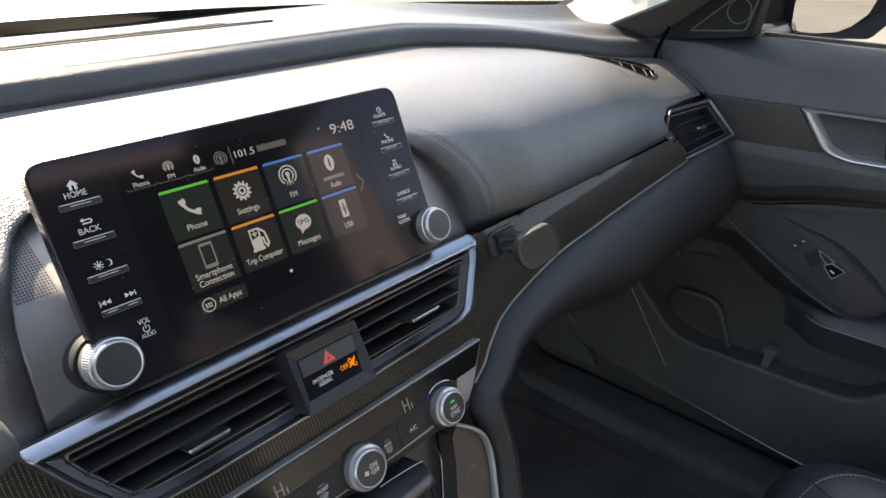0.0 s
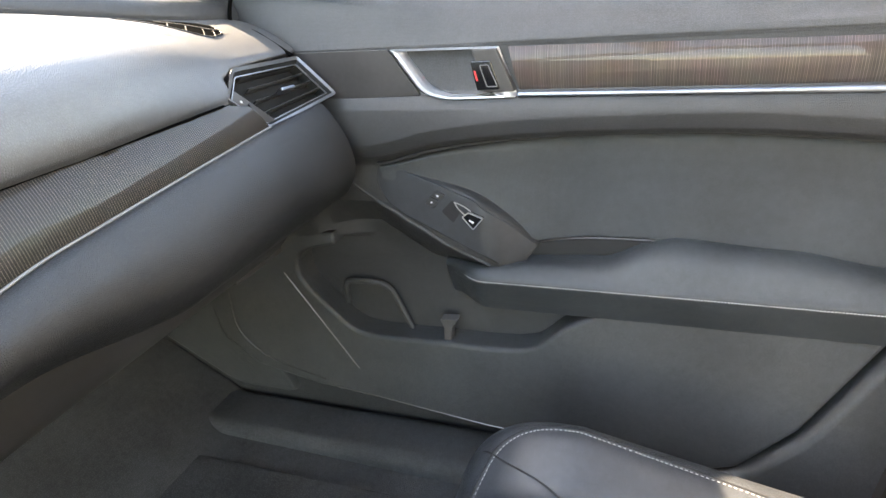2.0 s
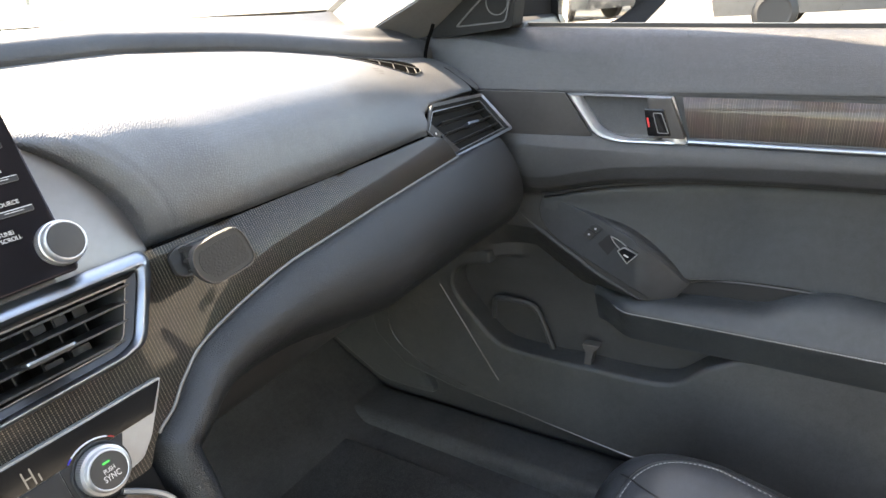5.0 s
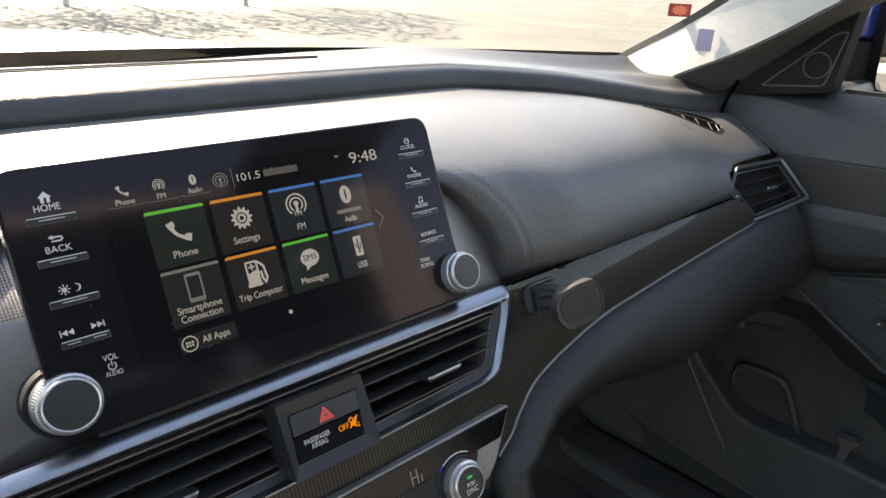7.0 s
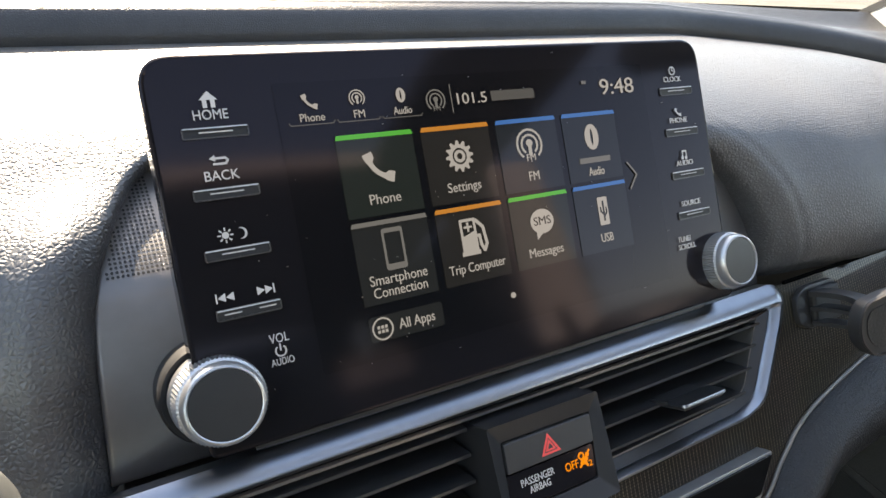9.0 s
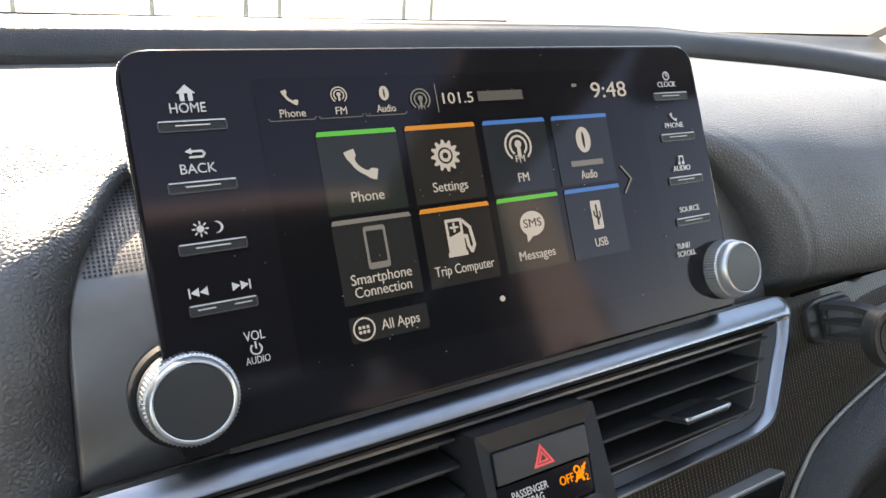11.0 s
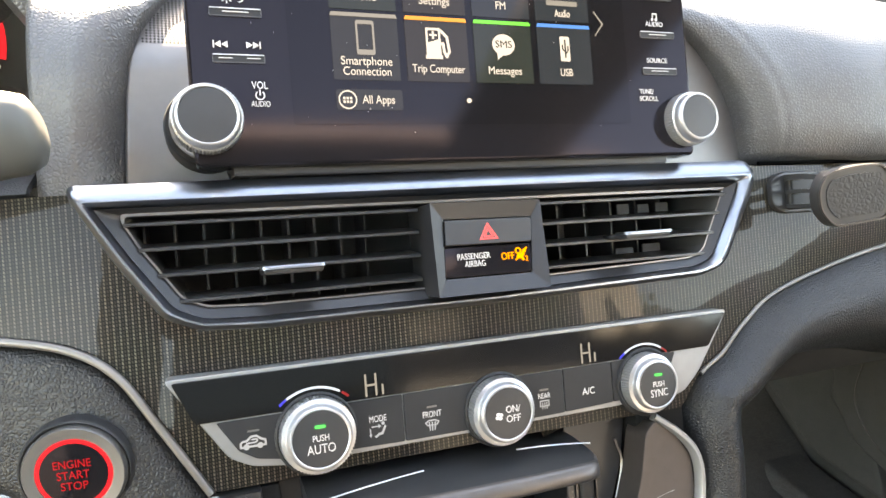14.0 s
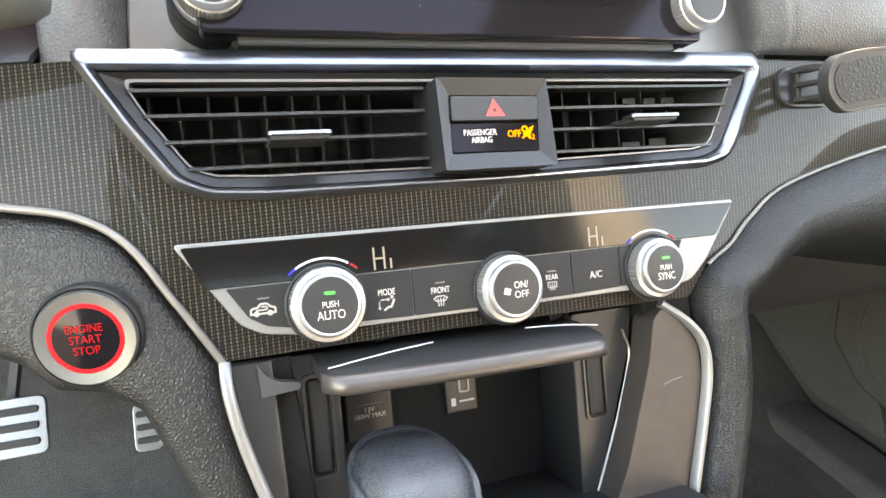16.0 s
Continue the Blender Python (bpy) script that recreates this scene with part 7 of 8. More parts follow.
part("webbing", strap([(0.738, -0.755, 0.440), (0.737, -0.772, 0.495), (0.735, -0.810, 0.60), (0.725, -0.86, 0.80), (0.70, -0.93, 1.05)], 0.024, 0.0015), WEBBING, belt)
part("stitched_patch", strap([(0.7362, -0.750, 0.433), (0.7355, -0.755, 0.447)], 0.0235, 0.0018), leather("patch", (0.035, 0.035, 0.036), 0.8, 0.0025, 1.0), belt)
bm = dplate(round_poly([(-0.729, 0.432), (-0.771, 0.424), (-0.766, 0.385), (-0.731, 0.397)], 0.005, 3), 0.748, 0.7315, 0.003)
part("sleeve", bm, BLACK, belt, "ribbed black sleeve")
bm = dplate(round_poly([(-0.722, 0.400), (-0.731, 0.404), (-0.745, 0.383), (-0.736, 0.378)], 0.003, 3), 0.745, 0.7345, 0.001)
part("anchor_bolt", bm, SATIN, belt, "pale metal anchor")
bm = dplate(round_poly([(-0.716, 0.386), (-0.767, 0.378), (-0.775, 0.320), (-0.707, 0.320)], 0.006, 3), 0.75, 0.727, 0.004)
anch = part("anchor_cover", bm, SATIN_DARK, belt, "grey anchor cover")
bm = dplate(round_poly([(-0.724, 0.376), (-0.760, 0.371), (-0.766, 0.325), (-0.718, 0.325)], 0.004, 3), 0.735, 0.7262, 0.001)
part("cover_face", bm, BLACK, anch, "black face")
bm = dplate([(-0.727, 0.457), (-0.742, 0.475), (-0.746, 0.470), (-0.736, 0.452)][::-1], 0.7345, 0.7335)
part("tag", bm, plastic("white_label", (0.75, 0.75, 0.75), 0.6), belt, "small white tag")

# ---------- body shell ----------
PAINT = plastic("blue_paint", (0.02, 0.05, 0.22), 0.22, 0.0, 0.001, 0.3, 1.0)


def bar(name, pts, w, h, mat, label, category, up=(0, 0, 1)):
    bm = bmesh.new()
    sweep(bm, smooth_line(pts, 6), [(-w, -h), (-w, h * 0.5), (-w * 0.5, h), (w * 0.5, h), (w, h * 0.5), (w, -h)], up)
    return solid(name, bm, mat, label, category, "structure", 60)


def pillar(name, s):
    """The windscreen pillar's lining: glass edge, ridge and the edge over the door."""
    rows = []
    lines = [[(0.760, 0.345, 0.972), (0.735, 0.249, 1.019), (0.722, 0.161, 1.060), (0.712, 0.094, 1.096), (0.690, -0.06, 1.19), (0.640, -0.36, 1.385)],
             [(0.730, 0.260, 0.935), (0.712, 0.165, 0.988), (0.706, 0.055, 1.035), (0.700, -0.045, 1.090), (0.690, -0.17, 1.165), (0.650, -0.46, 1.345)],
             [(0.790, 0.190, 0.925), (0.778, 0.105, 0.973), (0.776, 0.032, 1.028), (0.776, -0.033, 1.075), (0.765, -0.18, 1.155), (0.710, -0.48, 1.33)],
             [(0.830, 0.200, 0.930), (0.820, 0.120, 0.980), (0.815, 0.050, 1.035), (0.810, -0.010, 1.085), (0.800, -0.15, 1.165), (0.75, -0.44, 1.35)]]
    cols = [smooth_line([(s * x, y, z) for x, y, z in l], 6) for l in lines]
    # sunlit look of the pillar's inner edge is put into a pale colour
    bm = bmesh.new()
    loft(bm, [[cols[0][i], cols[0][i].lerp(cols[1][i], 0.5) + Vector((-s * 0.002, 0, 0.002)), cols[1][i]] for i in range(len(cols[0]))])
    o = solid(name + "_edge", bm, CLOTH, "edge band beside the windscreen, coloured pale to look sunlit", "pillar", "structure", 60)
    thick(o, 0.004, 0.0)
    bm = bmesh.new()
    loft(bm, [smooth_line([c[i] for c in cols[1:]], 4) for i in range(len(cols[0]))])
    o = solid(name, bm, PILLAR, "dark grey windscreen pillar lining", "pillar", "structure", 60)
    thick(o, 0.006, 0.0)
    bm = bmesh.new()
    loft(bm, [[c0.lerp(c1, k) + Vector((-s * 0.0028, -0.0006, 0.0010)) for k in (-0.06, 0.0, 0.06, 0.085)] for c0, c1 in zip(cols[0], cols[1])])
    solid("glass_seal", bm, RUBBER, "black rubber seal along the windscreen's side", "seal", "structure")


pillar("pillar_right", 1)
pillar("pillar_left", -1)
def roof_z(x, y):
    return 1.40 + 0.04 * (1 - (x / 0.66) ** 2) - 0.03 * ease(1.2, 2.2, -y)


# unseen roof, with an added opening that lets fill light in
bm = bmesh.new()
for x0, x1, y0, y1 in ((-0.66, 0.66, -0.34, -0.44), (-0.66, -0.38, -0.44, -0.88), (0.38, 0.66, -0.44, -0.88), (-0.66, 0.66, -0.88, -2.0)):
    loft(bm, [[(x0 + (x1 - x0) * k / 8, y0 + (y1 - y0) * j / 4, roof_z(x0 + (x1 - x0) * k / 8, y0 + (y1 - y0) * j / 4)) for k in range(9)] for j in range(5)])
rf = solid("headlining", bm, CLOTH, "pale grey cloth headlining round an opening added for fill light", "ceiling", "structure", 60)
thick(rf, 0.03, 1.0)
LINING = [(0.80, 0.20), (0.78, 0.60), (0.75, 0.84), (0.78, 0.97), (0.81, 1.0)]
for nm, s, y0, y1, lab in (("door_rear_left", -1, -0.95, -2.0, "black rear door lining"), ("door_rear_right", 1, -1.24, -2.0, "black rear door lining")):
    bm = bmesh.new()
    loft(bm, [[(s * x, y, z) for x, z in LINING] for y in (y0, (y0 + y1) / 2, y1)])
    o = solid(nm, bm, DOOR_LOW, lab, "car door", "structure", 60)
    thick(o, 0.05, 1.0 if s < 0 else -1.0)
# the driver's door, out of view, is swung wide open to let fill light in
swing = Matrix.Translation((-0.82, 0.32, 0)) @ Matrix.Rotation(radians(-66), 4, "Z") @ Matrix.Translation((0.82, -0.32, 0))
bm = bmesh.new()
loft(bm, [[swing @ Vector((-x, y, z)) for x, z in LINING] for y in (0.30, -0.30, -0.90)])
thick(solid("door_left", bm, DOOR_LOW, "black lining of the unseen driver's door, swung open for fill light", "car door", "structure", 60), 0.08, 1.0)
bm = bmesh.new()
boxed(bm, (-0.84, -2.0, 0.16), (-0.72, 0.40, 0.32), 0.016)
solid("door_sill_left", bm, DOOR_LOW, "black plastic sill under the driver's door", "door sill", "structure")
bm = bmesh.new()
boxed(bm, (-0.8, -2.05, 0.2), (0.8, -1.75, 1.05), 0.05)
solid("rear_seat", bm, SEAT, "black leather rear bench", "seat", "structure")
for s, nm in ((1, "pillar_centre_right"), (-1, "pillar_centre_left")):
    bm = bmesh.new()
    boxed(bm, (s * 0.66 - 0.05, -1.10, 0.98), (s * 0.66 + 0.10 * s + 0.05, -0.93, 1.42), 0.015)
    solid(nm, bm, CLOTH, "pale centre pillar", "pillar", "structure")

# windscreen with dark border and stickers
GLASSM, nt, pb = base_mat("clear_glass", (1, 1, 1), 0.0)
tr, gs, mx = nt.nodes.new("ShaderNodeBsdfTransparent"), nt.nodes.new("ShaderNodeBsdfGlossy"), nt.nodes.new("ShaderNodeMixShader")
gs.inputs["Roughness"].default_value, mx.inputs[0].default_value = 0.01, 0.05
tr.inputs[0].default_value = (0.93, 0.96, 0.95, 1)
for i, o in ((1, tr), (2, gs)):
    nt.links.new(o.outputs[0], mx.inputs[i])
nt.links.new(mx.outputs[0], nt.nodes["Material Output"].inputs["Surface"])


def screen_pt(s, t, lift=0.0):
    """On the windscreen: s from left to right, -1 to 1, t from the base up to the roof."""
    half = 0.77 - 0.14 * t
    yb = 0.66 - 0.36 * abs(s) ** 2.2
    return Vector((half * s, yb + (-0.36 - yb) * t + 0.35 * lift, 1.008 + (1.415 - 1.008) * t - 0.012 * abs(s) ** 2 + lift))


bm = bmesh.new()
loft(bm, [[screen_pt(-1 + k / 12, t) for k in range(25)] for t in [j / 8 for j in range(9)]])
ws = solid("windscreen", bm, GLASSM, "clear raked windscreen with a dusty lower edge", "windscreen", "structure", 60)
ws.visible_shadow = False
bm = bmesh.new()
loft(bm, [[screen_pt(-1 + k / 12, t, -0.003) for k in range(25)] for t in (-0.01, 0.03, 0.062)])
solid("glass_border", bm, DULL, "black border along the windscreen's base", "windscreen", "structure", 60)
for at, w, h, mt, lab in ((Vector((0.7035, 0.1105, 1.0435)), 0.020, 0.028, plastic("purple_film", (0.30, 0.26, 0.36), 0.5), "small dull purple sticker by the windscreen's edge"), (Vector((0.72, 0.162, 1.081)), 0.030, 0.017, plastic("red_film", (0.30, 0.03, 0.025), 0.5), "small red sticker on the glass")):
    eye = Vector((-0.16, -0.33, 1.08))
    bm = bmesh.new()
    back = (eye - at).normalized()
    side = back.cross(Vector((0.35, 0.25, -1.0))).normalized()
    top = back.cross(side)
    face_m = Matrix(((side.x, top.x, back.x, at.x), (side.y, top.y, back.y, at.y), (side.z, top.z, back.z, at.z), (0, 0, 0, 1)))
    prism(bm, rrect(w, h, 0.001, 2), 0, 0.0006, 0, face_m)
    film = solid("sticker", bm, mt, lab, "sticker")
    if w > h:
        bm = bmesh.new()
        prism(bm, [((0.0072 + 0.0010 * math.cos(9 * a)) * math.cos(a) * 1.35, (0.0072 + 0.0010 * math.cos(9 * a)) * math.sin(a) * 0.85) for a in [0.1396 * q for q in range(45)]], 0.0007, 0.0010, 0, face_m)
        part("print", bm, plastic("orange_print", (0.75, 0.16, 0.08), 0.5), film, "orange-red scalloped emblem")

# black weatherstrip at the window's foot
bm = bmesh.new()
sweep(bm, [(0.818, -0.03 - 0.1 * k, 0.9795 - 0.0035 * k) for k in range(9)], [(-0.008, -0.006), (-0.008, 0.003), (-0.004, 0.005), (0.006, 0.005), (0.006, -0.006)])
solid("weatherstrip", bm, RUBBER, "black rubber strip at the foot of the open side window", "seal", "structure")
# closing panel behind the door's lower edge
bm = bmesh.new()
boxed(bm, (0.825, -0.60, 0.16), (0.845, 0.54, 0.90), 0.004)
solid("side_panel", bm, DULL, "black inner side panel behind the door", "trim panel", "structure")

# outer side, bulkhead and tinted rear panes close the shell
bm = bmesh.new()
loft(bm, [[(0.90, y, 0.15), (0.92, y, 0.5), (0.90, y, 0.83), (0.86, y, 0.955)] for y in (-2.1, -1.0, 0.0, 0.55, 0.9)])
o = solid("body_side", bm, PAINT, "blue painted outer side of the car", "car body", "structure", 60)
bm = bmesh.new()
boxed(bm, (-0.86, 0.53, 0.15), (0.88, 0.56, 1.0), 0.0)
solid("bulkhead", bm, DULL, "black bulkhead ahead of the footwell", "car body", "structure")
# panes out of view; their dark tint is added to dim reflections
TINT, nt, pb = base_mat("tinted_glass", (1, 1, 1), 0.0)
tr, gs, mx = nt.nodes.new("ShaderNodeBsdfTransparent"), nt.nodes.new("ShaderNodeBsdfGlossy"), nt.nodes.new("ShaderNodeMixShader")
gs.inputs["Roughness"].default_value, mx.inputs[0].default_value = 0.02, 0.06
tr.inputs[0].default_value = (0.22, 0.24, 0.24, 1)
for i, o in ((1, tr), (2, gs)):
    nt.links.new(o.outputs[0], mx.inputs[i])
nt.links.new(mx.outputs[0], nt.nodes["Material Output"].inputs["Surface"])
for nm, pts in (("rear_window", [(-0.62, -2.0, 1.39), (0.62, -2.0, 1.39), (0.72, -2.4, 1.0), (-0.72, -2.4, 1.0)]), ("rear_side_window", [(0.83, -1.1, 1.0), (0.83, -2.2, 1.0), (0.68, -2.0, 1.40), (0.68, -1.1, 1.40)]), ("rear_side_window_left", [(-0.83, -1.1, 1.0), (-0.83, -2.2, 1.0), (-0.68, -2.0, 1.40), (-0.68, -1.1, 1.40)])):
    bm = bmesh.new()
    bm.faces.new([bm.verts.new(p) for p in pts])
    o = solid(nm, bm, TINT, "unseen rear window pane, tinted dark to dim reflections", "car window", "structure", 0)
    thick(o, 0.004)

# bonnet and wipers
bm = bmesh.new()
rows = []
for k in range(20):
    t = k / 19
    y = 0.72 + 1.05 * t
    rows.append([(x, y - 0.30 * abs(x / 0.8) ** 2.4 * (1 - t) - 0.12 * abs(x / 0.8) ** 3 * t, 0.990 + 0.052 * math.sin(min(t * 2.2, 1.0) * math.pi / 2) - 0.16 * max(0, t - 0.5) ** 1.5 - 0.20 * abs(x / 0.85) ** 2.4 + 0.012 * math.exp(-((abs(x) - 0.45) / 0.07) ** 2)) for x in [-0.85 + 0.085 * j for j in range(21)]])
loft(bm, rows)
# the sun's glare on the blue bonnet is put into a pale paint
solid("bonnet", bm, plastic("bonnet_glare", (0.42, 0.47, 0.55), 0.4, 0.0, 0.001, 0.5, 0.6), "blue car's bonnet, coloured pale for the glare of the sun", "car bonnet", "structure", 60)
for x0, x1 in ((-0.65, 0.02), (0.0, 0.62)):
    wp = thing("wiper", "black wiper arm resting at the windscreen's base", "wiper", group="wipers")
    bm = bmesh.new()
    sweep(bm, smooth_line([(x0, 0.64 - 0.25 * abs(x0) ** 2, 1.000), ((x0 + x1) / 2, 0.695, 1.008), (x1, 0.695 - 0.25 * abs(x1) ** 2, 1.008)], 8), [(-0.006, -0.004), (-0.003, 0.005), (0.003, 0.005), (0.006, -0.004)], scale=lambda k: 0.6)
    part("arm", bm, DULL, wp)
    bm = bmesh.new()
    sweep(bm, smooth_line([(x0 + 0.05, 0.665 - 0.25 * abs(x0) ** 2, 0.998), ((x0 + x1) / 2, 0.715, 1.002), (x1 + 0.03, 0.715 - 0.25 * abs(x1) ** 2, 1.002)], 8), [(-0.003, -0.006), (-0.003, 0.004), (0.003, 0.004), (0.003, -0.006)])
    part("blade", bm, RUBBER, wp)

# door mirror
mir = thing("door_mirror", "blue door mirror with a wide glass and a small blind-spot mirror", "door mirror")
mm = Matrix(((0.912, 0, -0.411, 1.0), (-0.411, 0, -0.912, -0.07), (0, 1, 0, 1.03), (0, 0, 0, 1)))
sh = round_poly([(-0.086, -0.055), (-0.026, -0.069), (0.10, -0.079), (0.168, -0.038), (0.2106, 0.011), (0.205, 0.06), (0.17, 0.095), (-0.06, 0.10), (-0.091, 0.06)], 0.014, 5)
gl_m = round_poly([(-0.0775, -0.047), (-0.062, -0.0575), (-0.0127, -0.0636), (0.0447, -0.065), (0.0905, -0.054), (0.113, -0.02), (0.116, 0.04), (0.10, 0.075), (-0.06, 0.085)], 0.012, 5)
bm = bmesh.new()
ring(bm, sh, gl_m, -0.03, 0.006, mm, 0.012)
part("frame", bm, MATTE, mir, "black dusty frame")
bm = bmesh.new()
loft(bm, [[mm @ Vector((0.05 + (x - 0.05) * k, y * k, -d)) for x, y in sh] for d, k in ((0.0, 1.0), (0.03, 1.02), (0.06, 0.98), (0.09, 0.86), (0.11, 0.6), (0.112, 0.02))], True)
part("housing", bm, MATTE, mir, "black housing", 60)
bm = bmesh.new()
loft(bm, [[mm @ Vector((0.05 + (x - 0.05) * k, max(y * k, -0.010), -d)) for x, y in sh] for d, k in ((0.044, 1.025), (0.060, 1.01), (0.09, 0.90), (0.114, 0.62))], True, True)
part("shell", bm, PAINT, mir, "blue painted shell", 60)
MIRROR = base_mat("mirror_glass", (0.72, 0.74, 0.75), 0.02, 1.0)[0]
bm = bmesh.new()
prism(bm, gl_m, -0.010, -0.0062, 0, mm)
part("glass", bm, MIRROR, mir, "mirror glass")
bm = bmesh.new()
spot = round_poly([(0.0640, 0.050), (0.0614, 0.002), (0.0768, -0.0083), (0.135, -0.0174), (0.1509, 0.0133), (0.146, 0.045)], 0.008, 4)
prism(bm, spot, -0.006, 0.008, 0.001, mm)
bs = part("blind_spot_rim", bm, BLACK, mir, "small stuck-on mirror")
bm = bmesh.new()
prism(bm, shrink(spot, 0.003), 0.007, 0.009, 0, mm @ Matrix.Rotation(radians(-4), 4, "Y"))
part("blind_spot_glass", bm, MIRROR, bs, "small mirror glass")
for lo, hi, mt, lab in ((-0.075, 0.012, MATTE, "black mirror foot"), (0.014, 0.110, PAINT, "blue painted inner edge")):
    bm = bmesh.new()
    prism(bm, round_poly([(-0.165, lo), (-0.084, lo), (-0.084, hi), (-0.150, hi)], 0.012, 4), -0.10, -0.008, 0.012, mm, 4)
    part("fairing", bm, mt, mir, lab)
bm = bmesh.new()
boxed(bm, (0.80, -0.04, 0.955), (0.96, 0.05, 0.990), 0.012)
part("stem", bm, BLACK, mir)

# ---------- outdoors ----------
GROUND, nt, gb = base_mat("concrete", (0.5, 0.48, 0.44), 0.85)
vec = mapped(nt)
vary_color(nt, gb, vec, (0.075, 0.068, 0.055), 0.3, 0.6)
bm = bmesh.new()
ysg = [-300, -60, -20, -6, 0, 3, 6, 12, 25, 60, 200, 900]
loft(bm, [[(x, y, 0.0 + 0.075 * max(0, y - 2)) for x in (-900, -60, -10, -3, 0, 3, 10, 60, 900)] for y in ysg])
solid("ground", bm, GROUND, "pale sunlit concrete parking ground", "ground", "structure", 60)

# trees ahead and behind, whose shade falls across the ground
LEAF, nt, lb = base_mat("leaves", (0.06, 0.09, 0.03), 0.6)
BARK = leather("bark", (0.46, 0.43, 0.38), 0.9, 0.02, 1.0)


def tree(x, y, h, seed):
    rnd = random.Random(seed)
    g = 0.075 * max(0, y - 2)
    t = thing("tree", "small leafy parking lot tree with a slender pale trunk", "tree", group="trees round the car park")
    bm = bmesh.new()
    sweep(bm, smooth_line([(x, y, g - 0.1), (x + 0.1, y, g + h * 0.3), (x, y + 0.1, g + h * 0.75)], 5), [(0.07 * math.cos(a), 0.07 * math.sin(a)) for a in [k * math.pi / 4 for k in range(8)]], (1, 0, 0), scale=lambda k: 1 - 0.6 * k)
    for k in range(5):
        a = k * 1.3
        sweep(bm, [(x, y, g + h * (0.35 + 0.06 * k)), (x + 0.6 * math.cos(a), y + 0.6 * math.sin(a), g + h * (0.5 + 0.06 * k)), (x + 1.2 * math.cos(a), y + 1.2 * math.sin(a), g + h * (0.58 + 0.06 * k))], [(0.04, 0), (0, 0.04), (-0.04, 0), (0, -0.04)], (0.3, 0.2, 1))
    part("trunk", bm, BARK, t)
    bm = bmesh.new()
    for k in range(1500):
        a, r, e = rnd.uniform(0, 6.283), rnd.random() ** 0.5 * h * 0.33, rnd.uniform(-1, 1)
        c = Vector((x + r * math.cos(a), y + r * math.sin(a), g + h * 0.68 + e * h * 0.26 * (1 - (r / (h * 0.36)) ** 2) ** 0.5 if r < h * 0.36 else g + h * 0.68))
        m = Matrix.Translation(c) @ Euler((rnd.uniform(0, 3), rnd.uniform(0, 3), rnd.uniform(0, 3))).to_matrix().to_4x4()
        w = rnd.uniform(0.06, 0.14)
        bm.faces.new([bm.verts.new(m @ Vector(q)) for q in ((-w, 0, 0), (0, -w * 0.45, 0.01), (w, 0, 0), (0, w * 0.45, 0.01))])
    part("crown", bm, LEAF, t, "", 0)
    return t


for x, y, h, sd in ((2.0, 21.5, 7.5, 1), (5.5, 20.5, 7.0, 2), (-7, 18, 7, 3), (8.5, 18.0, 6.5, 8), (11.0, 21.0, 7.0, 9), (-1.5, 22.0, 7.0, 10), (3.8, 17.5, 6.0, 11), (6, -14, 6, 4), (10, -18, 6, 5), (3.5, -20, 5, 6), (8.5, -12.0, 4.5, 7)):
    tree(x, y, h, sd)


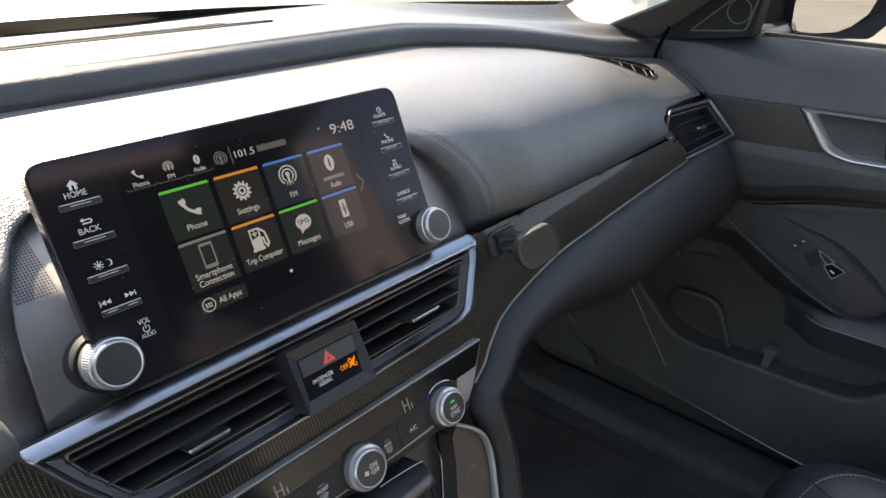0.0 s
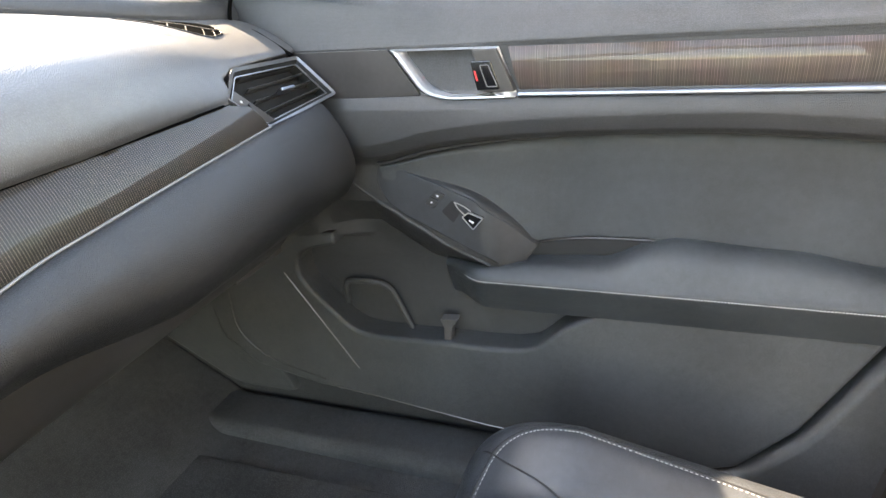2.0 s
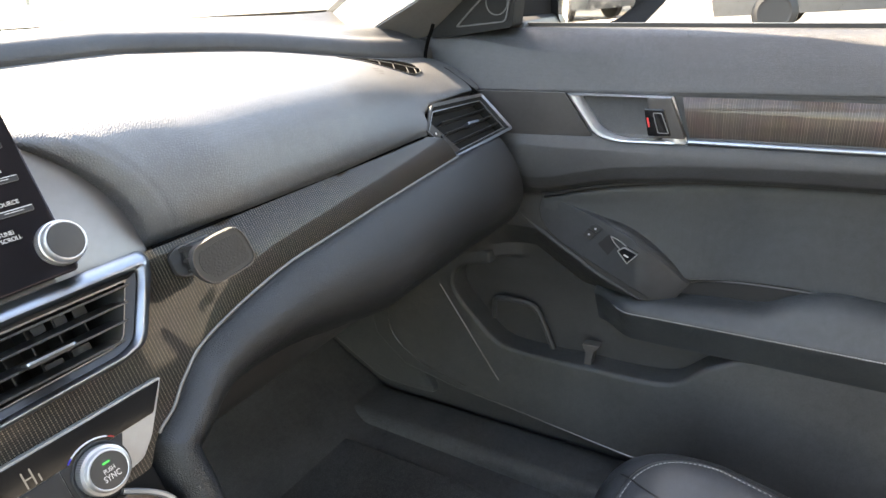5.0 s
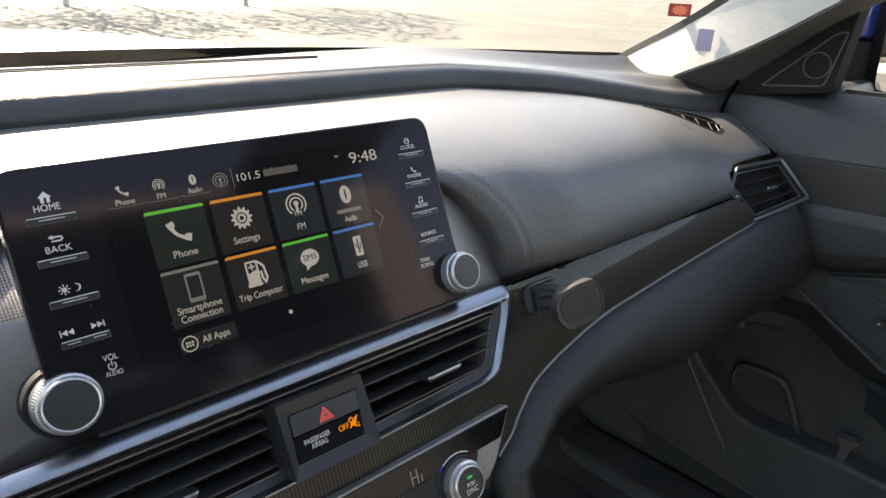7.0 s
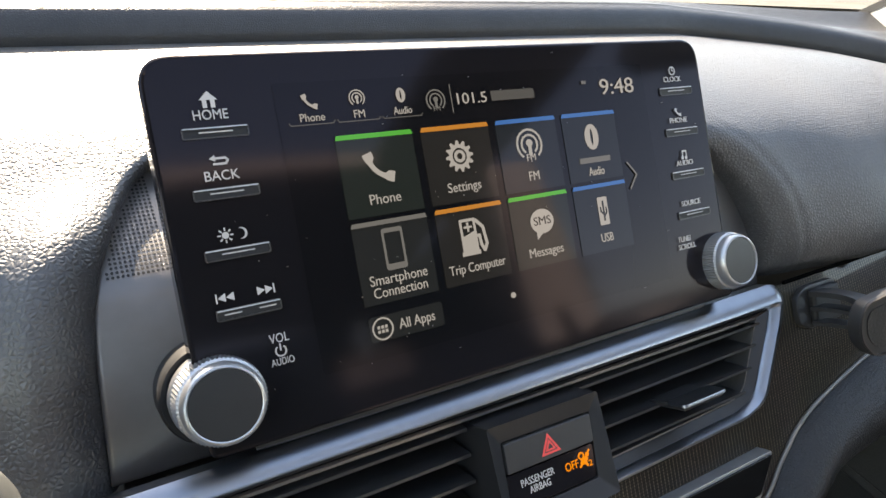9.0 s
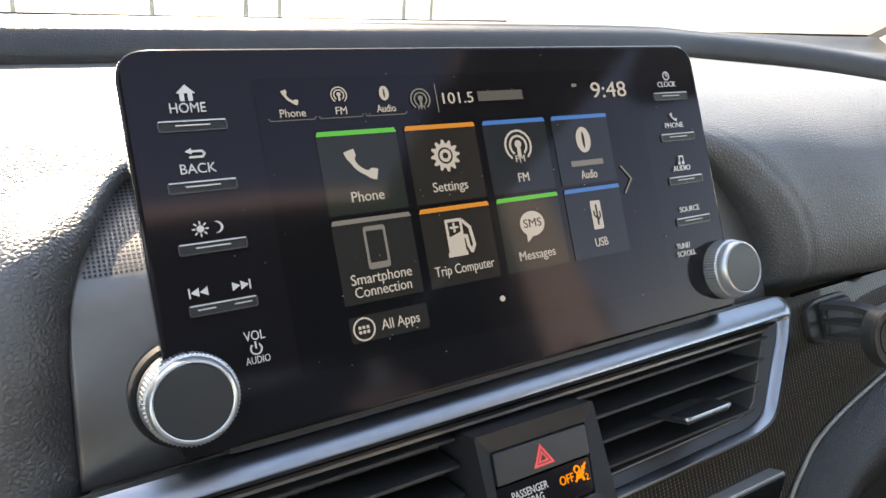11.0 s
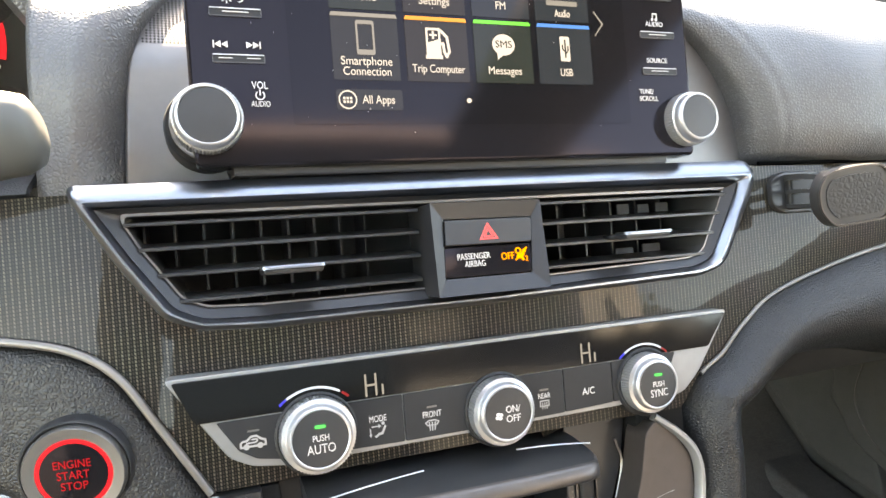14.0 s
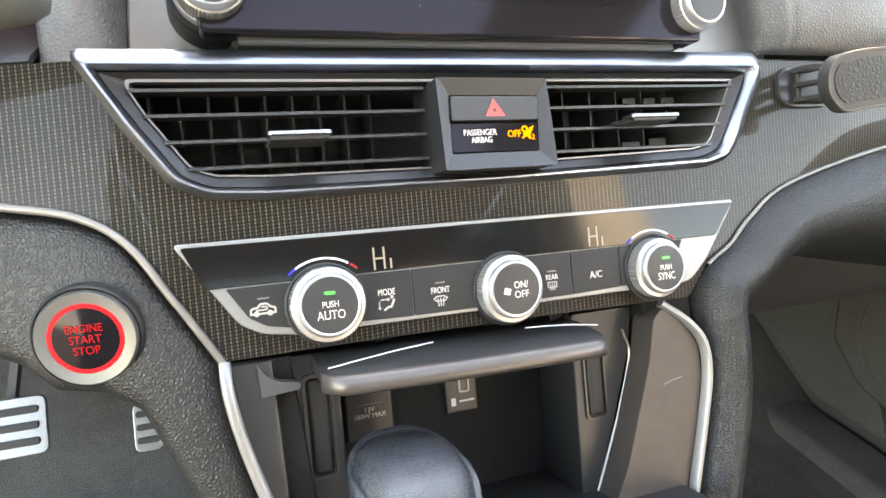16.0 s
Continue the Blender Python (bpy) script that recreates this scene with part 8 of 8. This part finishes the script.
def parked_car(x, y, turn, paint, label):
    """A parked car: body, cabin glass, wheels, lamps, bumper."""
    c = thing("parked_car", label, "car", group="parked cars")
    g = 0.075 * max(0, y - 2)
    m = Matrix.Translation((x, y, g)) @ Matrix.Rotation(radians(turn), 4, "Z")
    side = [(-2.3, 0.35), (-2.35, 0.75), (-2.1, 0.95), (-1.2, 1.0), (-0.6, 1.42), (0.7, 1.45), (1.5, 1.02), (2.25, 0.92), (2.35, 0.6), (2.3, 0.3)]
    bm = bmesh.new()
    out = smooth_line([(a, 0, b) for a, b in side], 4)
    rows = []
    for w, k in ((-0.88, 0.93), (-0.86, 1.0), (-0.5, 1.02), (0.0, 1.03), (0.5, 1.02), (0.86, 1.0), (0.88, 0.93)):
        rows.append([m @ Vector((p.x * (0.98 if abs(w) > 0.87 else 1), w * (1 - 0.18 * ease(0.95, 1.45, p.z)), 0.3 + (p.z - 0.3) * k)) for p in out])
    loft(bm, rows, False, True)
    part("body", bm, paint, c, "", 50)
    for s in (-1, 1):
        bm = bmesh.new()
        prism(bm, round_poly([(-1.0, 0.98), (-0.55, 1.36), (0.62, 1.38), (1.25, 1.02)], 0.05, 3), 0, 0.012, 0, m @ Matrix(((1, 0, 0, 0), (0, 0, s * 1.0, s * 0.80), (0, 1, 0, 0), (0, 0, 0, 1))))
        part("side_window", bm, GLOSS, c)
        for wx in (-1.4, 1.4):
            bm = bmesh.new()
            lathe(bm, [(0.20, -0.10), (0.33, -0.10), (0.335, 0.08), (0.25, 0.11), (0.20, 0.09)], 28, m @ Matrix.Translation((wx, s * 0.82, 0.335)) @ Matrix.Rotation(radians(-90 * s), 4, "X"))
            wheel = part("wheel", bm, RUBBER, c, "black tyre")
            bm = bmesh.new()
            lathe(bm, [(0.21, 0.02), (0.20, 0.09), (0.06, 0.06), (0.01, 0.07)], 20, m @ Matrix.Translation((wx, s * 0.82, 0.335)) @ Matrix.Rotation(radians(-90 * s), 4, "X"))
            part("rim", bm, STEEL, wheel)
        bm = bmesh.new()
        boxed(bm, (-2.40, s * 0.62 - 0.2, 0.70), (-2.28, s * 0.62 + 0.2, 0.82), 0.02, m)
        part("lamp", bm, RED, c, "red tail lamp")
    bm = bmesh.new()
    boxed(bm, (-2.44, -0.80, 0.32), (-2.25, 0.80, 0.55), 0.05, m)
    part("bumper", bm, DULL, c)


GREY_PAINT = plastic("grey_paint", (0.04, 0.042, 0.045), 0.3, 0.0, 0.001, 0.0, 0.6)
parked_car(12.7, -0.65, 90, GREY_PAINT, "dark grey parked car in the sun")
parked_car(7.0, -17.5, 70, GREY_PAINT, "dark grey parked car beyond the planting bed")
parked_car(11.0, -17.0, 75, plastic("black_paint", (0.015, 0.015, 0.017), 0.3, 0.0, 0.001, 0.0, 0.6), "black parked car beyond the planting bed")
# kerb of the planting bed behind, and a low building beyond
bm = bmesh.new()
boxed(bm, (2.0, -13.2, -0.05), (14.0, -12.9, 0.16), 0.02)
solid("kerb", bm, plastic("kerb_stone", (0.35, 0.33, 0.30), 0.85, 0.4, 0.01), "pale concrete kerb of a planting bed", "kerb", "structure")
house = thing("building", "low grey building behind the car park", "building", kind="structure")
bm = bmesh.new()
boxed(bm, (-10.0, -42.0, 0.0), (45.0, -34.0, 5.0), 0.05)
part("wall", bm, plastic("render_grey", (0.30, 0.30, 0.30), 0.9, 0.3, 0.02), house)
bm = bmesh.new()
boxed(bm, (-10.3, -42.3, 5.0), (45.3, -33.7, 5.25), 0.03)
part("roof", bm, DULL, house)
for k in range(8):
    bm = bmesh.new()
    boxed(bm, (-6 + 6.2 * k, -34.06, 1.0), (-2.6 + 6.2 * k, -33.96, 3.2), 0.02)
    part("window", bm, GLOSS, house)
